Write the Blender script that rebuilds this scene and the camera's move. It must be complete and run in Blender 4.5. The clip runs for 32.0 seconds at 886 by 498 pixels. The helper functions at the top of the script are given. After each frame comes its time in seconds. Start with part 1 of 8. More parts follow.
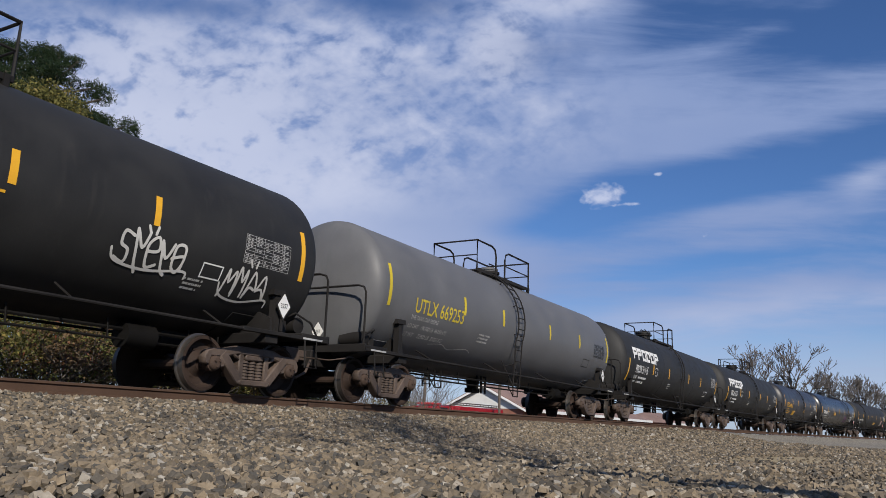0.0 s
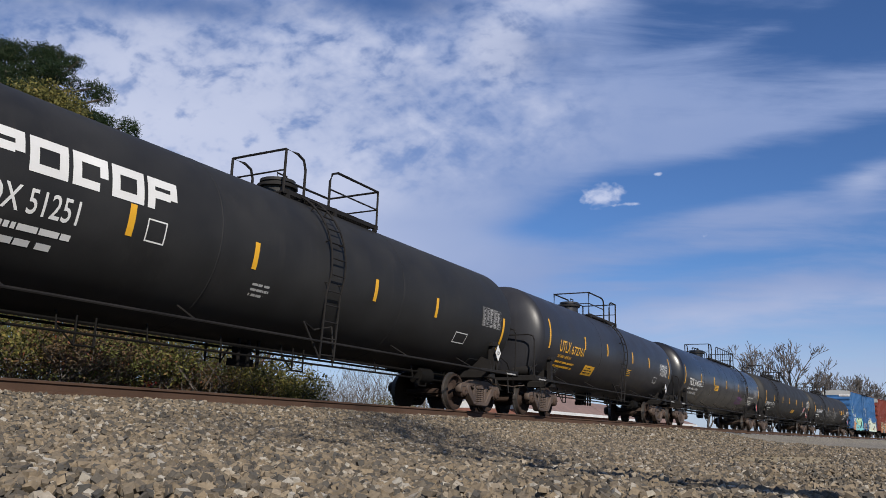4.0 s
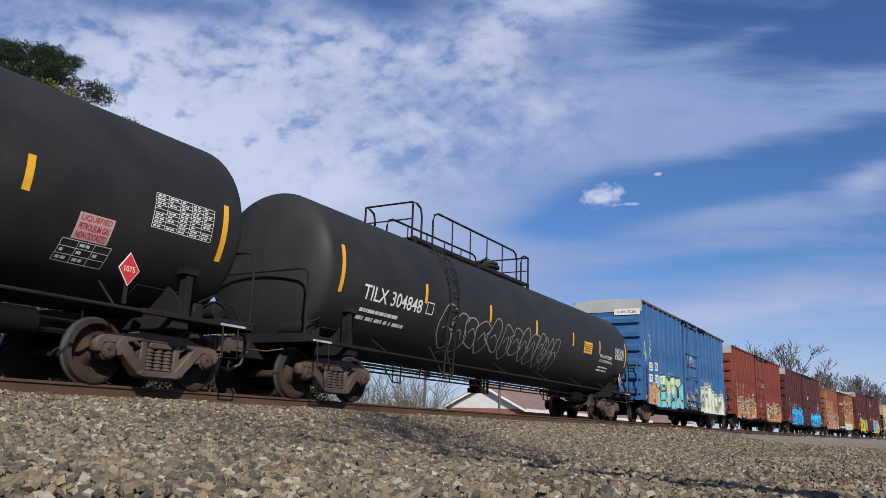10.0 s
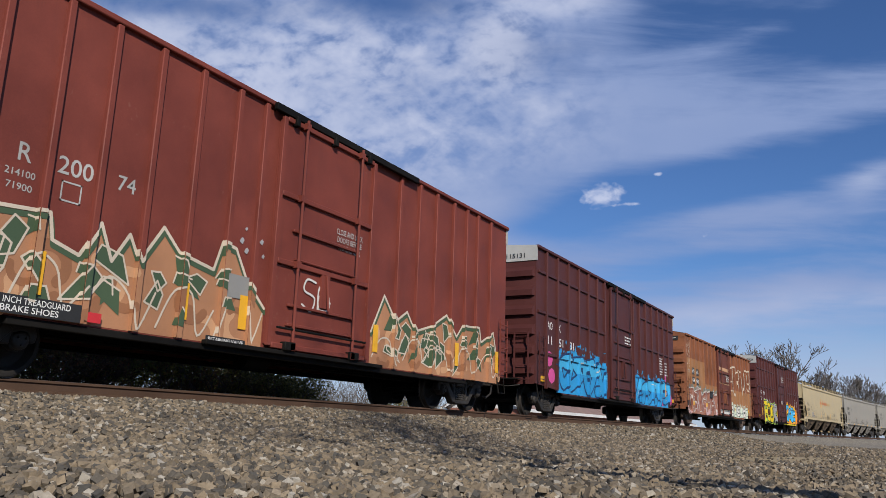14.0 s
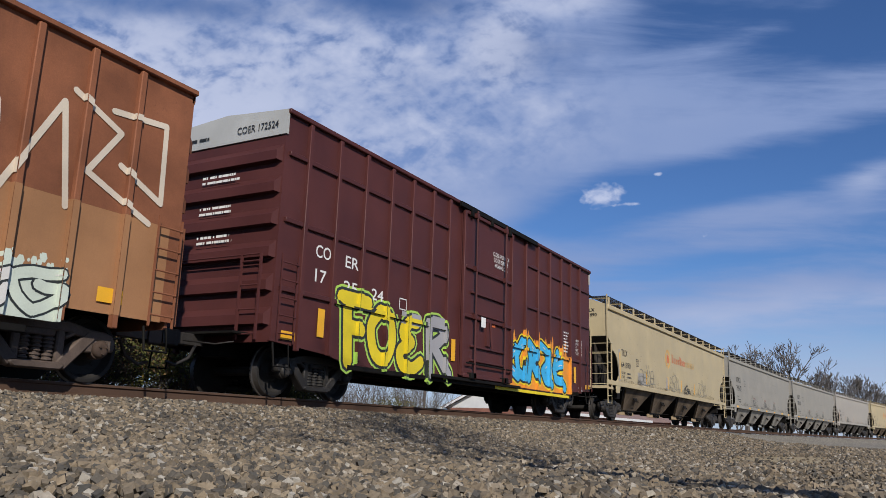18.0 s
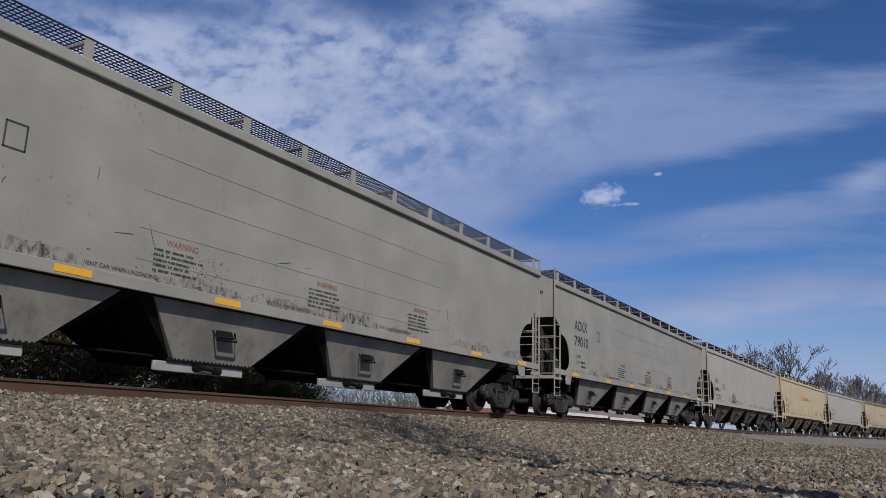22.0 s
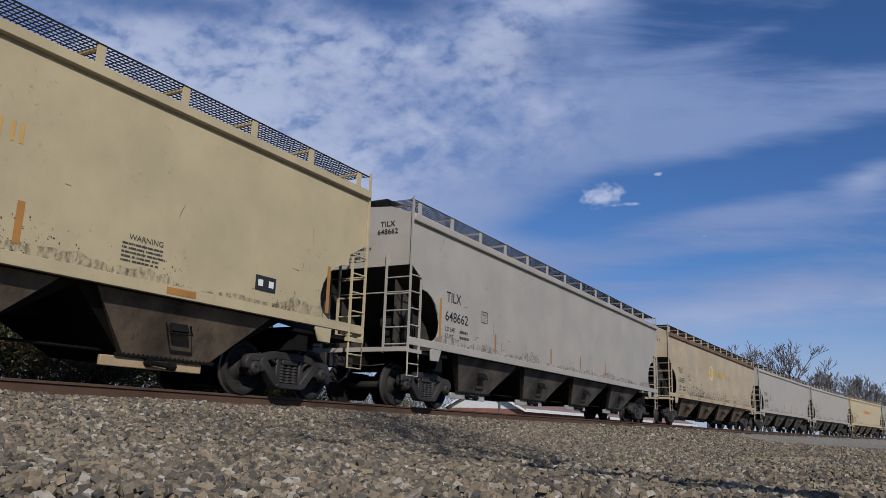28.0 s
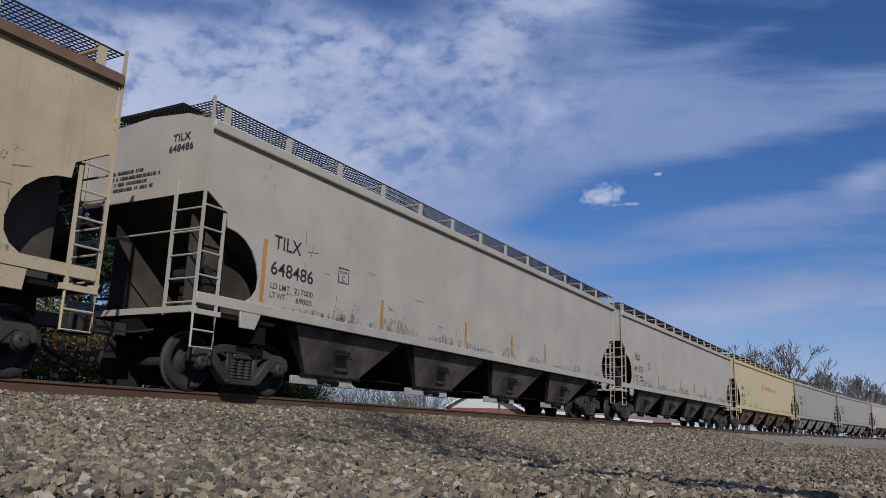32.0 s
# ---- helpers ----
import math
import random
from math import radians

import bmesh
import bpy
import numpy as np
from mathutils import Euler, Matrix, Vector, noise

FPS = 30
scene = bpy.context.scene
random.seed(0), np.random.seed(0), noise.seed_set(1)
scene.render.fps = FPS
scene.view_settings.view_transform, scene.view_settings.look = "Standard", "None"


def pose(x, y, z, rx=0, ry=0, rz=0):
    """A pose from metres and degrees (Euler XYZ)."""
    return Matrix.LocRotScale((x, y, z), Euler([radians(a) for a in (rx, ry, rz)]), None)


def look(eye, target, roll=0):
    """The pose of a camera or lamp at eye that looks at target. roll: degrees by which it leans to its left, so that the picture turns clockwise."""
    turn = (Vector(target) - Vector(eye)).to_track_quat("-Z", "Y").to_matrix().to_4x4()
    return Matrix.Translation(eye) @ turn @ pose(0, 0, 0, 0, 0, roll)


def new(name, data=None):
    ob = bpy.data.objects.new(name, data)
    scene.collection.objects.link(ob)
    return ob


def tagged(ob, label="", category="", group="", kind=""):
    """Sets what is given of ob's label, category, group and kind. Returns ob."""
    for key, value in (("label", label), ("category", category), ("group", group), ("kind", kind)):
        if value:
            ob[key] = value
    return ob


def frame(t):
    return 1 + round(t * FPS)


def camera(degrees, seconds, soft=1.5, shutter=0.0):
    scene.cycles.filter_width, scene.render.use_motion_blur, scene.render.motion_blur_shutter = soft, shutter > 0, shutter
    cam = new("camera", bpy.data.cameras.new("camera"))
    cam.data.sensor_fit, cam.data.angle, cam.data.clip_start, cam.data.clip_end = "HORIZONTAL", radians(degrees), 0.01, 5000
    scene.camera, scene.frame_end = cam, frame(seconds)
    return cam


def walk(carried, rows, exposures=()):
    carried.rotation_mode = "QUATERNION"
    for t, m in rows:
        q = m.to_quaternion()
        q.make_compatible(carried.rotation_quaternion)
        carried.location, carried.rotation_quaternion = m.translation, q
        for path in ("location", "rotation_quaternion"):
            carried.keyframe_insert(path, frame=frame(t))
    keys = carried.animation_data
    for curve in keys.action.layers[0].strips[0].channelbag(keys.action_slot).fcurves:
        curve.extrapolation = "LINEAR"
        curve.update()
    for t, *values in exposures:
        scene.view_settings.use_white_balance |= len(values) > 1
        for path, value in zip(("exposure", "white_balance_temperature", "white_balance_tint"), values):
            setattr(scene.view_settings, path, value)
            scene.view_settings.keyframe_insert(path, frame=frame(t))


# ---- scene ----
SKY_TINT = (0.42, 0.62, 0.95)
CLOUD_GREY, CLOUD_WHITE = (0.255, 0.345, 0.60), (0.56, 0.615, 0.80)
SECONDS = 32.0
# track plan: straight past the eye, then a right-hand curve; rail tops at z = 0
TRACK_Y, CURVE_X, CURVE_R = 10.625, 25.70, 680.7
SPEED, GAIN = 11.3832, 0.04453  # train speed at the start, and its slow gain


def on_track(s, y=0.0, z=0.0):
    """Pose at the distance s along the track, y metres beyond its middle."""
    if s <= CURVE_X:
        return pose(s, TRACK_Y + y, z)
    a = (s - CURVE_X) / CURVE_R
    r = CURVE_R + y
    return pose(CURVE_X + r * math.sin(a), TRACK_Y - CURVE_R + r * math.cos(a), z, 0, 0, -math.degrees(a))


SURGE = ((7.0, 0.0), (7.5, 0.15), (8.0, 0.25), (8.25, 0.15), (8.5, 0.0))  # slack run-in: a short forward surge


def travelled(t):
    s = SPEED * t + 0.5 * GAIN * t * t
    for (a, da), (b, db) in zip(SURGE, SURGE[1:]):
        if a <= t < b:
            s += da + (db - da) * (t - a) / (b - a)
    return s


EYE = (0.0, 0.0, -0.4177)
AIM = (EYE[0] + 0.84556925, EYE[1] + 0.48695075, EYE[2] + 0.21884154)
cam = camera(58.549, SECONDS, 0.85)
STAND = look(EYE, AIM, 1.951)
walk(cam, [(0.0, STAND), (SECONDS, STAND)], [(0.0, 0.0, 6620, 10), (3.0, 0.02, 6620, 10), (8.0, 0.1, 6600, 10), (11.5, 0.1, 6600, 10), (13.0, 0.0, 6600, 10), (15.0, 0.02, 6600, 10), (19.0, -0.05, 6450, 10), (20.3, -0.02, 6400, 10), (21.2, -0.28, 6250, 10), (24.0, -0.28, 6180, 10), (32.0, -0.25, 6180, 10)])

# ---- sky and sun ----
SUN_TO = Vector((-1.0, -1.0, 0.85)).normalized()  # towards the sun
SKY_POWER = 0.1
world = bpy.data.worlds.new("sky")
scene.world = world
world.use_nodes = True
wn, wl = world.node_tree.nodes, world.node_tree.links
bg = wn["Background"]
bg.inputs[1].default_value = SKY_POWER


def w_math(op, a, b=0.0, c=0.0):
    q = wn.new("ShaderNodeMath")
    q.operation = op
    for s, val in zip(q.inputs, (a, b, c)):
        if isinstance(val, (int, float)):
            s.default_value = val
        else:
            wl.new(val, s)
    return q.outputs[0]


def w_dot(src, vec):
    q = wn.new("ShaderNodeVectorMath")
    q.operation = "DOT_PRODUCT"
    wl.new(src, q.inputs[0])
    q.inputs[1].default_value = vec
    return q.outputs["Value"]


def w_noise(src, scale, detail, rough, move=(0, 0, 0), turn=0.0, stretch=(1, 1, 1), warp=0.0):
    mp = wn.new("ShaderNodeMapping")
    mp.inputs["Location"].default_value = move
    mp.inputs["Rotation"].default_value = (0, 0, radians(turn))
    mp.inputs["Scale"].default_value = stretch
    wl.new(src, mp.inputs[0])
    t = wn.new("ShaderNodeTexNoise")
    t.inputs["Scale"].default_value, t.inputs["Detail"].default_value, t.inputs["Roughness"].default_value = scale, detail, rough
    t.inputs["Distortion"].default_value = warp
    wl.new(mp.outputs[0], t.inputs["Vector"])
    return t.outputs[0]


def w_step(src, a, b, lo=0.0, hi=1.0):
    q = wn.new("ShaderNodeMapRange")
    q.interpolation_type = "SMOOTHSTEP"
    wl.new(src, q.inputs[0])
    for i, val in enumerate((a, b, lo, hi)):
        q.inputs[i + 1].default_value = val
    return q.outputs[0]


def w_mix(fac, a, b, mode="MIX"):
    m = wn.new("ShaderNodeMix")
    m.data_type, m.blend_type = "RGBA", mode
    for sock, val in ((m.inputs[0], fac), (m.inputs[6], a), (m.inputs[7], b)):
        if isinstance(val, (int, float)):
            sock.default_value = val
        elif isinstance(val, tuple):
            sock.default_value = (*val, 1)
        else:
            wl.new(val, sock)
    return m.outputs[2]


sky = wn.new("ShaderNodeTexSky")
sky.sky_type, sky.sun_disc = "NISHITA", False
sky.sun_elevation = math.asin(SUN_TO.z)
sky.sun_rotation = math.atan2(SUN_TO.x, SUN_TO.y)
sky.air_density, sky.dust_density, sky.ozone_density = 1.0, 0.4, 2.0
aim = wn.new("ShaderNodeTexCoord").outputs["Generated"]
# bearing-based sky map: a to the east-south-east, b upwards
depth = w_math("MAXIMUM", w_dot(aim, (0.84557, 0.48695, 0.21884)), 0.15)
ca = w_math("DIVIDE", w_dot(aim, (0.49230, -0.86979, 0.03322)), depth)
cb = w_math("DIVIDE", w_dot(aim, (-0.20652, -0.07965, 0.97519)), depth)
comb = wn.new("ShaderNodeCombineXYZ")
wl.new(ca, comb.inputs[0])
wl.new(cb, comb.inputs[1])
flat = comb.outputs[0]


def bank(a, b, ra, rb, turn, power):
    """Soft bank of cloud (or clear gap, below zero) about a place of the sky map."""
    mp = wn.new("ShaderNodeMapping")
    mp.vector_type = "TEXTURE"
    mp.inputs["Location"].default_value = (a, b, 0)
    mp.inputs["Rotation"].default_value = (0, 0, radians(turn))
    mp.inputs["Scale"].default_value = (ra, rb, 1)
    wl.new(flat, mp.inputs[0])
    q = wn.new("ShaderNodeVectorMath")
    q.operation = "LENGTH"
    wl.new(mp.outputs[0], q.inputs[0])
    return w_math("MULTIPLY", w_step(q.outputs["Value"], 0.0, 1.6, 1.0, 0.0), power)


veil = None
for row in ((0.069, 0.237, 0.164, 0.107, -10, 0.5), (-0.132, 0.272, 0.143, 0.050, -5, 0.2), (-0.325, 0.137, 0.307, 0.193, -8, 0.75), (0.162, 0.137, 0.315, 0.086, 17, 0.62), (0.469, 0.162, 0.164, 0.054, 14, 0.4), (0.162, 0.312, 0.086, 0.021, 2, 0.5),
            (0.262, 0.001, 0.300, 0.037, 9, 0.42), (0.426, -0.060, 0.257, 0.036, 8, 0.5), (0.537, 0.088, 0.054, 0.023, 14, 0.5), (0.390, 0.271, 0.093, 0.014, 20, 0.3),
            (-0.017, 0.015, 0.143, 0.086, -15, 0.45), (0.483, 0.265, 0.150, 0.061, 8, -0.45), (0.333, 0.088, 0.257, 0.033, 13, -0.85), (0.162, 0.038, 0.093, 0.019, 14, -0.35),
            (0.297, -0.021, 0.157, 0.014, 7, -0.4), (-0.067, 0.307, 0.093, 0.024, -4, -0.38), (-0.317, 0.305, 0.136, 0.016, -3, -0.28), (0.283, 0.283, 0.050, 0.029, 10, -0.25),
            (-0.046, 0.208, 0.032, 0.043, -30, -0.14)):
    g = bank(*row)
    veil = g if veil is None else w_math("ADD", veil, g)
bright = None
for row in ((0.083, 0.222, 0.150, 0.093, -10, 0.35), (-0.382, 0.179, 0.272, 0.150, -6, 0.8), (-0.146, 0.079, 0.236, 0.107, -14, 0.5), (0.074, 0.250, 0.044, 0.041, 0, 0.75), (0.158, 0.312, 0.086, 0.021, 0, 0.45),
            (0.537, 0.088, 0.054, 0.024, 14, 0.5), (0.440, -0.085, 0.300, 0.043, 6, 0.45), (-0.103, 0.251, 0.086, 0.043, -20, 0.3)):
    g = bank(*row)
    bright = g if bright is None else w_math("ADD", bright, g)
# smooth high veil, and a field of small puffs with clear gaps between them
broad = w_noise(flat, 4.5, 3, 0.5, (3.1, 1.7, 0), 15, (0.7, 1.7, 1), 0.2)
wisps = w_noise(flat, 6.5, 8, 0.6, (7.7, 2.2, 0), 14, (0.55, 3.4, 1), 0.3)
puffs = w_noise(flat, 20.0, 4, 0.55, (0.4, 0.2, 0), -32, (0.8, 1.15, 1), 0.35)
fine = w_noise(flat, 46.0, 3, 0.55, (2.4, 5.2, 0), -32, (0.8, 1.2, 1), 0.2)
east = w_step(ca, -0.02, 0.24)
field = w_math("MULTIPLY", w_step(ca, 0.30, 0.0), w_step(cb, 0.02, 0.16))
ripple = w_math("ADD", w_math("MULTIPLY", w_math("SUBTRACT", broad, 0.5), 0.9), w_math("MULTIPLY", w_math("MULTIPLY", w_math("SUBTRACT", wisps, 0.5), 1.8), east))
dens = w_math("ADD", w_math("ADD", veil, 0.34), ripple)
body = w_math("MULTIPLY", w_step(dens, 0.0, 1.05), 0.94)
lump = w_mix(0.35, puffs, fine)
gaps = w_math("MULTIPLY", w_step(lump, 0.50, 0.33), w_math("MULTIPLY", field, 0.52))
body = w_math("MULTIPLY", body, w_math("SUBTRACT", 1.0, gaps))
haze = w_step(cb, -0.03, -0.20, 0.0, 0.5)
lit = w_math("ADD", w_math("ADD", bright, w_math("MULTIPLY", w_math("SUBTRACT", broad, 0.5), 0.7)), w_math("MULTIPLY", w_math("MULTIPLY", w_math("SUBTRACT", lump, 0.47), 2.4), field))
blue = w_mix(1.0, sky.outputs[0], SKY_TINT, "MULTIPLY")
cloud = w_mix(w_step(lit, 0.0, 0.95), tuple(c / SKY_POWER for c in CLOUD_GREY), tuple(c / SKY_POWER for c in CLOUD_WHITE))
col = w_mix(body, blue, cloud)
# one small heaped cloud with a torn edge, and two crumbs
for a, b, ra, rb, cut in ((0.2002, 0.0686, 0.0372, 0.0193, 0.55), (0.2710, 0.0951, 0.0093, 0.0043, 0.6), (0.2345, 0.0565, 0.0315, 0.0043, 0.72)):
    torn = w_math("ADD", bank(a, b, ra, rb, 4, 1.0), w_math("MULTIPLY", w_math("SUBTRACT", w_mix(0.5, fine, puffs), 0.5), 2.8))
    col = w_mix(w_step(torn, cut, cut + 0.55, 0.0, 0.85), col, tuple(c / SKY_POWER * 1.04 for c in CLOUD_WHITE))
col = w_mix(haze, col, tuple(c / SKY_POWER for c in CLOUD_WHITE))
wl.new(col, bg.inputs[0])
sun = new("sun", bpy.data.lights.new("sun", "SUN"))
sun.data.energy, sun.data.angle, sun.data.color = 4.6, radians(0.6), (1.0, 0.94, 0.85)
sun.matrix_world = look((0, 0, 30), Vector((0, 0, 30)) - SUN_TO)

# ---- materials ----
def node_set(m):
    m.use_nodes = True
    nt = m.node_tree
    return nt, nt.nodes, nt.links, nt.nodes["Principled BSDF"]


def noise_node(n, l, src, scale, detail=4.0, rough=0.55, stretch=(1, 1, 1), kind="ShaderNodeTexNoise"):
    mp = n.new("ShaderNodeMapping")
    mp.inputs["Scale"].default_value = stretch
    l.new(src, mp.inputs[0])
    t = n.new(kind)
    t.inputs["Scale"].default_value = scale
    if kind == "ShaderNodeTexNoise":
        t.inputs["Detail"].default_value, t.inputs["Roughness"].default_value = detail, rough
    l.new(mp.outputs[0], t.inputs["Vector"])
    return t


def ramp(n, l, src, a, b, ca=(0, 0, 0, 1), cb=(1, 1, 1, 1)):
    r = n.new("ShaderNodeValToRGB")
    r.color_ramp.elements[0].position, r.color_ramp.elements[1].position = a, b
    r.color_ramp.elements[0].color, r.color_ramp.elements[1].color = ca, cb
    l.new(src, r.inputs[0])
    return r


def blend(n, l, fac, a, b, mode="MIX"):
    m = n.new("ShaderNodeMix")
    m.data_type, m.blend_type = "RGBA", mode
    for sock, val in ((m.inputs[0], fac), (m.inputs[6], a), (m.inputs[7], b)):
        if isinstance(val, (int, float)):
            sock.default_value = val
        elif isinstance(val, tuple):
            sock.default_value = val if len(val) == 4 else (*val, 1)
        else:
            l.new(val, sock)
    return m.outputs[2]


def paint(name, rgb, rough=0.5, var=0.25, streak=0.0, streak_rgb=(0.12, 0.06, 0.03), speck=0.0,
          speck_rgb=(0.03, 0.025, 0.02), bump=0.08, grain=60.0, metal=0.0, patch=0.0, patch_rgb=(0.3, 0.3, 0.3), spec=0.5, dent=0.0):
    """Painted or bare surface with broad fading, running streaks, specks and fine relief."""
    m = bpy.data.materials.new(name)
    nt, n, l, bs = node_set(m)
    tc = n.new("ShaderNodeTexCoord").outputs["Object"]
    broad = noise_node(n, l, tc, 0.9, 6, 0.6)
    dark = tuple(c * (1 - var) for c in rgb)
    light = tuple(min(1, c * (1 + var * 0.7)) for c in rgb)
    col = blend(n, l, ramp(n, l, broad.outputs[0], 0.35, 0.68).outputs[0], dark, light)
    fine = noise_node(n, l, tc, grain, 3, 0.6)
    col = blend(n, l, 0.28 * min(1, var * 3), col, blend(n, l, 1.0, col, ramp(n, l, fine.outputs[0], 0.25, 0.8).outputs[0], "MULTIPLY"))
    if patch:
        p = noise_node(n, l, tc, 0.55, 3, 0.5, (1, 1, 1.4))
        col = blend(n, l, ramp(n, l, p.outputs[0], 0.62 - 0.1 * patch, 0.66 - 0.1 * patch, (0, 0, 0, 1), (patch, patch, patch, 1)).outputs[0], col, patch_rgb)
    if streak:
        s = noise_node(n, l, tc, 1.0, 5, 0.7, (5.5, 5.5, 0.28))
        s2 = noise_node(n, l, tc, 0.7, 2, 0.5)
        f = blend(n, l, 1.0, ramp(n, l, s.outputs[0], 0.52, 0.78).outputs[0], ramp(n, l, s2.outputs[0], 0.38, 0.62).outputs[0], "MULTIPLY")
        f = blend(n, l, 1.0, f, (streak, streak, streak), "MULTIPLY")
        col = blend(n, l, f, col, streak_rgb)
    if speck:
        s = noise_node(n, l, tc, 9.0, 6, 0.75, (1, 1, 0.7))
        s2 = noise_node(n, l, tc, 1.1, 3, 0.6)
        f = blend(n, l, 1.0, ramp(n, l, s.outputs[0], 0.6, 0.66).outputs[0], ramp(n, l, s2.outputs[0], 0.5, 0.62).outputs[0], "MULTIPLY")
        f = blend(n, l, 1.0, f, (speck, speck, speck), "MULTIPLY")
        col = blend(n, l, f, col, speck_rgb)
    l.new(col, bs.inputs["Base Color"])
    rr = ramp(n, l, broad.outputs[0], 0.3, 0.75, (rough * 0.85,) * 3 + (1,), (min(1, rough * 1.2),) * 3 + (1,))
    l.new(rr.outputs[0], bs.inputs["Roughness"])
    bs.inputs["Metallic"].default_value = metal
    bs.inputs["Specular IOR Level"].default_value = spec
    if bump:
        b = n.new("ShaderNodeBump")
        b.inputs["Strength"].default_value, b.inputs["Distance"].default_value = bump, 0.01
        l.new(fine.outputs[0], b.inputs["Height"])
        l.new(b.outputs[0], bs.inputs["Normal"])
        if dent:
            d = noise_node(n, l, tc, 1.0, 2, 0.5, (1.1, 1.1, 0.45))
            d2 = n.new("ShaderNodeBump")
            d2.inputs["Strength"].default_value, d2.inputs["Distance"].default_value = dent, 0.08
            l.new(d.outputs[0], d2.inputs["Height"])
            l.new(d2.outputs[0], b.inputs["Normal"])
    return m


def grime_mat():
    """Patchy thin dirt that lets the paint below show through."""
    m = paint("road_dirt", (0.075, 0.06, 0.045), 0.9, 0.3, bump=0.1)
    nt, n, l, bs = node_set(m)
    tc = n.new("ShaderNodeTexCoord").outputs["Object"]
    f = noise_node(n, l, tc, 6.0, 6, 0.75, (1.6, 1, 0.8))
    l.new(ramp(n, l, f.outputs[0], 0.45, 0.75, (0, 0, 0, 1), (0.8, 0.8, 0.8, 1)).outputs[0], bs.inputs["Alpha"])
    return m


def stone_mat(name, dark, light, tint=(0.3, 0.2, 0.12), rough=0.95):
    """Loose stones: every island its own shade."""
    m = bpy.data.materials.new(name)
    nt, n, l, bs = node_set(m)
    g = n.new("ShaderNodeNewGeometry")
    r = ramp(n, l, g.outputs["Random Per Island"], 0.0, 1.0, (*dark, 1), (*light, 1))
    e = r.color_ramp.elements.new(0.85)
    e.color = (*tint, 1)
    tc = n.new("ShaderNodeTexCoord").outputs["Object"]
    fine = noise_node(n, l, tc, 45, 4, 0.65)
    l.new(blend(n, l, 0.45, r.outputs[0], blend(n, l, 1.0, r.outputs[0], ramp(n, l, fine.outputs[0], 0.2, 0.75).outputs[0], "MULTIPLY")), bs.inputs["Base Color"])
    bs.inputs["Roughness"].default_value = rough
    bs.inputs["Specular IOR Level"].default_value = 0.2
    b = n.new("ShaderNodeBump")
    b.inputs["Strength"].default_value, b.inputs["Distance"].default_value = 0.4, 0.01
    l.new(fine.outputs[0], b.inputs["Height"])
    l.new(b.outputs[0], bs.inputs["Normal"])
    return m


def leaf_mat(name, dark, light, third):
    m = bpy.data.materials.new(name)
    nt, n, l, bs = node_set(m)
    g = n.new("ShaderNodeNewGeometry")
    r = ramp(n, l, g.outputs["Random Per Island"], 0.0, 0.9, (*dark, 1), (*light, 1))
    e = r.color_ramp.elements.new(0.97)
    e.color = (*third, 1)
    l.new(r.outputs[0], bs.inputs["Base Color"])
    bs.inputs["Roughness"].default_value = 0.6
    bs.inputs["Specular IOR Level"].default_value = 0.25
    tr = n.new("ShaderNodeBsdfTranslucent")
    l.new(r.outputs[0], tr.inputs[0])
    mx = n.new("ShaderNodeMixShader")
    mx.inputs[0].default_value = 0.3
    out = n["Material Output"]
    l.new(bs.outputs[0], mx.inputs[1])
    l.new(tr.outputs[0], mx.inputs[2])
    l.new(mx.outputs[0], out.inputs[0])
    return m


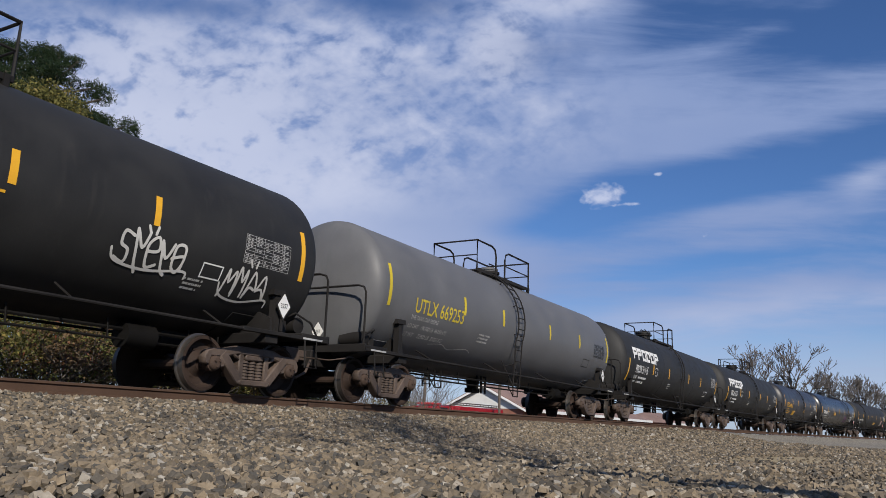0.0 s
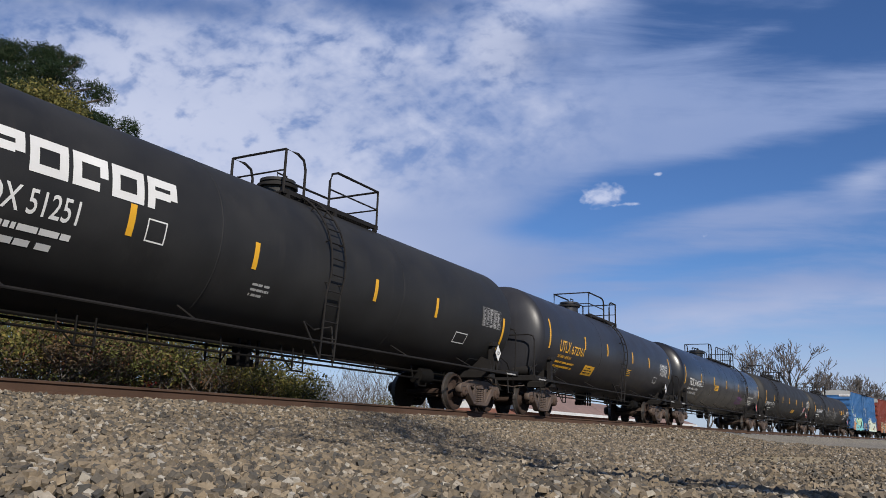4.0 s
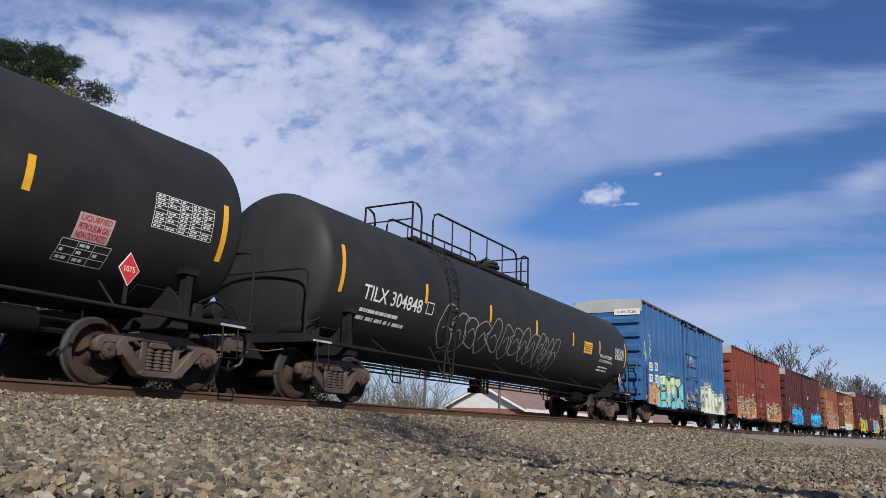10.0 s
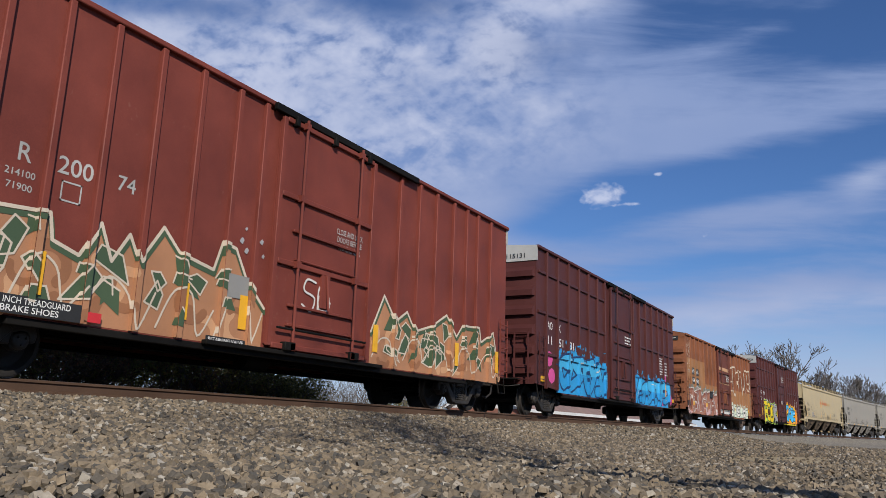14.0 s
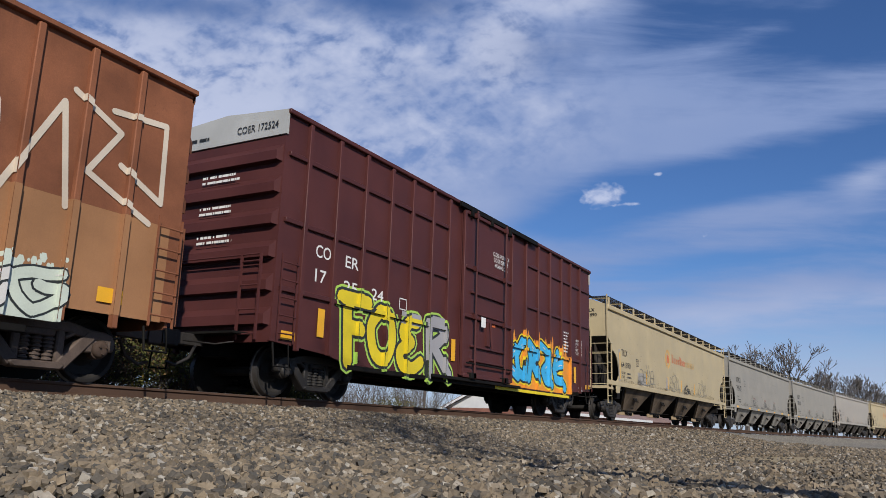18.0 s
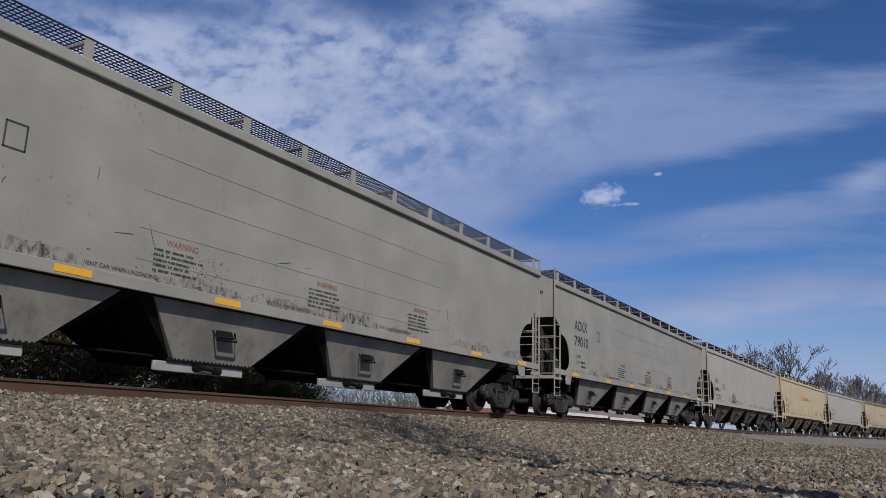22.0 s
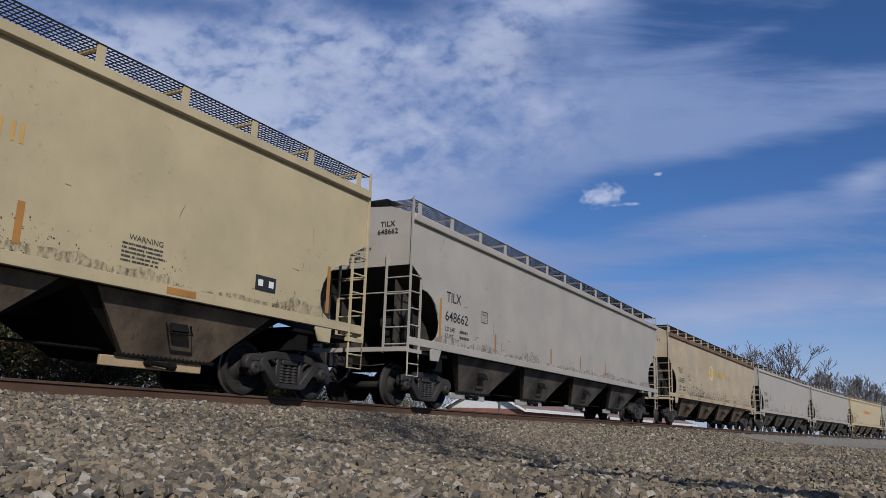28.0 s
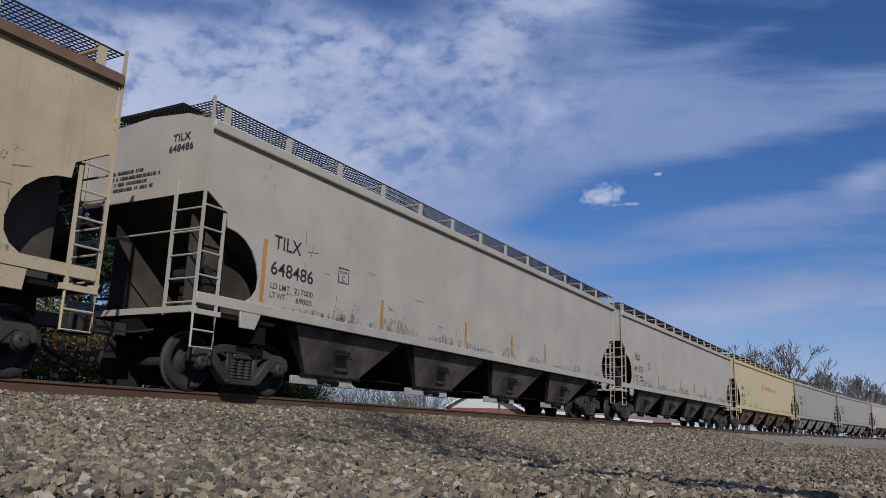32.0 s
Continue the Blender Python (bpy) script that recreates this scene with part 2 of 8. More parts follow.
def ground_mat():
    """Fine gravel and dirt: pebbles by cells, broad stains, a pale sandy patch and thin weeds."""
    m = bpy.data.materials.new("gravel_ground")
    nt, n, l, bs = node_set(m)
    tc = n.new("ShaderNodeTexCoord").outputs["Object"]
    cells = noise_node(n, l, tc, 22.0, kind="ShaderNodeTexVoronoi")
    cells2 = noise_node(n, l, tc, 60.0, kind="ShaderNodeTexVoronoi")
    hue = ramp(n, l, cells.outputs["Color"], 0.1, 0.9, (0.13, 0.118, 0.098, 1), (0.44, 0.40, 0.33, 1)).outputs[0]
    hue = blend(n, l, 0.4, hue, ramp(n, l, cells2.outputs["Color"], 0.1, 0.9, (0.12, 0.108, 0.09, 1), (0.46, 0.42, 0.34, 1)).outputs[0])
    gaps = ramp(n, l, cells.outputs["Distance"], 0.25, 0.75, (1, 1, 1, 1), (0.45, 0.43, 0.42, 1)).outputs[0]
    hue = blend(n, l, 0.7, hue, gaps, "MULTIPLY")
    broad = noise_node(n, l, tc, 0.22, 5, 0.6)
    hue = blend(n, l, ramp(n, l, broad.outputs[0], 0.5, 0.7, (0, 0, 0, 1), (0.55, 0.55, 0.55, 1)).outputs[0], hue, (0.17, 0.152, 0.118))
    weeds = noise_node(n, l, tc, 0.5, 6, 0.7)
    hue = blend(n, l, ramp(n, l, weeds.outputs[0], 0.56, 0.72, (0, 0, 0, 1), (0.5, 0.5, 0.5, 1)).outputs[0], hue, (0.18, 0.165, 0.085))
    # ground under the ballast painted dark, as the shade in gaps between stones
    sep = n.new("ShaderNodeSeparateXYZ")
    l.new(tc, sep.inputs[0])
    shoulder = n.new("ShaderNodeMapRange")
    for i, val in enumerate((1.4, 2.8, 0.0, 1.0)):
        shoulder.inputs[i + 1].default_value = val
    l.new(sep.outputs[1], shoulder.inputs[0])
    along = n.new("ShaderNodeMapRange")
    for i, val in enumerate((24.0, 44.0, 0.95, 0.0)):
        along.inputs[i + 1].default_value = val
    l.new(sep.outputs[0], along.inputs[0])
    gap_shade = n.new("ShaderNodeMath")
    gap_shade.operation = "MULTIPLY"
    l.new(shoulder.outputs[0], gap_shade.inputs[0])
    l.new(along.outputs[0], gap_shade.inputs[1])
    hue = blend(n, l, gap_shade.outputs[0], hue, (0.035, 0.031, 0.026))

    def math_node(op, a, b):
        q = n.new("ShaderNodeMath")
        q.operation = op
        for s, val in zip(q.inputs, (a, b)):
            if isinstance(val, (int, float)):
                s.default_value = val
            else:
                l.new(val, s)
        return q.outputs[0]
    dx = math_node("DIVIDE", math_node("SUBTRACT", sep.outputs[0], SAND[0]), SAND[2])
    dy = math_node("DIVIDE", math_node("SUBTRACT", sep.outputs[1], SAND[1]), SAND[3])
    d = math_node("ADD", math_node("MULTIPLY", dx, dx), math_node("MULTIPLY", dy, dy))
    edge = noise_node(n, l, tc, 0.6, 5, 0.65)
    d = math_node("ADD", d, math_node("MULTIPLY", math_node("SUBTRACT", edge.outputs[0], 0.5), 1.6))
    grainy = noise_node(n, l, tc, 30, 4, 0.6)
    sand = ramp(n, l, grainy.outputs[0], 0.3, 0.75, (0.30, 0.235, 0.135, 1), (0.44, 0.355, 0.22, 1)).outputs[0]
    hue = blend(n, l, ramp(n, l, d, 0.35, 1.35, (0.8, 0.8, 0.8, 1), (0, 0, 0, 1)).outputs[0], hue, sand)
    l.new(hue, bs.inputs["Base Color"])
    bs.inputs["Roughness"].default_value = 0.97
    bs.inputs["Specular IOR Level"].default_value = 0.15
    b = n.new("ShaderNodeBump")
    b.inputs["Strength"].default_value, b.inputs["Distance"].default_value = 0.35, 0.03
    h = math_node("ADD", math_node("MULTIPLY", cells.outputs["Distance"], -1.0), math_node("MULTIPLY", cells2.outputs["Distance"], -0.4))
    l.new(h, b.inputs["Height"])
    l.new(b.outputs[0], bs.inputs["Normal"])
    return m


SAND = (17.0, 2.1, 7.5, 1.2)
TANK_BLACK = paint("tank_black_paint", (0.027, 0.0265, 0.026), 0.6, 0.25, 0.4, (0.055, 0.049, 0.044), 0.0, bump=0.05, spec=0.25)
TANK_GLOSS = paint("tank_dark_gloss_paint", (0.014, 0.014, 0.016), 0.3, 0.2, 0.15, (0.05, 0.048, 0.045), bump=0.03, spec=0.5)
TANK_GREY = paint("tank_grey_paint", (0.125, 0.125, 0.13), 0.5, 0.14, 0.35, (0.07, 0.085, 0.08), bump=0.05, spec=0.25)
TANK_SLATE = paint("tank_faded_charcoal_paint", (0.028, 0.028, 0.032), 0.42, 0.2, 0.3, (0.06, 0.056, 0.052), bump=0.05, spec=0.35)
BOX_BLUE = paint("boxcar_blue_paint", (0.045, 0.135, 0.30), 0.5, 0.22, 0.45, (0.03, 0.06, 0.13), 0.5, (0.10, 0.05, 0.03), bump=0.05, spec=0.25)
BOX_RED = paint("boxcar_red_paint", (0.19, 0.045, 0.032), 0.6, 0.2, 0.45, (0.09, 0.03, 0.022), 0.35, (0.25, 0.12, 0.09), bump=0.05, spec=0.25)
BOX_MAROON = paint("boxcar_maroon_paint", (0.085, 0.026, 0.024), 0.55, 0.18, 0.3, (0.05, 0.02, 0.018), 0.15, (0.16, 0.1, 0.09), bump=0.05, spec=0.25)
BOX_TAN = paint("boxcar_faded_brown_paint", (0.25, 0.094, 0.046), 0.7, 0.28, 0.6, (0.14, 0.05, 0.03), 0.6, (0.10, 0.04, 0.025), bump=0.06, patch=0.0, spec=0.25)
HOP_CREAM = paint("hopper_cream_paint", (0.46, 0.375, 0.225), 0.55, 0.1, 0.35, (0.36, 0.29, 0.19), 0.45, (0.10, 0.08, 0.06), bump=0.04, dent=0.25, spec=0.25)
HOP_RUSTY = paint("hopper_weathered_cream_paint", (0.42, 0.34, 0.23), 0.6, 0.16, 0.75, (0.30, 0.18, 0.08), 0.95, (0.07, 0.05, 0.04), bump=0.05, patch=0.4, patch_rgb=(0.40, 0.27, 0.14), spec=0.25)
HOP_GREY = paint("hopper_light_grey_paint", (0.365, 0.332, 0.285), 0.55, 0.1, 0.3, (0.30, 0.28, 0.25), 0.45, (0.09, 0.08, 0.07), bump=0.04, dent=0.25, spec=0.25)
HOP_STONE = paint("hopper_stone_grey_paint", (0.30, 0.28, 0.24), 0.6, 0.12, 0.35, (0.24, 0.22, 0.19), 0.55, (0.10, 0.09, 0.08), bump=0.04, spec=0.25)
BAY_DIRTY = paint("hopper_bay_grime", (0.15, 0.112, 0.078), 0.8, 0.65, 0.8, (0.04, 0.035, 0.03), 0.9, (0.03, 0.026, 0.022), bump=0.25, spec=0.12)
BAY_CREAM = paint("outlet_gate_cream_paint", (0.40, 0.29, 0.17), 0.7, 0.2, 0.5, (0.15, 0.1, 0.06), 0.6, bump=0.1, spec=0.25)
# near-black steel: shade below the car bodies is deepened in its base colour
SHADOW_STEEL = paint("under_frame_shaded_steel", (0.011, 0.010, 0.009), 0.75, 0.4, bump=0.15, spec=0.12)
FRAME_GREY = paint("dusty_black_steel", (0.024, 0.022, 0.021), 0.65, 0.35, bump=0.1, spec=0.12)
BOGIE_RUST = paint("bogie_rusty_cast_steel", (0.11, 0.08, 0.064), 0.65, 0.45, 0.5, (0.05, 0.035, 0.03), 0.5, bump=0.35, grain=40, spec=0.3)
BOGIE_DARK = paint("bogie_dark_cast_steel", (0.038, 0.034, 0.031), 0.6, 0.45, 0.3, (0.03, 0.025, 0.02), bump=0.35, grain=40, spec=0.3)
WHEEL_BROWN = paint("wheel_rusty_steel", (0.05, 0.034, 0.027), 0.7, 0.4, bump=0.2, spec=0.12)
WHEEL_DARK = paint("wheel_dark_steel", (0.034, 0.031, 0.029), 0.65, 0.35, bump=0.15, spec=0.12)
TREAD = paint("polished_wheel_rim_steel", (0.20, 0.18, 0.165), 0.42, 0.3, metal=0.85, bump=0.05)
CAP_RUST = paint("bearing_cap_steel", (0.085, 0.058, 0.045), 0.75, 0.35, bump=0.2, spec=0.12)
ROOF_ZINC = paint("galvanised_roof_sheet", (0.42, 0.42, 0.40), 0.5, 0.12, 0.4, (0.42, 0.36, 0.28), 0.2, bump=0.04)
RAIL_RUST = paint("rail_rusty_steel", (0.10, 0.060, 0.041), 0.8, 0.22, 0.0, bump=0.2, spec=0.12)
RAIL_TOP = paint("rail_worn_head", (0.30, 0.26, 0.24), 0.35, 0.2, metal=0.8, bump=0.03)
WOOD_TIE = paint("creosote_timber", (0.07, 0.055, 0.045), 0.9, 0.35, bump=0.4, spec=0.12)
YELLOW = paint("reflective_yellow_tape", (0.78, 0.40, 0.02), 0.45, 0.1, bump=0.02)
YELLOW_OLD = paint("worn_yellow_tape", (0.40, 0.185, 0.04), 0.6, 0.2, 0.3, (0.2, 0.12, 0.05), bump=0.02)
YELLOW_PALE = paint("pale_yellow_paint", (0.62, 0.47, 0.03), 0.6, 0.15, bump=0.02)
WHITE = paint("white_stencil_paint", (0.72, 0.71, 0.68), 0.6, 0.08, bump=0.02)
WHITE_OLD = paint("worn_white_stencil_paint", (0.45, 0.44, 0.42), 0.65, 0.25, bump=0.02)
BLACK_INK = paint("black_stencil_paint", (0.02, 0.02, 0.02), 0.6, 0.2, bump=0.02)
GREY_INK = paint("worn_dark_stencil_paint", (0.06, 0.057, 0.05), 0.7, 0.3, bump=0.02)
SIGN_RED = paint("red_vinyl", (0.55, 0.03, 0.035), 0.5, 0.08, bump=0.02)
SIGN_ORANGE = paint("orange_paint", (0.70, 0.15, 0.03), 0.55, 0.12, bump=0.02)
SPRAY = {}
for key, rgb in dict(mint=(0.50, 0.66, 0.42), aqua=(0.20, 0.50, 0.54), pale=(0.58, 0.64, 0.54), black=(0.025, 0.03, 0.03), blue=(0.02, 0.30, 0.62),
                     sky=(0.05, 0.42, 0.72), yellow=(0.75, 0.58, 0.02), silver=(0.36, 0.35, 0.36), peach=(0.58, 0.32, 0.17), green=(0.06, 0.10, 0.05),
                     white=(0.62, 0.60, 0.56), orange=(0.80, 0.30, 0.03), pink=(0.62, 0.08, 0.28), purple=(0.22, 0.08, 0.22), cream=(0.62, 0.53, 0.42),
                     grey=(0.27, 0.265, 0.25), lime=(0.4, 0.62, 0.1), rose=(0.36, 0.17, 0.12), brick=(0.25, 0.09, 0.065), mist=(0.20, 0.20, 0.17), blush=(0.62, 0.42, 0.42), foam=(0.42, 0.52, 0.45), navy=(0.01, 0.04, 0.13), tan=(0.42, 0.20, 0.10), umber=(0.30, 0.13, 0.06)).items():
    SPRAY[key] = paint("spray_" + key, rgb, 0.6, 0.14, 0.15, tuple(c * 0.5 for c in rgb), bump=0.03)

GRIME = grime_mat()
BUFF = paint("buff_roller_paint", (0.34, 0.17, 0.08), 0.75, 0.15, 0.3, (0.2, 0.1, 0.06), 0.2, bump=0.03, spec=0.25)
DOOR_BROWN = paint("boxcar_dull_red_door_paint", (0.15, 0.048, 0.034), 0.7, 0.25, 0.4, (0.07, 0.03, 0.02), 0.3, bump=0.05, spec=0.25)
BAY_STONE = paint("hopper_bay_stone_grey", (0.33, 0.305, 0.265), 0.7, 0.3, 0.6, (0.10, 0.09, 0.075), 0.4, bump=0.06, spec=0.12)
GATE_PALE = paint("outlet_gate_pale_steel", (0.34, 0.33, 0.30), 0.5, 0.25, 0.4, (0.1, 0.09, 0.08), bump=0.08)
FLAKE = paint("dark_flaked_spots", (0.06, 0.045, 0.035), 0.8, 0.4, bump=0.05)
RUST_TRIM = paint("rusted_roof_rail", (0.17, 0.10, 0.06), 0.8, 0.35, 0.4, (0.08, 0.04, 0.025), bump=0.1)
# dirty body paint, darkened in colour for the shade inside the hopper ends
SLOPE_SHADED = paint("end_slope_dark_grime", (0.07, 0.06, 0.05), 0.8, 0.5, 0.5, (0.03, 0.027, 0.024), bump=0.15, spec=0.12)
BAY_DARK = paint("hopper_bay_dark_grime", (0.105, 0.092, 0.078), 0.8, 0.7, 0.8, (0.04, 0.035, 0.03), 0.8, (0.16, 0.15, 0.13), bump=0.2, spec=0.12)


# ---- modelling kit ----
def part(name, me, material, parent=None, label=""):
    ob = new(name, me)
    if material and not me.materials:
        me.materials.append(material)
    if parent:
        ob.parent = parent
    if label:
        ob["label"] = label
    return ob


def thing(name, label, category, group="", kind=""):
    return tagged(new(name), label, category, group, kind)


class Shape:
    """Collects boxes, bars, pipes and sheets into one mesh."""

    def __init__(self):
        self.v, self.f = [], []

    def add(self, vs, fs):
        o = len(self.v)
        self.v += [tuple(p) for p in vs]
        self.f += [tuple(i + o for i in q) for q in fs]
        return self

    def box(self, x0, x1, y0, y1, z0, z1):
        vs = [(x, y, z) for x in (x0, x1) for y in (y0, y1) for z in (z0, z1)]
        return self.add(vs, [(0, 1, 3, 2), (4, 6, 7, 5), (0, 4, 5, 1), (2, 3, 7, 6), (0, 2, 6, 4), (1, 5, 7, 3)])

    def hexa(self, a, b):
        """Solid between two four-sided rings, each in turn order."""
        return self.add(list(a) + list(b), [(3, 2, 1, 0), (4, 5, 6, 7)] + [(i, (i + 1) % 4, (i + 1) % 4 + 4, i + 4) for i in range(4)])

    def prism(self, poly, axis, a0, a1):
        """Outline in the plane across the axis (y: x,z pairs; x: y,z pairs; z: x,y pairs), drawn out from a0 to a1."""
        n = len(poly)
        def at(p, a):
            return {"y": (p[0], a, p[1]), "x": (a, p[0], p[1]), "z": (p[0], p[1], a)}[axis]
        vs = [at(p, a0) for p in poly] + [at(p, a1) for p in poly]
        return self.add(vs, [tuple(range(n - 1, -1, -1)), tuple(range(n, 2 * n))] + [(i, (i + 1) % n, (i + 1) % n + n, i + n) for i in range(n)])

    def bar(self, p, q, w, y0, y1):
        """Flat bar in the x,z plane from p to q."""
        d = Vector((q[0] - p[0], q[1] - p[1])).normalized() * w / 2
        n = (-d.y, d.x)
        return self.prism([(p[0] + n[0], p[1] + n[1]), (p[0] - n[0], p[1] - n[1]), (q[0] - n[0], q[1] - n[1]), (q[0] + n[0], q[1] + n[1])], "y", y0, y1)

    def pipe(self, pts, r, n=6):
        pts = [Vector(p) for p in pts]
        rings = []
        for i, p in enumerate(pts):
            d = (pts[min(i + 1, len(pts) - 1)] - pts[max(i - 1, 0)]).normalized()
            u = d.cross((0, 0, 1) if abs(d.z) < 0.9 else (1, 0, 0)).normalized()
            w = d.cross(u)
            rings.append([p + (u * math.cos(2 * math.pi * k / n) + w * math.sin(2 * math.pi * k / n)) * r for k in range(n)])
        vs = [v for ring in rings for v in ring]
        fs = [(i * n + k, i * n + (k + 1) % n, (i + 1) * n + (k + 1) % n, (i + 1) * n + k) for i in range(len(pts) - 1) for k in range(n)]
        fs += [tuple(range(n - 1, -1, -1)), tuple(range((len(pts) - 1) * n, len(pts) * n))]
        return self.add(vs, fs)

    def lathe(self, prof, n, axis="y", origin=(0, 0, 0), close=True):
        """Turns (along, radius) pairs round an axis."""
        vs, fs = [], []
        for a, r in prof:
            for k in range(n):
                c, s = r * math.cos(2 * math.pi * k / n), r * math.sin(2 * math.pi * k / n)
                p = {"y": (c, a, s), "x": (a, c, s), "z": (c, s, a)}[axis]
                vs.append(tuple(p[i] + origin[i] for i in range(3)))
        for i in range(len(prof) - 1):
            for k in range(n):
                fs.append((i * n + k, i * n + (k + 1) % n, (i + 1) * n + (k + 1) % n, (i + 1) * n + k))
        if close:
            fs += [tuple(range(n - 1, -1, -1)), tuple(range((len(prof) - 1) * n, len(prof) * n))]
        return self.add(vs, fs)

    def mesh(self, name, smooth=None, bevel=0.0):
        me = bpy.data.meshes.new(name)
        me.from_pydata(self.v, [], self.f)
        bm = bmesh.new()
        bm.from_mesh(me)
        bmesh.ops.recalc_face_normals(bm, faces=bm.faces)
        if bevel:
            bmesh.ops.bevel(bm, geom=bm.edges[:], offset=bevel, segments=1, affect="EDGES", clamp_overlap=True)
        bm.to_mesh(me)
        bm.free()
        if smooth:
            me.polygons.foreach_set("use_smooth", [True] * len(me.polygons))
            me.set_sharp_from_angle(angle=radians(smooth))
        return me


def arc_pts(cx, cz, r, a0, a1, n):
    return [(cx + r * math.cos(radians(a0 + (a1 - a0) * i / n)), cz + r * math.sin(radians(a0 + (a1 - a0) * i / n))) for i in range(n + 1)]


# ---- paint and lettering on a surface ----

def flat_side(y):
    """Maps (x, z) and a lift to the car's near side."""
    return lambda x, z, d: (x, -abs(y) - d, z)


def round_side(r, zc):
    def on(x, z, d):
        s = max(-0.985, min(0.985, (z - zc) / r))
        return (x, -(r + d) * math.sqrt(1 - s * s), zc + (r + d) * s)
    return on


def slid(surf, dx):
    """The same side with its marks moved along it."""
    return lambda x, z, d: surf(x + dx, z, d)


def end_side(x):
    """Maps (y, z) to the face at the leading end."""
    return lambda y, z, d: (x - d, -y, z)


def sheet(polys, surf, lift, step=0.0):
    """Thin coat of paint from outlines of (x, z); each outline lies a hair above the one before."""
    vs, fs, k = [], [], 0
    for poly in polys:
        d = lift + k * step
        o = len(vs)
        vs += [surf(x, z, d) for x, z in poly]
        fs.append(tuple(range(o, o + len(poly))))
        k += 1
    return vs, fs


def coat(name, polys, surf, material, parent, lift=0.004, step=0.0, label=""):
    vs, fs = sheet(polys, surf, lift, step)
    me = bpy.data.meshes.new(name)
    me.from_pydata(vs, [], fs)
    ob = part(name, me, material, parent, label)
    if name in ("small_print", "scratches", "paint_chips", "flaked_paint", "data_table"):
        ob["kind"] = "stuff"
    return ob


def rect(x0, x1, z0, z1):
    n = max(1, int((z1 - z0) / 0.12))
    left = [(x0, z1 - (z1 - z0) * i / n) for i in range(n + 1)]
    return left + [(x1, z0 + (z1 - z0) * i / n) for i in range(n + 1)]


def rects(x0, x1, z0, z1):
    """A rectangle cut in strips, to lie on a round surface."""
    n = max(1, int(math.ceil((z1 - z0) / 0.15)))
    h = (z1 - z0) / n
    return [[(x0, z0 + i * h), (x1, z0 + i * h), (x1, z0 + (i + 1) * h), (x0, z0 + (i + 1) * h)] for i in range(n)]


def ribbon(pts, w):
    """Outlines of a brush line through the points: quads and round joints."""
    out = []
    for p, q in zip(pts, pts[1:]):
        d = Vector((q[0] - p[0], q[1] - p[1]))
        if d.length < 1e-5:
            continue
        d = d.normalized() * w / 2
        out.append([(p[0] - d.y, p[1] + d.x), (p[0] + d.y, p[1] - d.x), (q[0] + d.y, q[1] - d.x), (q[0] - d.y, q[1] + d.x)])
    for p in pts:
        out.append([(p[0] + w / 2 * math.cos(a), p[1] + w / 2 * math.sin(a)) for a in (0, 0.785, 1.571, 2.356, 3.142, 3.927, 4.712, 5.498)])
    return out


def curve(pts, n=4):
    """Smooth line through the points."""
    out = []
    P = [pts[0]] + list(pts) + [pts[-1]]
    for i in range(1, len(P) - 2):
        for k in range(n):
            t = k / n
            a, b, c, d = P[i - 1], P[i], P[i + 1], P[i + 2]
            out.append(tuple(0.5 * (2 * b[j] + (c[j] - a[j]) * t + (2 * a[j] - 5 * b[j] + 4 * c[j] - d[j]) * t * t + (3 * b[j] - a[j] - 3 * c[j] + d[j]) * t ** 3) for j in (0, 1)))
    return out + [pts[-1]]


GLYPHS = {}


def glyph_mesh(body):
    """Outline of a word in the built-in face, one unit high, as triangles."""
    if body not in GLYPHS:
        cu = bpy.data.curves.new("word", "FONT")
        cu.body, cu.resolution_u, cu.size, cu.offset = body, 3, 1.0, 0.008
        ob = new("word", cu)
        me = bpy.data.meshes.new_from_object(ob.evaluated_get(bpy.context.evaluated_depsgraph_get()))
        bpy.data.objects.remove(ob)
        bpy.data.curves.remove(cu)
        bm = bmesh.new()
        bm.from_mesh(me)
        xs = [v.co.x for v in bm.verts]
        ys = [v.co.y for v in bm.verts]
        x0, x1, y0, y1 = min(xs), max(xs), min(ys), max(ys)
        for v in bm.verts:
            v.co = ((v.co.x - x0) / (x1 - x0), (v.co.y - y0) / (y1 - y0), 0)
        for cut in (0.2, 0.4, 0.6, 0.8):
            bmesh.ops.bisect_plane(bm, geom=bm.verts[:] + bm.edges[:] + bm.faces[:], plane_co=(0, cut, 0), plane_no=(0, 1, 0))
        bm.verts.index_update()
        GLYPHS[body] = ([tuple(v.co[:2]) for v in bm.verts], [tuple(v.index for v in f.verts) for f in bm.faces])
        bm.free()
        bpy.data.meshes.remove(me)
    return GLYPHS[body]


def word(body, x0, x1, z0, z1, surf, material, parent, name="lettering", lift=0.006, label=""):
    vs, fs = glyph_mesh(body)
    me = bpy.data.meshes.new(name)
    me.from_pydata([surf(x0 + (x1 - x0) * u, z0 + (z1 - z0) * w, lift) for u, w in vs], [], fs)
    return part(name, me, material, parent, label)


def lines_of_text(x0, x1, z0, z1, rows, rng):
    """Small unreadable writing as rows of short bars."""
    out = []
    h = (z1 - z0) / rows
    for i in range(rows):
        z = z1 - (i + 0.75) * h
        x, end = x0, x1 - rng.random() * (x1 - x0) * 0.35
        while x < end:
            w = min(end - x, h * rng.choice((0.35, 0.4, 0.8, 1.2, 1.6)))
            out.append([(x, z), (x + w, z), (x + w, z + h * 0.46), (x, z + h * 0.46)])
            x += w + h * rng.choice((0.14, 0.14, 0.5))
    return out


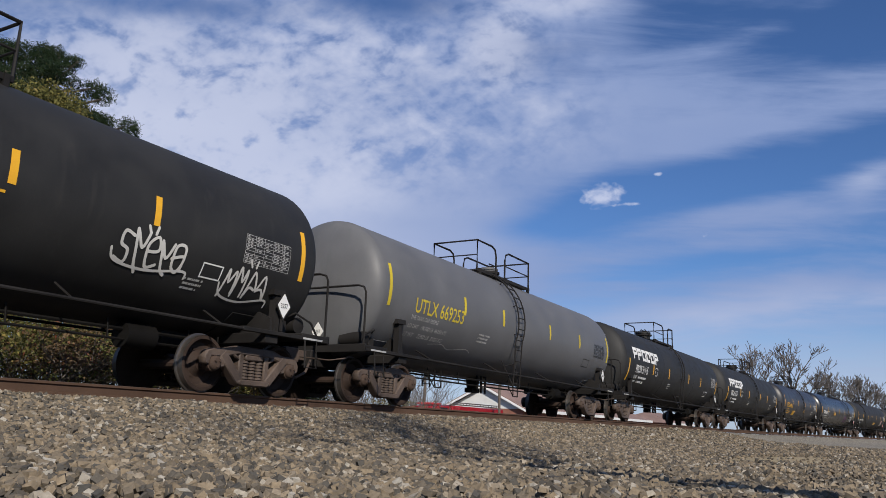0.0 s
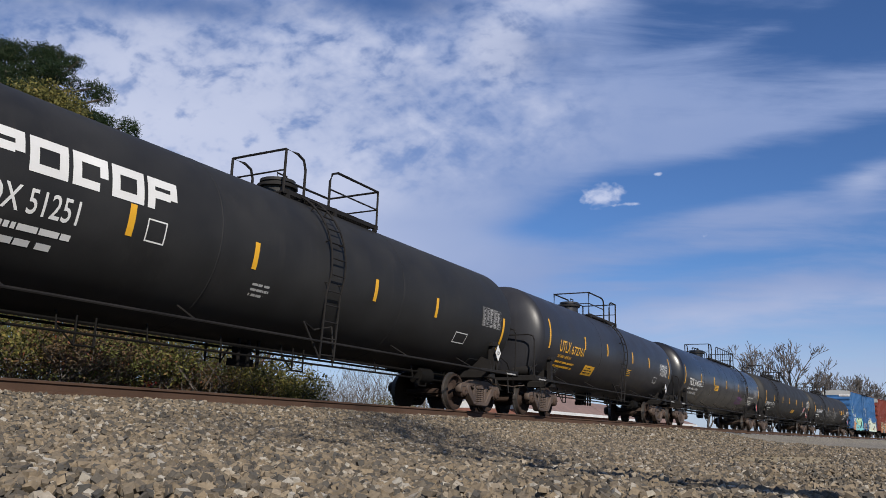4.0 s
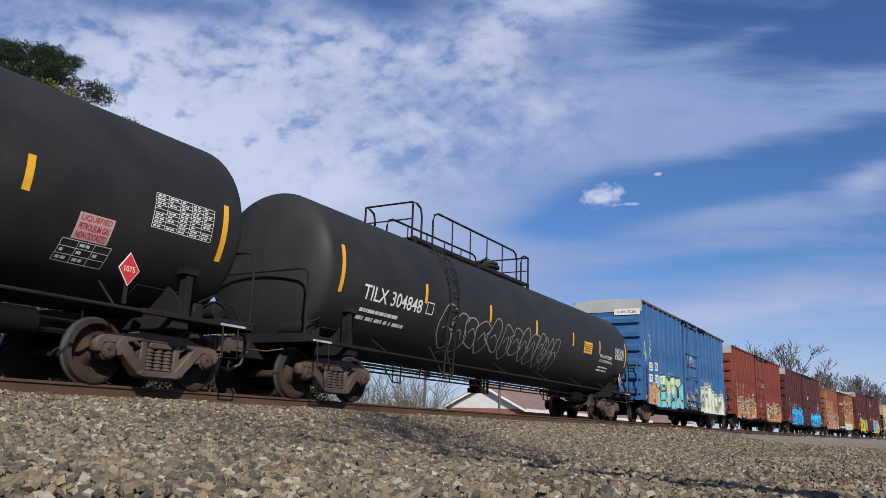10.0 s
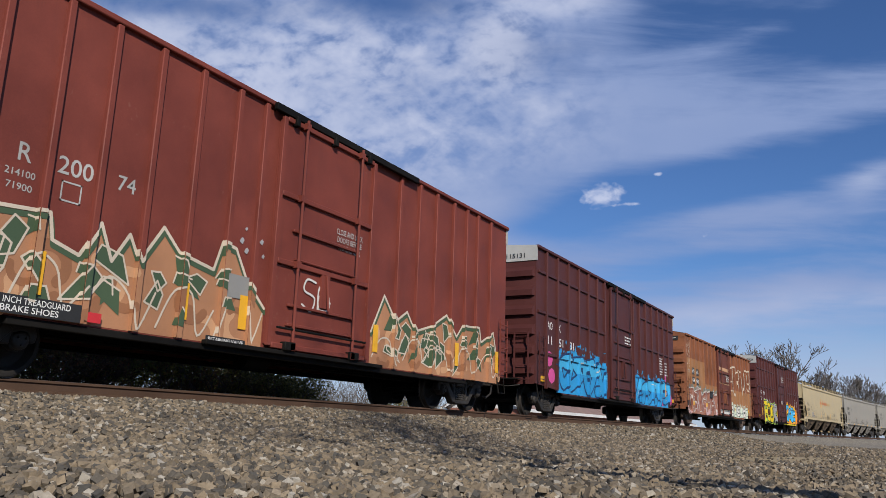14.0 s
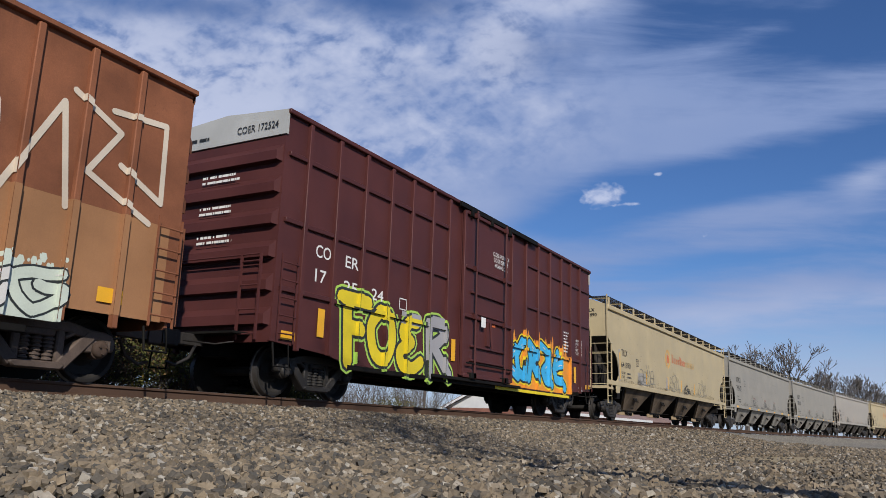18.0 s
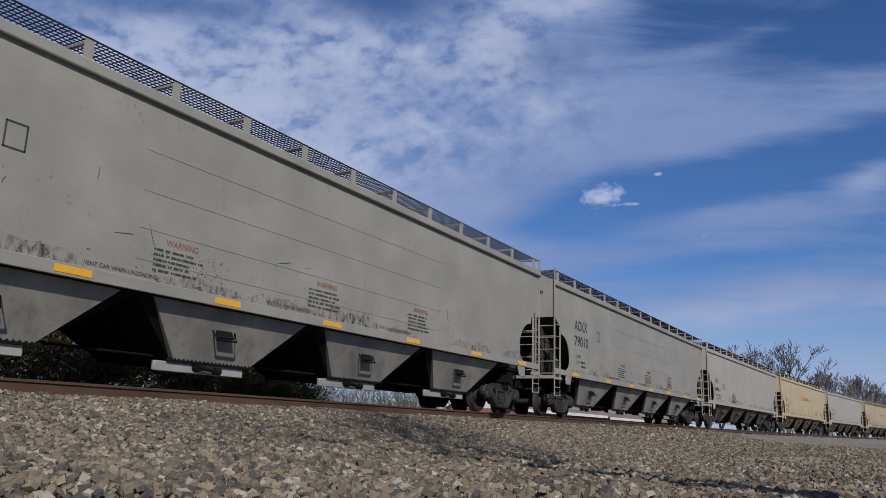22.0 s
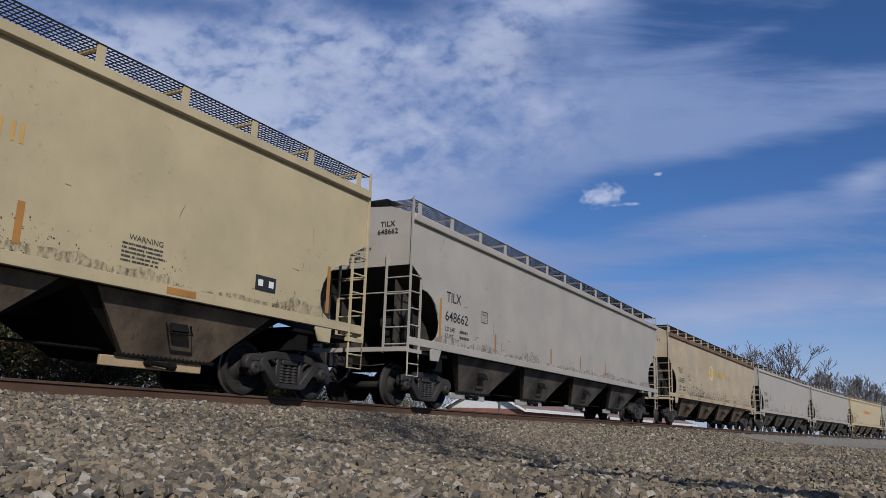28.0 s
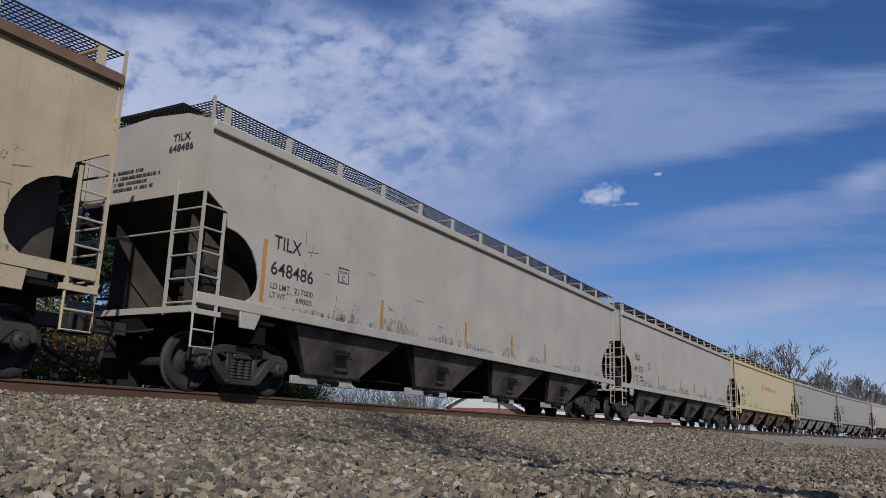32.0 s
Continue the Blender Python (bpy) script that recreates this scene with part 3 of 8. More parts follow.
def clip(poly, axis, lo, hi):
    """Part of a convex outline between two lines across an axis."""
    for lim, sign in ((lo, 1), (hi, -1)):
        out = []
        for p, q in zip(poly, poly[1:] + poly[:1]):
            a, b = sign * (p[axis] - lim), sign * (q[axis] - lim)
            if a >= 0:
                out.append(p)
            if (a >= 0) != (b >= 0):
                f = a / (a - b)
                out.append((p[0] + (q[0] - p[0]) * f, p[1] + (q[1] - p[1]) * f))
        poly = out
        if len(poly) < 3:
            return None
    return poly


def draped(name, polys, surf, material, parent, lift, posts=(), beams=(), label=""):
    """Paint that lies on the sheet and also over the ribs that stand on it."""
    vs, fs = sheet(polys, surf, lift, 0.00001)
    for axis, places, half, rise in ((0, posts, 0.048, 0.0755), (1, beams, 0.043, 0.0555)):
        for c in places:
            over = [clip(list(p), axis, c - half, c + half) for p in polys]
            v2, f2 = sheet([p for p in over if p], surf, lift + rise, 0.00001)
            o = len(vs)
            vs += v2
            fs += [tuple(k + o for k in f) for f in f2]
            if axis:
                continue
            flank = c - half - 0.004 - lift  # paint on the flank of the rib
            for n, p in enumerate(polys):
                zs = [a[1] + (b[1] - a[1]) * (flank - a[0]) / (b[0] - a[0]) for a, b in zip(p, list(p[1:]) + [p[0]]) if (a[0] - flank) * (b[0] - flank) < 0]
                if len(zs) == 2 and abs(zs[0] - zs[1]) > 0.005:
                    o, x = len(vs), flank - 0.00001 * n
                    vs += [surf(x, zs[0], lift), surf(x, zs[1], lift), surf(x, zs[1], lift + rise), surf(x, zs[0], lift + rise)]
                    fs.append((o, o + 1, o + 2, o + 3))
    me = bpy.data.meshes.new(name)
    me.from_pydata(vs, [], fs)
    return part(name, me, material, parent, label)


def wild_strokes(kind, a, b, lo, hi, m, cx, w, h):
    """Interlocked hooks, arrows and waves of a wall piece; none is a letter."""
    return {0: [curve([(a - w * 0.1, lo), (a, hi), (cx, m + h * 0.2), (b, hi), (b + w * 0.2, m)], 3), [(cx - w * 0.1, lo), (b + w * 0.1, lo + h * 0.12)]],
            1: [[(b + w * 0.1, hi), (a, m + h * 0.12), (b, m - h * 0.12), (a - w * 0.12, lo)]],
            2: [curve([(b, hi), (a, hi - h * 0.1), (a - w * 0.05, m), (cx, lo), (b + w * 0.15, m), (cx, m + h * 0.1)], 3)],
            3: [[(a - w * 0.15, m), (a + w * 0.1, hi), (b - w * 0.05, lo), (b + w * 0.2, m)], [(a, lo), (cx, lo)]],
            4: [curve([(a - w * 0.1, hi), (b, hi - h * 0.05), (cx, m), (b + w * 0.1, lo)], 3), curve([(a, m), (a - w * 0.1, lo), (cx - w * 0.1, lo)], 3)],
            5: [curve([(b + w * 0.15, hi), (cx, hi - h * 0.1), (a, m), (cx, lo), (b, lo + h * 0.2)], 3), [(a - w * 0.1, m + h * 0.15), (b, m)]],
            6: [[(a - w * 0.12, lo), (cx - w * 0.1, hi), (cx + w * 0.12, m), (b + w * 0.15, hi - h * 0.1)], curve([(cx, lo), (b, lo), (b + w * 0.1, m - h * 0.1)], 3)]}[kind]


def spray_piece(parent, surf, x0, x1, z0, z1, fills, edge, cloud, rng, letters=4, name="graffiti", width=0.32, glow=None, lean=0.10, posts=(), beams=(), foot=None, halo=None, strokes=None):
    """A painted wall piece: fat interlocked strokes in two tones with dark edges on a ragged cloud of colour; it spells nothing."""
    root = part(name, bpy.data.meshes.new(name), None, parent, "spray-painted graffiti piece")
    h, w = z1 - z0, (x1 - x0) / letters
    def lay(nm, polys, colour, lift):
        if polys:
            draped(nm, polys, surf, SPRAY[colour], root, lift, posts, beams)
    if cloud:
        n = letters * 14
        f = [0.78 + 0.16 * math.sin(k * 0.5 + 1) * math.sin(k * 0.23) + 0.16 * rng.random() for k in range(n + 1)]
        top = [(x0 + (x1 - x0) * k / n, z0 + h * f[k]) for k in range(n + 1)]
        lay("backing_colour", [[(p[0], z0), (q[0], z0), q, p] for p, q in zip(top, top[1:])], cloud, 0.003)
        spots = []
        for k in range(letters * 16):
            x, z, r = rng.uniform(x0, x1), z0 + h * rng.uniform(0.75, 1.12), 0.015 + 0.05 * rng.random() ** 2
            spots.append([(x + r * math.cos(t), z + r * 1.3 * math.sin(t)) for t in (0, 1.05, 2.1, 3.14, 4.2, 5.25)])
        lay("overspray", spots, cloud, 0.0034)
    if glow:
        n = letters * 12
        quads = []
        for k in range(n):
            xa, xb = x0 - 0.15 + (x1 - x0 + 0.3) * k / n, x0 - 0.15 + (x1 - x0 + 0.3) * (k + 1) / n
            tip = z0 + h * (0.72 + 0.42 * rng.random())
            quads.append([(xa, z0 + 0.05), (xb, z0 + 0.05), (xb, tip - 0.14), ((xa + xb) / 2, tip), (xa, tip - 0.14)])
        lay("flame_edge", quads, glow, 0.0022)
    rows = {}
    dark, pale, inner = [], [], []
    last = -1
    for k in range(letters):
        cx = x0 + (k + 0.5) * w
        a, b = cx - w * 0.36 + width * 0.1, cx + w * 0.36 - width * 0.1
        kind = rng.choice([q for q in range(7) if q != last])
        last = kind
        m, lo, hi = (z0 + z1) / 2 + h * 0.1 * (rng.random() - 0.5), z0 + width * 0.62 + h * 0.06 * rng.random(), z1 - width * 0.62 - h * 0.14 * rng.random()
        group = strokes[k] if strokes else wild_strokes(kind, a, b, lo, hi, m, cx, w, h)
        if not strokes:
            group = [[(x + (z - z0) * lean + w * 0.04 * (rng.random() - 0.5), z + h * 0.04 * (rng.random() - 0.5)) for x, z in s] for s in group]
        for s in group:
            pale += ribbon(s, width * 1.75)
            dark += ribbon(s, width * 1.42)
            rows.setdefault(fills[k % len(fills)], []).extend(ribbon(s, width))
            if len(s) > 1:
                p, q = s[0], s[1]
                inner += ribbon([(p[0] * 0.8 + q[0] * 0.2 + width * 0.2, p[1] * 0.8 + q[1] * 0.2), (p[0] * 0.45 + q[0] * 0.55 + width * 0.2, p[1] * 0.45 + q[1] * 0.55)], width * 0.12)
    if halo:
        lay("halo", pale, halo, 0.0045)
    if edge:
        lay("dark_edge", dark, edge, 0.006)
    for k, (colour, polys) in enumerate(rows.items()):
        lay("fill_colour", polys, colour, 0.010 + 0.003 * k)
        if foot:
            low = [clip(p, 1, z0 - 1, z0 + h * 0.47) for p in polys]
            lay("fill_fade", [p for p in low if p], foot, 0.0115 + 0.003 * k)
    lay("highlight", inner, "white", 0.02)
    return root


def tag(parent, surf, x0, x1, z0, z1, colour, rng, n=6, w=0.035, name="graffiti_tag"):
    """A quick scrawl of joined loops, hooks and arrows that spells nothing."""
    hooks = ([(-0.3, 0.5), (0.3, 0.55), (0.1, 1.0), (-0.4, 0.6), (-0.2, 0.05), (0.45, 0.15)], [(-0.4, 0.0), (-0.3, 0.95), (0.0, 0.5), (0.3, 1.0), (0.4, 0.05)],
             [(0.35, 0.9), (-0.2, 0.95), (-0.25, 0.6), (0.3, 0.4), (0.2, 0.0), (-0.4, 0.1)], [(-0.4, 0.95), (-0.1, 0.45), (0.4, 0.95), (0.05, 0.1), (-0.3, -0.2)],
             [(-0.35, 0.1), (-0.3, 0.9), (0.3, 0.9), (0.35, 0.2), (-0.2, 0.05), (-0.3, 0.5), (0.5, 0.4)], [(-0.45, 0.35), (0.0, 1.0), (0.4, 0.1), (0.1, 0.45), (-0.3, 0.4)])
    out, h = [], z1 - z0
    step = (x1 - x0) / n
    for i in range(n):
        cx, grow = x0 + (i + 0.5) * step, rng.uniform(0.8, 1.15)
        pts = [(cx + step * (u * 1.15 + rng.uniform(-0.08, 0.08)), z0 + h * (v * grow + rng.uniform(-0.06, 0.06))) for u, v in rng.choice(hooks)]
        pts = [(2 * cx - x, z) for x, z in pts] if rng.random() < 0.5 else pts
        out += ribbon(curve(pts, 5), w)
    if n > 3:
        out += ribbon(curve([(x0 - step * 0.3, z0 + h * 0.35), (x0 + step * 0.2, z0 - h * 0.02), ((x0 + x1) / 2, z0 - h * 0.12), (x1 + step * 0.2, z0 + h * 0.1), (x1 + step * 0.5, z0 - h * 0.12)], 5), w * 0.8)
        out += ribbon([(x0 + step * 2, z1 + h * 0.08), (x0 + step * 1.8, z1 + h * 0.3)], w) + ribbon([(x0 + step * 2.4, z1 + h * 0.08), (x0 + step * 2.5, z1 + h * 0.32)], w)
    return coat(name, out, surf, SPRAY[colour], parent, 0.012, 0.00001, "loose spray-can scrawl")


def wild_piece(parent, surf, x0, x1, z0, z1, base, tones, dark, line, rng, crest, cells=6, posts=(), beams=(), rim=0.05, soft=False, shade=None):
    """A spiky wall piece: flat ground colour with a torn top, dark wedges, broad bands and thin pale contours; it spells nothing."""
    root = part("graffiti", bpy.data.meshes.new("graffiti"), None, parent, "spiky spray-painted graffiti piece")
    h, w = z1 - z0, (x1 - x0) / cells
    def lay(nm, polys, colour, lift):
        if polys:
            draped(nm, polys, surf, SPRAY[colour], root, lift, posts, beams)
    top = curve(crest, 5) if soft else crest
    if shade:
        lay("shaded_fringe", ribbon([(p[0], p[1] + 0.06) for p in top], 0.2), shade, 0.0022)
    def height(px):
        for p, q in zip(top, top[1:]):
            if p[0] <= px <= q[0] and q[0] > p[0]:
                return p[1] + (q[1] - p[1]) * (px - p[0]) / (q[0] - p[0])
        return z0 + h * 0.4
    lay("ground_colour", [[(p[0], z0), (q[0], z0), q, p] for p, q in zip(top, top[1:]) if q[0] - p[0] > 0.01], base, 0.003)
    bands, wedges, lines = {}, [], ribbon(top, rim)
    for k in range(cells):
        cx = x0 + (k + 0.5) * w
        for i in range(3):
            px, pz = cx + w * rng.uniform(-0.45, 0.45), z0 + h * rng.uniform(0.08, 0.5)
            r = rng.uniform(0.14, 0.3) * w
            turn = rng.uniform(0, 6)
            arc = [(px + r * math.cos(turn + 0.45 * q), pz + r * 0.9 * math.sin(turn + 0.45 * q)) for q in range(7)]
            arc = [p for p in arc if z0 + 0.03 < p[1] < height(p[0]) - 0.04]
            if len(arc) > 2:
                bands.setdefault(rng.choice(tones), []).extend(ribbon(arc, r * 0.55))
        for i in range(9):
            px, pz = cx + w * rng.uniform(-0.5, 0.5), z0 + h * rng.uniform(0.03, 0.8)
            a, ln, wd = rng.choice((0.5, 0.9, 1.3, 2.0, 2.5)) + rng.uniform(-0.2, 0.2), rng.uniform(0.16, 0.45) * h, rng.uniform(0.06, 0.17) * h
            c, sn = math.cos(a), math.sin(a)
            tri = [(px, pz), (px + ln * c - wd * sn, pz + ln * sn + wd * c), (px + ln * c * 1.1, pz + ln * sn * 1.1), (px + ln * 0.6 * c + wd * 0.8 * sn, pz + ln * 0.6 * sn - wd * 0.8 * c)]
            if all(z0 + 0.02 < p[1] < height(p[0]) - 0.03 and x0 < p[0] < x1 for p in tri):
                if sum((tri[j][0] * tri[(j + 1) % 4][1] - tri[(j + 1) % 4][0] * tri[j][1]) for j in range(4)) < 0:
                    tri.reverse()
                wedges.append(tri)
                lines += ribbon(tri[:3] if rng.random() < 0.7 else tri + tri[:1], rim * 0.55)
        run = [(cx - w * 0.45, z0 + h * rng.uniform(0.05, 0.3)), (cx - w * 0.2, z0 + h * rng.uniform(0.4, 0.6)), (cx + w * 0.1, z0 + h * rng.uniform(0.3, 0.55)), (cx + w * 0.25, z0 + h * rng.uniform(0.0, 0.2)), (cx + w * 0.5, z0 + h * rng.uniform(0.3, 0.5))]
        lines += ribbon([p for p in curve(run, 5) if z0 + 0.02 < p[1] < height(p[0]) - 0.02], rim * 0.65)
    for k, (colour, polys) in enumerate(bands.items()):
        lay("broad_band", polys, colour, 0.005 + 0.0015 * k)
    lay("dark_wedge", wedges + ribbon([(p[0] + 0.02, p[1] - 0.07) for p in top], rim * 1.5), dark, 0.009)
    lay("pale_contour", lines, line, 0.012)
    return root


# ---- ground, ballast and track ----
def track_offset(x, y):
    """Distance of a plan point beyond (+) or before (-) the middle of the track."""
    if x <= CURVE_X:
        return y - TRACK_Y
    return math.hypot(x - CURVE_X, y - (TRACK_Y - CURVE_R)) - CURVE_R


def ground_z(x, y):
    d = track_offset(x, y)
    if d < 0:
        pts = ((0, -0.25), (1.75, -0.265), (3.2, -0.56), (4.6, -0.74), (7.5, -0.84), (11.0, -0.88), (400, -0.95))
    else:
        pts = ((0, -0.21), (1.75, -0.22), (4.0, -0.85), (9.0, -1.3), (16.0, -1.9), (400, -2.0))
    d = abs(d)
    z = pts[-1][1]
    for (a, za), (b, zb) in zip(pts, pts[1:]):
        if d <= b:
            z = za + (zb - za) * (d - a) / (b - a)
            break
    if d > 1.5:
        z += 0.05 * noise.noise((x * 0.5, y * 0.5, 0)) + 0.02 * noise.noise((x * 2.2, y * 2.2, 5))
    return z


def make_ground():
    xs = [-3000, -1200, -500, -300, -150, -90, -60, -40, -25, -15] + [-10 + 0.5 * i for i in range(121)] + [52 + 2.5 * i for i in range(60)] + [205, 230, 260, 300, 360, 440, 560, 800, 1400, 3000]
    ys = [-3000, -1200, -500, -250, -150, -100, -70, -50, -38, -28, -22, -17, -13, -10] + [-8 + 0.45 * i for i in range(70)] + [24, 26, 29, 33, 40, 50, 70, 100, 180, 400, 1200, 3000]
    vs = [(x, y, ground_z(x, y)) for x in xs for y in ys]
    ny = len(ys)
    fs = [(i * ny + j, (i + 1) * ny + j, (i + 1) * ny + j + 1, i * ny + j + 1) for i in range(len(xs) - 1) for j in range(ny - 1)]
    me = bpy.data.meshes.new("ground")
    me.from_pydata(vs, [], fs)
    me.polygons.foreach_set("use_smooth", [True] * len(me.polygons))
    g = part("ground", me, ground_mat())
    tagged(g, "grey-brown gravel and dirt rising to the track", "ground", kind="structure")


make_ground()


def make_stones():
    """Crushed-stone ballast lying loose on the slope before the track."""
    rng = np.random.default_rng(4)
    P = []
    def scatter(n, x0, x1, y0, y1, lo, hi, thin=0.03):
        x, y = rng.uniform(x0, x1, n), rng.uniform(y0, y1, n)
        near = (y < x * 1.68 + 0.6) & (y > 3.5 - (x - 2.75) * 0.81) & ((x - SAND[0]) ** 2 / SAND[2] ** 2 + (y - SAND[1]) ** 2 / SAND[3] ** 2 > rng.uniform(0.25, 1.25, n))
        keep = near | ((y < 9.85) & (rng.random(n) < thin))
        return np.stack([x[keep], y[keep], rng.uniform(lo, hi, keep.sum()) ** 1.0], 1)
    P.append(scatter(66000, 1.9, 8.0, 0.0, 9.85, 0.019, 0.036))
    P.append(scatter(40000, 1.9, 8.0, 0.0, 9.85, 0.012, 0.022))
    P.append(scatter(72000, 8.0, 15.0, 1.5, 9.85, 0.017, 0.034))
    P.append(scatter(30000, 15.0, 26.0, 4.0, 9.85, 0.020, 0.036))
    P.append(scatter(9000, 8.0, 16.0, -0.6, 1.6, 0.010, 0.022))
    P.append(scatter(14000, 15.0, 27.0, -0.4, 4.0, 0.014, 0.030))
    P.append(scatter(14000, 26.0, 46.0, 0.2, 9.6, 0.028, 0.05))
    P.append(scatter(5000, 5.0, 30.0, 9.95, 11.3, 0.02, 0.036))
    P.append(scatter(26000, -12.0, 14.0, -5.0, 9.85, 0.014, 0.034, 1.0))
    P = np.concatenate(P)
    n = len(P)
    cube = np.array([(x, y, z) for x in (-1, 1) for y in (-1, 1) for z in (-1, 1)], float)
    V = cube[None] * rng.uniform(0.55, 1.0, (n, 8, 3))
    V[:, :, 0] *= rng.uniform(0.8, 1.5, (n, 1))
    V[:, :, 2] *= rng.uniform(0.45, 0.85, (n, 1))
    q = rng.normal(size=(n, 4)) * np.array([1, 0.35, 0.35, 1])
    q /= np.linalg.norm(q, axis=1)[:, None]
    w, a, b, c = q.T
    R = np.stack([1 - 2 * (b * b + c * c), 2 * (a * b - w * c), 2 * (a * c + w * b), 2 * (a * b + w * c), 1 - 2 * (a * a + c * c), 2 * (b * c - w * a),
                  2 * (a * c - w * b), 2 * (b * c + w * a), 1 - 2 * (a * a + b * b)], 1).reshape(n, 3, 3)
    V = np.einsum("nij,nkj->nki", R, V) * P[:, 2][:, None, None]
    z = np.array([ground_z(x, y) for x, y, _ in P])
    V += np.stack([P[:, 0], P[:, 1], z + P[:, 2] * rng.uniform(-0.4, 1.7, n)], 1)[:, None, :]
    quads = np.array([(0, 1, 3, 2), (4, 6, 7, 5), (0, 4, 5, 1), (2, 3, 7, 6), (0, 2, 6, 4), (1, 5, 7, 3)])
    F = (quads[None] + (np.arange(n) * 8)[:, None, None]).reshape(-1, 4)
    me = bpy.data.meshes.new("ballast_stones")
    me.vertices.add(n * 8)
    me.vertices.foreach_set("co", V.reshape(-1))
    me.loops.add(F.size)
    me.loops.foreach_set("vertex_index", F.reshape(-1).astype(np.int32))
    me.polygons.add(len(F))
    me.polygons.foreach_set("loop_start", np.arange(0, F.size, 4, dtype=np.int32))
    me.update(calc_edges=True)
    me.shade_flat()
    o = part("ballast_stones", me, stone_mat("crushed_stone", (0.085, 0.08, 0.072), (0.42, 0.385, 0.325), (0.29, 0.225, 0.15)))
    tagged(o, "loose crushed grey stone ballast beside the rails", "ballast", kind="stuff")


make_stones()


def swept(name, prof, y, s0, s1, step, m, smooth=30):
    ss = [s0]
    while ss[-1] < s1:
        ss.append(min(s1, ss[-1] + (step if ss[-1] > CURVE_X - 1 else 30)))
    vs, fs, n = [], [], len(prof)
    for s in ss:
        mt = on_track(s)
        vs += [tuple(mt @ Vector((0, y + p, z))) for p, z in prof]
    for i in range(len(ss) - 1):
        fs += [(i * n + k, i * n + (k + 1) % n, (i + 1) * n + (k + 1) % n, (i + 1) * n + k) for k in range(n)]
    me = bpy.data.meshes.new(name)
    me.from_pydata(vs, [], fs)
    return part(name, me, m)


RAIL_PROF = [(-0.036, -0.004), (-0.030, 0.0), (0.030, 0.0), (0.036, -0.006), (0.034, -0.032), (0.010, -0.048), (0.009, -0.14), (0.07, -0.165), (0.07, -0.182), (-0.07, -0.182), (-0.07, -0.165), (-0.009, -0.14), (-0.010, -0.048), (-0.036, -0.034)]
for side in (-1, 1):
    r = tagged(swept("rail", RAIL_PROF, side * 0.7535, -430, 560, 4.0, RAIL_RUST), "rusty brown steel rail on timber sleepers", "rail", "railway track")
    hd = swept("rail_head", [(-0.028, 0.0015), (0.030, 0.0015), (0.030, -0.004), (-0.028, -0.004)], side * 0.7535, -430, 560, 4.0, RAIL_TOP)
    hd.parent = r

tie_me = Shape().box(-0.115, 0.115, -1.3, 1.3, -0.36, -0.19).mesh("sleeper", 40, 0.012)
plates = []
for side in (-1, 1):
    plate_me = Shape()
    plate_me.box(-0.09, 0.09, side * 0.7535 - 0.17, side * 0.7535 + 0.17, -0.19, -0.178)
    for dx, dy in ((-0.06, -0.085), (0.06, 0.085), (0.05, -0.09), (-0.05, 0.09)):
        plate_me.box(dx - 0.012, dx + 0.012, side * 0.7535 + dy - 0.014, side * 0.7535 + dy + 0.014, -0.18, -0.145)
    plates.append(plate_me.mesh("tie_plate"))
for i in range(96):
    s = tagged(part("sleeper", tie_me, WOOD_TIE), "dark creosoted timber sleeper set in ballast", "sleeper", "railway track")
    s.matrix_basis = on_track(-2 + i * 0.52)
    for me in plates:
        part("tie_plate", me, RAIL_RUST, s, "rusty plate with spikes")


# ---- plants ----
BARK = paint("grey_brown_bark", (0.13, 0.105, 0.085), 0.95, 0.35, bump=0.5, grain=30)
TWIG = paint("bare_grey_twigs", (0.12, 0.104, 0.092), 0.95, 0.3, bump=0.0)
LEAF_BUSH = leaf_mat("mixed_hedge_leaves", (0.04, 0.052, 0.016), (0.20, 0.21, 0.065), (0.26, 0.15, 0.07))
LEAF_RUST = leaf_mat("autumn_shrub_leaves", (0.05, 0.035, 0.02), (0.20, 0.13, 0.07), (0.24, 0.09, 0.05))
LEAF_GOLD = leaf_mat("yellow_green_leaves", (0.05, 0.054, 0.016), (0.21, 0.19, 0.055), (0.28, 0.21, 0.06))
LEAF_PINE = leaf_mat("pine_needles", (0.01, 0.024, 0.011), (0.04, 0.066, 0.026), (0.07, 0.075, 0.03))


def leaf_cloud(name, centres, radii, count, size, m, parent, seed, slim=1.0):
    """Many small folded leaves gathered in clumps."""
    rng = np.random.default_rng(seed)
    c = np.asarray(centres, float)
    rad = np.asarray(radii, float)
    pick = rng.choice(len(c), count, p=rad ** 2 / (rad ** 2).sum())
    d = rng.normal(size=(count, 3))
    d /= np.linalg.norm(d, axis=1)[:, None]
    pos = c[pick] + d * (rad[pick] * rng.uniform(0.25, 1.0, count) ** 0.5 * rng.uniform(0.7, 1.15, count))[:, None] * np.array([1, 1, 0.8])
    u = rng.normal(size=(count, 3))
    u /= np.linalg.norm(u, axis=1)[:, None]
    v = np.cross(u, rng.normal(size=(count, 3)))
    v /= np.linalg.norm(v, axis=1)[:, None]
    w = np.cross(u, v)
    sz = (size * rng.uniform(0.6, 1.4, count))[:, None]
    u, v, w = u * sz, v * sz * 0.45 * slim, w * sz * 0.12
    V = np.stack([pos - u, pos + v + w, pos + u, pos - v + w], 1).reshape(-1, 3)
    F = np.arange(count * 4).reshape(-1, 4)
    F = np.concatenate([F[:, [0, 1, 2]], F[:, [0, 2, 3]]])
    me = bpy.data.meshes.new(name)
    me.from_pydata(V.tolist(), [], F.tolist())
    return part(name, me, m, parent)


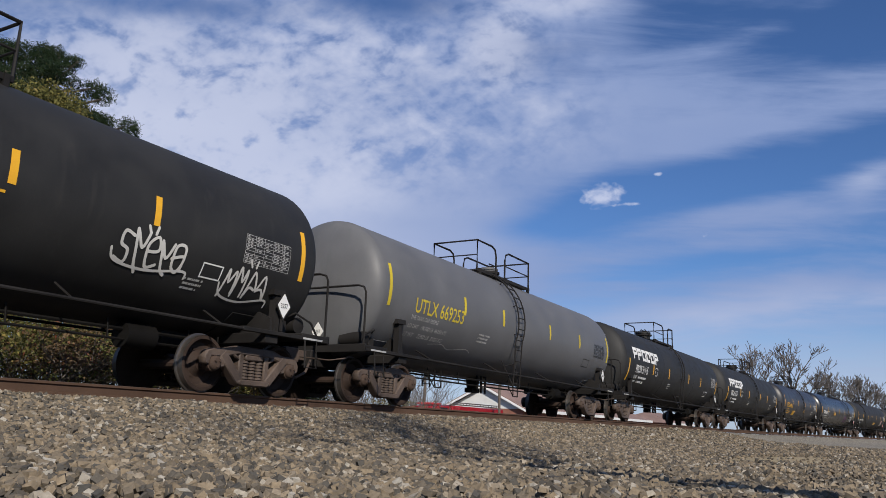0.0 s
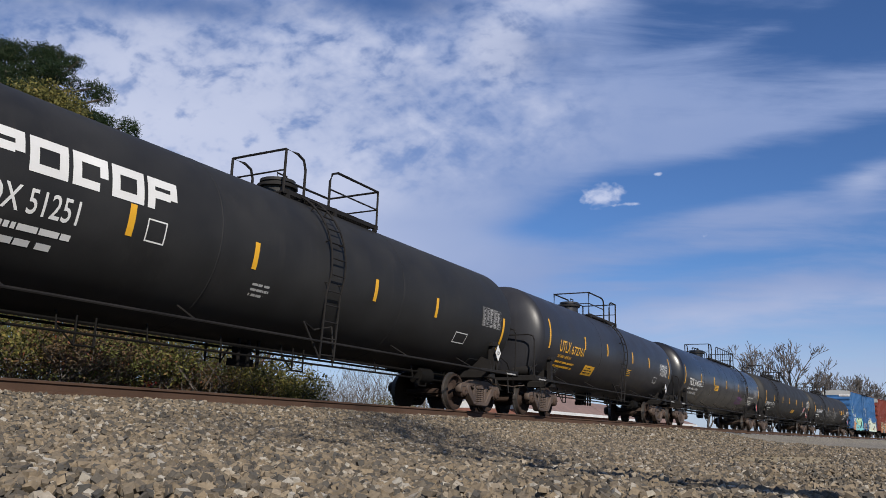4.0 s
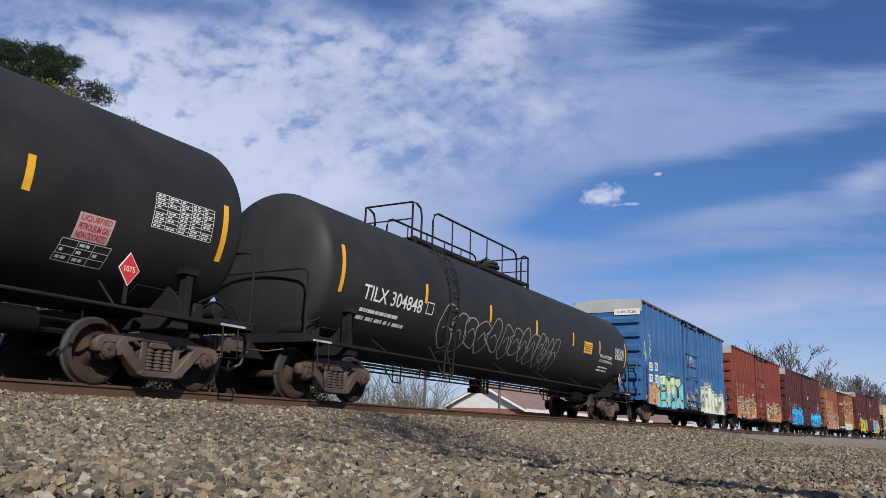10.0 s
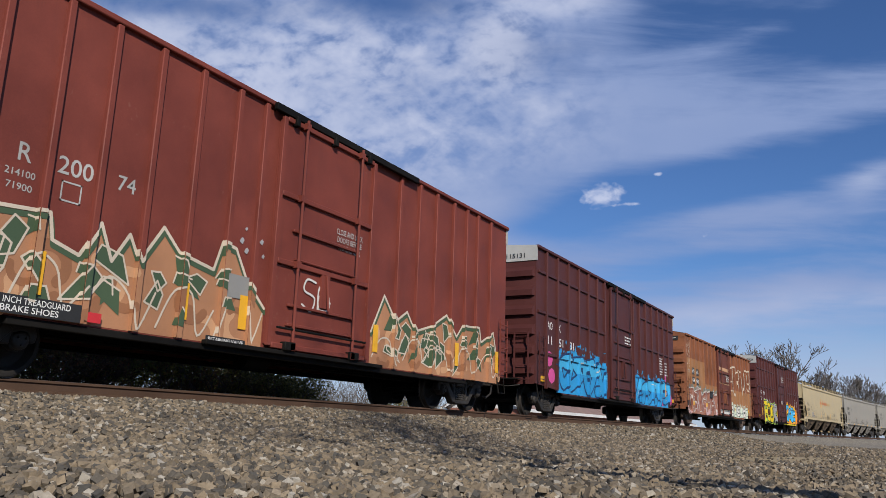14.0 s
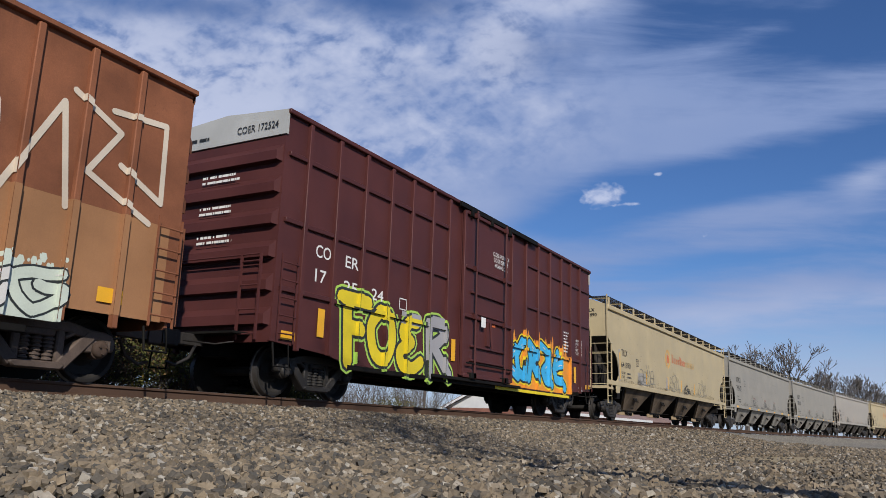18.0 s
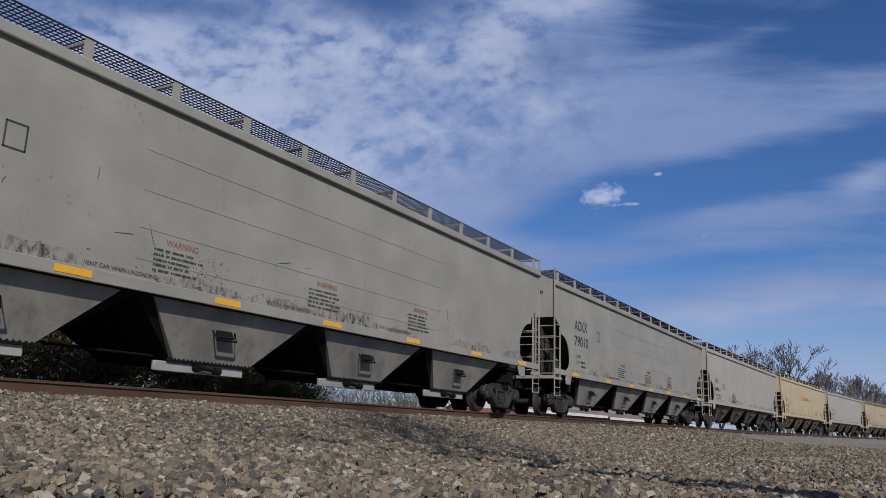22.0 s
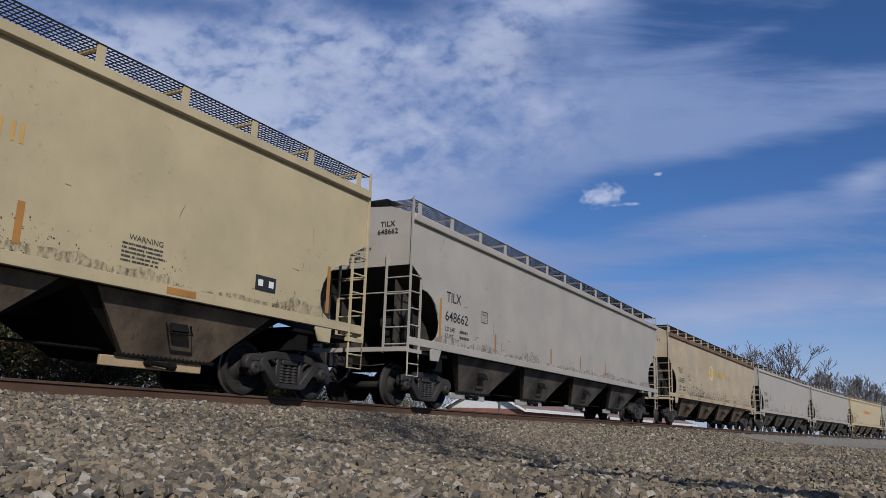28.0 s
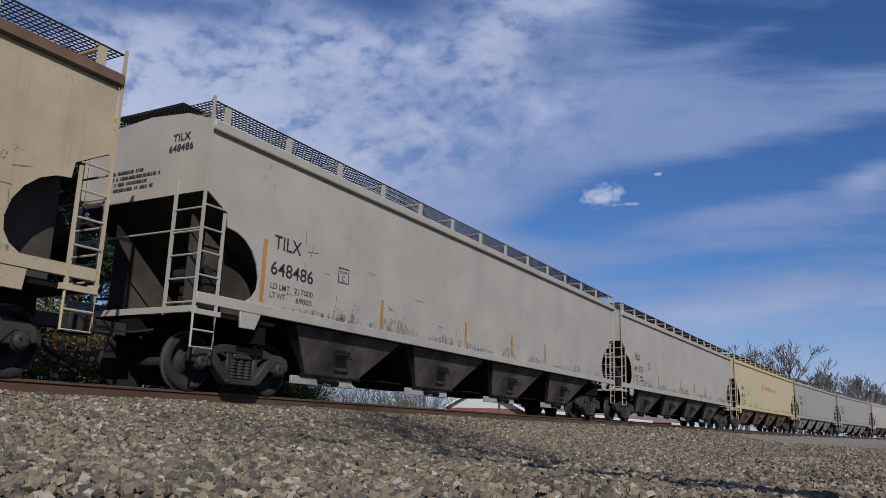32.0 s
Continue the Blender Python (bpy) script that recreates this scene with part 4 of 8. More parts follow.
def limbs(shape, p, d, length, r, depth, rng, spread=0.55, ends=None, sides=5, least=0.0):
    """Tapered trunk and boughs that fork."""
    pts, q, dd = [Vector(p)], Vector(p), Vector(d).normalized()
    n = 3
    for i in range(n):
        dd = (dd + Vector((rng.uniform(-1, 1), rng.uniform(-1, 1), rng.uniform(-0.4, 0.8))) * 0.16).normalized()
        q = q + dd * length / n
        pts.append(q.copy())
    rings, k = [], sides
    for i, c in enumerate(pts):
        t = (pts[min(i + 1, n)] - pts[max(i - 1, 0)]).normalized()
        a = t.cross((0.3, 0.2, 1)).normalized()
        b = t.cross(a)
        rr = max(least, r * (1 - 0.45 * i / n))
        rings += [c + (a * math.cos(2 * math.pi * j / k) + b * math.sin(2 * math.pi * j / k)) * rr for j in range(k)]
    shape.add(rings, [(i * k + j, i * k + (j + 1) % k, (i + 1) * k + (j + 1) % k, (i + 1) * k + j) for i in range(n) for j in range(k)])
    if depth == 0:
        if ends is not None:
            ends.append(tuple(q))
        return
    for i in range(rng.choice((2, 3, 3))):
        side = Vector((rng.uniform(-1, 1), rng.uniform(-1, 1), rng.uniform(-0.15, 0.6))).normalized()
        start = pts[rng.choice((n - 1, n))]
        limbs(shape, start, (dd * (1 - spread) + side * spread * 1.25), length * rng.uniform(0.62, 0.82), r * 0.58, depth - 1, rng, spread, ends, max(3, sides - 1), least)


def bare_tree(x, y, h, seed, depth=6, label="tall bare winter tree with a spreading grey crown", lean=0.0):
    rng = random.Random(seed)
    t = thing("bare_tree", label, "tree", "bare trees")
    s = Shape()
    z = ground_z(x, y)
    limbs(s, (0, 0, -0.2), (lean, 0, 1), h * 0.30, h * 0.026, depth, rng, 0.34, None, 5, 0.034)
    top = max(v[2] for v in s.v)
    me = bpy.data.meshes.new("trunk")
    me.from_pydata([tuple(c * h / top for c in v) for v in s.v], [], s.f)
    part("trunk", me, TWIG, t)
    t.location = (x, y, z)
    return t


def leafy_tree(x, y, h, seed, m, count, size=0.09, label="", name="deciduous_tree", rad=0.55, slim=1.0, depth=3):
    rng = random.Random(seed)
    t = thing(name, label, "tree", "trees behind the track")
    s, ends = Shape(), []
    limbs(s, (0, 0, -0.3), (0.05, 0, 1), h * 0.36, h * 0.018, depth, rng, 0.5, ends)
    me = bpy.data.meshes.new("trunk")
    me.from_pydata(s.v, [], s.f)
    part("trunk", me, BARK, t)
    leaf_cloud("crown", ends, [rad * rng.uniform(0.7, 1.3) for _ in ends], count, size, m, t, seed, slim)
    t.location = (x, y, ground_z(x, y))
    return t


def pine_tree(x, y, h, seed, label):
    """Pine with whorls of upturned boughs that carry dark needle tufts."""
    rng = random.Random(seed)
    t = thing("pine_tree", label, "tree", "trees behind the track")
    s, ends = Shape(), []
    pts = [(0.1 * math.sin(i), 0.1 * math.cos(i * 1.3), -0.3 + (h + 0.3) * i / 8) for i in range(9)]
    for i in range(8):
        s.pipe([pts[i], pts[i + 1]], 0.16 * (1 - i / 9.5), 7)
    for i in range(46):
        z = h * (0.36 + 0.63 * i / 46)
        a = i * 2.4 + rng.random()
        ln = (h - z) * 0.40 + 0.45 + rng.uniform(-0.25, 0.4)
        tip = (ln * math.cos(a), ln * math.sin(a), z + ln * 0.32)
        mid = (tip[0] * 0.5, tip[1] * 0.5, z + ln * 0.08)
        s.pipe([(0, 0, z), mid, tip], 0.035, 4)
        for f in (0.5, 0.95):
            ends.append((tip[0] * f + rng.uniform(-0.2, 0.2), tip[1] * f + rng.uniform(-0.2, 0.2), z + ln * 0.32 * f + rng.uniform(-0.05, 0.2)))
    ends.append((0, 0, h))
    me = bpy.data.meshes.new("trunk")
    me.from_pydata(s.v, [], s.f)
    part("trunk", me, BARK, t)
    leaf_cloud("crown", ends, [rng.uniform(0.24, 0.46) for _ in ends], 60000, 0.06, LEAF_PINE, t, seed, 0.3)
    t.location = (x, y, ground_z(x, y))


pine_tree(12.5, 20.2, 11.0, 3, "tall dark green pine behind the track")
pine_tree(11.9, 21.4, 11.2, 8, "tall dark green pine among mixed trees")
pine_tree(13.7, 19.6, 9.2, 12, "dark green pine with drooping boughs")
leafy_tree(9.8, 18.6, 10.6, 21, LEAF_GOLD, 46000, 0.04, "tall tree with thin yellow-green autumn leaves", rad=0.75)
leafy_tree(11.1, 18.9, 8.8, 23, LEAF_GOLD, 30000, 0.04, "leafy tree turning yellow behind the track", rad=0.6)
leafy_tree(16.8, 20.2, 9.6, 25, LEAF_BUSH, 2600, 0.06, "slender half-bare tree with sparse leaves", rad=0.5, depth=4)
leafy_tree(14.2, 20.0, 9.4, 27, LEAF_PINE, 26000, 0.05, "leafy tree in a dense thicket", rad=0.7)


def bush(x, y, w, h, seed, m, count, label):
    rng = random.Random(seed)
    b = thing("bush", label, "bush", "thicket behind the track")
    s, ends = Shape(), []
    for i in range(9):
        a = rng.uniform(0, 6.28)
        limbs(s, (0.25 * math.cos(a), 0.25 * math.sin(a), -0.1), (0.5 * math.cos(a), 0.5 * math.sin(a), 1), h * 0.42, 0.03, 2, rng, 0.55, ends, 4)
    me = bpy.data.meshes.new("stem")
    me.from_pydata(s.v, [], s.f)
    part("stem", me, TWIG, b)
    cs = ends + [(rng.uniform(-w, w), rng.uniform(-w, w) * 0.7, h * rng.uniform(0.12, 0.9)) for _ in range(10)]
    leaf_cloud("foliage", cs, [rng.uniform(0.3, 0.6) for _ in cs], count * 2, 0.045, m, b, seed)
    b.location = (x, y, ground_z(x, y))


rb = random.Random(9)
for i in range(14):
    x = 5.5 + i * 1.0
    h = 3.9 if x < 16 else 3.9 - (x - 16) * 0.5
    m = (LEAF_BUSH, LEAF_RUST, LEAF_RUST, LEAF_GOLD)[rb.randrange(4)]
    bush(x, 16.6 + rb.uniform(-0.5, 0.9), 1.3, h * rb.uniform(0.85, 1.12), 40 + i, m, 2600, "dense roadside bush with green and rusty autumn leaves")
for i in range(12):
    x = 6.5 + i * 1.35
    bush(x, 19.2 + rb.uniform(-0.5, 0.9), 1.6, 4.4 if x < 18.5 else 3.0, 70 + i, (LEAF_BUSH, LEAF_GOLD)[i % 2], 2200, "tall leafy bush in a thicket")
for i in range(4):
    bush(20.0 + i * 0.9, 17.6 + i * 0.5, 0.8, 2.3 - i * 0.3, 90 + i, (LEAF_GOLD, LEAF_BUSH)[i % 2], 1500, "low yellow-green bush at the thicket's edge")
for i, (x, y, w, h) in enumerate(((45, 30.4, 1.0, 3.4), (45.5, 29.0, 1.2, 4.2), (47, 32.0, 1.2, 3.4), (43, 31.5, 1.0, 2.8), (54, 36, 1.4, 3.0), (41, 32.0, 1.2, 2.6))):
    bush(x, y, w, h, 110 + i, (LEAF_BUSH, LEAF_GOLD)[i % 2], 1500, "green shrub before distant bare woods")


def far_thicket():
    """Line of thin bare saplings, too many to count."""
    rng = random.Random(5)
    s = Shape()
    for i in range(170):
        x = rng.uniform(40, 66)
        y = x * rng.uniform(0.56, 0.98)
        h = rng.uniform(4.0, 6.8)
        limbs(s, (x, y, -2.2), (rng.uniform(-0.12, 0.12), 0, 1), h * 0.42, 0.045, 3, rng, 0.38, None, 4)
    me = bpy.data.meshes.new("bare_thicket")
    me.from_pydata(s.v, [], s.f)
    tagged(part("bare_thicket", me, TWIG), "pale bare saplings in a distant winter wood", "woods", kind="stuff")


far_thicket()
for x, y, h, seed in ((130, 20.4, 16.6, 61), (131, 15.0, 16.4, 62), (160, 15.5, 13.5, 63), (182, 14.5, 15.0, 64), (196, 9.5, 15.4, 65), (205, 7.0, 16.4, 66), (214, 9.0, 16.0, 67), (222, 5.0, 16.0, 71), (150, 30, 11.0, 72), (170, 20, 12.0, 73), (158, 22, 12.5, 74), (230, 2.5, 15.0, 75)):
    bare_tree(x, y, h, seed)
for i in range(26):
    x = 150 + i * 11
    bare_tree(x, 26 + rb.uniform(-6, 8) - max(0, x - 200) * 0.10, rb.uniform(7, 11), 200 + i, 4, "bare tree in a distant winter wood")


# ---- houses and street behind the track ----
SIDING = paint("white_board_siding", (0.62, 0.62, 0.60), 0.6, 0.08, 0.15, (0.4, 0.4, 0.38), bump=0.05)
METAL_ROOF = paint("pale_metal_roof", (0.55, 0.56, 0.57), 0.4, 0.06, 0.1, (0.4, 0.4, 0.4), bump=0.03)
SHINGLE = paint("brown_pink_shingles", (0.26, 0.17, 0.14), 0.85, 0.2, bump=0.3, grain=12)
BRICK = paint("red_brick_wall", (0.26, 0.11, 0.075), 0.85, 0.25, bump=0.2, grain=14)
TRIM_WHITE = paint("white_trim", (0.72, 0.72, 0.70), 0.5, 0.06, bump=0.02)
PANE = paint("dark_window_glass", (0.03, 0.035, 0.04), 0.08, 0.1, bump=0.0, spec=0.8)


def house(x0, x1, y0, y1, zb, eave, ridge, wall, roof, label, windows, ridge_dir="x", gable=None):
    h = thing("house", label, "house", "houses behind the track")
    s = Shape()
    for a, b, c, d in ((x0, x1, y0, y0 + 0.2), (x0, x1, y1 - 0.2, y1), (x0, x0 + 0.2, y0 + 0.2, y1 - 0.2), (x1 - 0.2, x1, y0 + 0.2, y1 - 0.2)):
        s.box(a, b, c, d, zb, eave)
    ym, o = (y0 + y1) / 2, 0.45
    if ridge_dir == "x":
        for x in (x0, x1 - 0.2):
            part("gable", Shape().prism([(y0, eave), (y1, eave), (ym, ridge)], "x", x, x + 0.2).mesh("gable"), gable or wall, h)
        rake = Shape()
        for k in (-1, 1):
            rake.prism([(ym + k * ((y1 - y0) / 2 + 0.45), eave - 0.26), (ym + k * ((y1 - y0) / 2 + 0.45), eave - 0.06), (ym, ridge + 0.1), (ym, ridge - 0.1)], "x", x0 - 0.5, x0 - 0.46)
        part("rake_board", rake.mesh("rake_board"), TRIM_WHITE, h)
    part("wall", s.mesh("wall"), wall, h)
    r = Shape()
    hip = 0.0 if ridge_dir == "x" else (y1 - y0) / 2
    for k in (-1, 1):
        ye = ym + k * ((y1 - y0) / 2 + o)
        ze = eave - 0.1
        r.hexa([(x0 - o, ye, ze), (x1 + o, ye, ze), (x1 + o - hip, ym, ridge + 0.05), (x0 - o + hip, ym, ridge + 0.05)], [(x0 - o, ye, ze + 0.12), (x1 + o, ye, ze + 0.12), (x1 + o - hip, ym, ridge + 0.17), (x0 - o + hip, ym, ridge + 0.17)])
    if hip:
        for k, xe in ((1, x0 - o), (-1, x1 + o)):
            r.add([(xe, y0 - o, eave), (xe, y1 + o, eave), (xe + k * hip, ym, ridge + 0.16)], [(0, 1, 2)])
    part("roof", r.mesh("roof"), roof, h)
    f = Shape()
    f.box(x0 - o, x1 + o, y0 - o - 0.04, y0 - o, eave - 0.24, eave + 0.03)
    part("fascia", f.mesh("fascia"), TRIM_WHITE, h)
    for x, z, w, hh in windows:
        wf = part("window", Shape().box(x - w / 2 - 0.08, x + w / 2 + 0.08, y0 - 0.05, y0, z - hh / 2 - 0.08, z + hh / 2 + 0.08).mesh("window"), TRIM_WHITE, h)
        part("pane", Shape().box(x - w / 2, x + w / 2, y0 - 0.058, y0 - 0.051, z - hh / 2, z + hh / 2).mesh("pane"), PANE, wf)
    return h


house(63.0, 84.0, 27.9, 35.3, -2.1, 1.25, 3.15, BRICK, SHINGLE, "low brick house with a white gable and pinkish shingle roof", ((70, 0.0, 1.0, 1.2), (77, 0.0, 1.4, 1.2)), "x", SIDING)
house(89.0, 106.0, 29.0, 37.0, -2.1, 1.2, 2.8, BRICK, SHINGLE, "low brick house with a brown shingle hip roof", ((92, 0.0, 1.4, 1.1), (98, 0.0, 1.4, 1.1), (103, 0.0, 1.0, 1.1)), "hip")
house(113.0, 128.0, 28.0, 36.0, -2.1, 1.1, 2.5, BRICK, SHINGLE, "brick outbuilding with a low brown roof", ((117, 0, 1.2, 1.0),), "hip")
pole = thing("utility_pole", "grey timber utility pole with a small box", "utility pole")
part("pole", Shape().pipe([(0, 0, -0.3), (0, 0, 5.5)], 0.10, 8).mesh("pole", 40), BARK, pole)
part("meter_box", Shape().box(-0.2, 0.2, -0.3, -0.1, 4.9, 5.4).mesh("meter_box"), SHADOW_STEEL, pole)
pole.location = (50.0, 29.92, ground_z(50.0, 29.92))
pole2 = thing("utility_pole", "plain grey timber pole before a house", "utility pole")
part("pole", Shape().pipe([(0, 0, -0.3), (0, 0, 5.0)], 0.10, 8).mesh("pole", 40), BARK, pole2)
pole2.location = (54.0, 25.83, ground_z(54.0, 25.83))


def fire_truck():
    red = paint("red_gloss_paint", (0.30, 0.012, 0.018), 0.25, 0.06, bump=0.0)
    t = thing("red_truck", "long red utility truck with white band driving past", "truck")
    s = Shape().prism([(-5.2, 0.6), (-5.2, 1.7), (-4.9, 2.75), (-3.2, 2.92), (-3.1, 0.6)], "y", -1.2, 1.2)
    part("cab", s.mesh("cab", 40, 0.06), red, t)
    part("windscreen", Shape().box(-4.6, -3.6, -1.215, -1.202, 1.9, 2.7).mesh("windscreen"), PANE, t)
    part("body", Shape().box(-2.9, 5.2, -1.22, 1.22, 0.6, 2.88).mesh("body", 40, 0.05), red, t)
    part("white_band", Shape().box(-2.85, 5.15, -1.232, -1.222, 2.4, 2.52).mesh("white_band"), TRIM_WHITE, t)
    lad = Shape()
    for z in (2.98, 3.12):
        lad.pipe([(-2.2, -0.9, z), (4.8, -0.9, z)], 0.04)
    for i in range(16):
        lad.pipe([(-2.1 + i * 0.45, -0.9, 2.98), (-2.1 + i * 0.45, -0.9, 3.12)], 0.025)
    part("roof_ladder", lad.mesh("roof_ladder", 40), TREAD, t)
    part("light_bar", Shape().box(-4.4, -3.7, -0.8, 0.8, 2.89, 3.02).mesh("light_bar", 40, 0.03), SIGN_RED, t)
    for x in (-4.1, 2.2, 3.6):
        for y in (-1.1, 1.1):
            part("wheel", Shape().lathe([(y - 0.15, 0.2), (y - 0.15, 0.48), (y + 0.15, 0.48), (y + 0.15, 0.2)], 18, "y", (x, 0, 0.48)).mesh("wheel", 40), WHEEL_DARK, t)
    return t


TRUCK = fire_truck()
# shade tree behind the standpoint
leafy_tree(2.4, -4.3, 10.8, 131, LEAF_GOLD, 7500, 0.05, "roadside tree with thinning autumn leaves", rad=1.25)


# ---- rolling stock: running gear ----
WHEEL_R, HALF_BASE = 0.457, 0.915
WHEELS = []  # every wheelset, with its place on its bogie


def wheel_meshes():
    w = Shape()
    for side in (-1, 1):
        prof = [(0.62, 0.10), (0.63, 0.16), (0.655, 0.20), (0.66, 0.33), (0.672, 0.385), (0.685, 0.49), (0.715, 0.487), (0.722, 0.457), (0.82, 0.449), (0.826, 0.435), (0.824, 0.392), (0.79, 0.378),
                (0.712, 0.335), (0.700, 0.22), (0.745, 0.165), (0.80, 0.14), (0.80, 0.10)]
        w.lathe([(side * a, r) for a, r in prof], 36)
    w.pipe([(0, -1.0, 0), (0, 1.0, 0)], 0.085, 10)
    for side in (-1, 1):  # cast relief on the plate, which shows the turning
        for k in range(3):
            a = 2 * math.pi * k / 3
            w.box(math.cos(a) * 0.25 - 0.03, math.cos(a) * 0.25 + 0.03, min(side * 0.695, side * 0.716), max(side * 0.695, side * 0.716), math.sin(a) * 0.25 - 0.012, math.sin(a) * 0.25 + 0.012)
    t = [Shape().lathe([(side * 0.684, 0.4905), (side * 0.716, 0.4885), (side * 0.723, 0.4590), (side * 0.8235, 0.4512)], 36, close=False).mesh("wheel_tread", 35) for side in (-1, 1)]
    return w.mesh("wheelset", 35), t


def bogie_meshes():
    s = Shape()
    for side in (-1, 1):
        y0, y1 = sorted((side * 0.93, side * 1.09))
        s.prism([(-1.13, 0.44), (-1.15, 0.56), (-1.09, 0.66), (-0.96, 0.70), (-0.72, 0.71), (-0.44, 0.785), (0.44, 0.785), (0.72, 0.71), (0.96, 0.70), (1.09, 0.66), (1.15, 0.56), (1.13, 0.44), (1.04, 0.42), (1.00, 0.56), (0.72, 0.575),
                 (0.40, 0.64), (-0.40, 0.64), (-0.72, 0.575), (-1.00, 0.56), (-1.04, 0.42)], "y", y0, y1)
        for k in (-1, 1):
            s.bar((k * 0.76, 0.64), (k * 0.33, 0.19), 0.17, y0 - 0.01, y1 + 0.01)
            s.bar((k * 0.31, 0.18), (k * 0.31, 0.72), 0.12, y0 + 0.01, y1 - 0.01)
            s.bar((k * 0.735, 0.40), (k * 0.755, 0.64), 0.12, y0 + 0.01, y1 - 0.01)
            s.bar((k * 0.60, 0.70), (k * 0.36, 0.56), 0.06, y0 + 0.005, y1 - 0.005)
            s.box(min(k * 0.77, k * 1.06), max(k * 0.77, k * 1.06), y0 + 0.02, y1 + 0.0, 0.50, 0.63)
        s.prism([(-0.40, 0.20), (-0.32, 0.13), (0.32, 0.13), (0.40, 0.20), (0.32, 0.235), (-0.32, 0.235)], "y", y0 - 0.03, y1 + 0.03)
        s.box(-0.22, 0.22, y0, y1 + side * 0.02, 0.56, 0.655)
    s.box(-0.2, 0.2, -0.95, 0.95, 0.50, 0.70)
    s.lathe([(0.70, 0.22), (0.86, 0.2)], 14, "z")
    for k in (-1, 1):
        s.pipe([(k * 0.40, -0.75, 0.36), (k * 0.40, 0.75, 0.36)], 0.04, 6)
        for side in (-1, 1):
            s.box(k * 0.44 - 0.04, k * 0.44 + 0.04, side * 0.755 - 0.05, side * 0.755 + 0.05, 0.28, 0.60)
    frame_me = s.mesh("bogie", 40, 0.02)
    spring_me = []
    for side in (-1, 1):
        for x in (-0.17, 0.0, 0.17):
            coil = [(0.235, 0.05)]
            for i in range(6):
                z = 0.245 + i * 0.052
                coil += [(z, 0.058), (z + 0.008, 0.079), (z + 0.028, 0.079), (z + 0.038, 0.058)]
            c = Shape().lathe(coil + [(0.56, 0.05)], 10, "z", (x, side * 1.01, 0))
            spring_me.append(c.mesh("spring", 50))
    b = Shape()
    b.lathe([(-1.135, 0.03), (-1.14, 0.06), (-1.125, 0.10), (-1.10, 0.118), (-1.06, 0.12), (-1.055, 0.135), (-0.93, 0.135)], 18)
    for k in range(3):
        a = 2 * math.pi * k / 3 + 0.5
        b.lathe([(-1.16, 0.016), (-1.12, 0.02)], 6, "y", (0.06 * math.cos(a), 0, 0.06 * math.sin(a)))
    near_me = b.mesh("bearing_cap", 35)
    far = Shape().lathe([(0.93, 0.12), (1.10, 0.105), (1.12, 0.085)], 12)
    return frame_me, spring_me, near_me, far.mesh("bearing_cap", 35)


WHEEL_ME, TREAD_ME = wheel_meshes()
BOGIE_ME, SPRING_ME, CAP_ME, CAP_FAR_ME = bogie_meshes()
for me in TREAD_ME:
    me.materials.append(TREAD)


def with_mat(me, m, cache={}):
    key = (me.name, m.name)
    if key not in cache:
        cache[key] = me.copy()
        cache[key].materials.clear()
        cache[key].materials.append(m)
    return cache[key]


def add_bogie(car, x, cast, wheel, cap):
    b = part("bogie", with_mat(BOGIE_ME, cast), None, car)
    b.location = (x, 0, 0)
    for me in SPRING_ME:
        part("spring", with_mat(me, cast), None, b)
    for k in (-1, 1):
        w = part("wheelset", with_mat(WHEEL_ME, wheel), None, b)
        w.location = (k * HALF_BASE, 0, WHEEL_R)
        WHEELS.append((w, k))
        for me in (CAP_ME, CAP_FAR_ME):
            c = part("bearing_cap", with_mat(me, cap), None, b)
            c.location = (k * HALF_BASE, 0, WHEEL_R)
        for me in TREAD_ME:
            t = part("wheel_tread", me, None, b, "rim polished bright by the rail")
            t.location = (k * HALF_BASE, 0, WHEEL_R)



def coupler_mesh():
    s = Shape()
    s.box(-0.02, 0.62, -0.09, 0.09, 0.80, 1.0)
    s.box(-0.30, 0.02, -0.13, 0.13, 0.75, 1.03)
    s.box(-0.34, -0.06, -0.16, -0.02, 0.76, 1.02)
    s.pipe([(0.1, -0.14, 0.86), (0.1, -0.9, 0.78), (0.16, -1.25, 0.82)], 0.016)
    s.pipe([(0.25, -0.30, 0.80), (0.05, -0.36, 0.55), (-0.2, -0.33, 0.42), (-0.36, -0.3, 0.47)], 0.03, 7)
    return s.mesh("coupler", 40, 0.01)


COUPLER_ME = coupler_mesh()


def add_couplers(car, half, m=None):
    for k in (-1, 1):
        c = part("coupler", with_mat(COUPLER_ME, m or BOGIE_RUST), None, car)
        c.location = (k * half, 0, 0)
        c.rotation_euler = (0, 0, 0 if k < 0 else math.pi)


def ladder_mesh(x0, x1, y, z0, z1, rungs, r=0.014, w=0.03):
    s = Shape()
    for x in (x0, x1):
        s.box(x - w / 2, x + w / 2, y - 0.012, y + 0.012, z0, z1)
    for i in range(rungs):
        z = z0 + (z1 - z0) * (i + 0.5) / rungs
        s.pipe([(x0, y - 0.015, z), (x1, y - 0.015, z)], r)
    return s.mesh("ladder", 40)


# ---- tank cars ----
TRAIN = []  # every car and the place of its middle along the track at the start


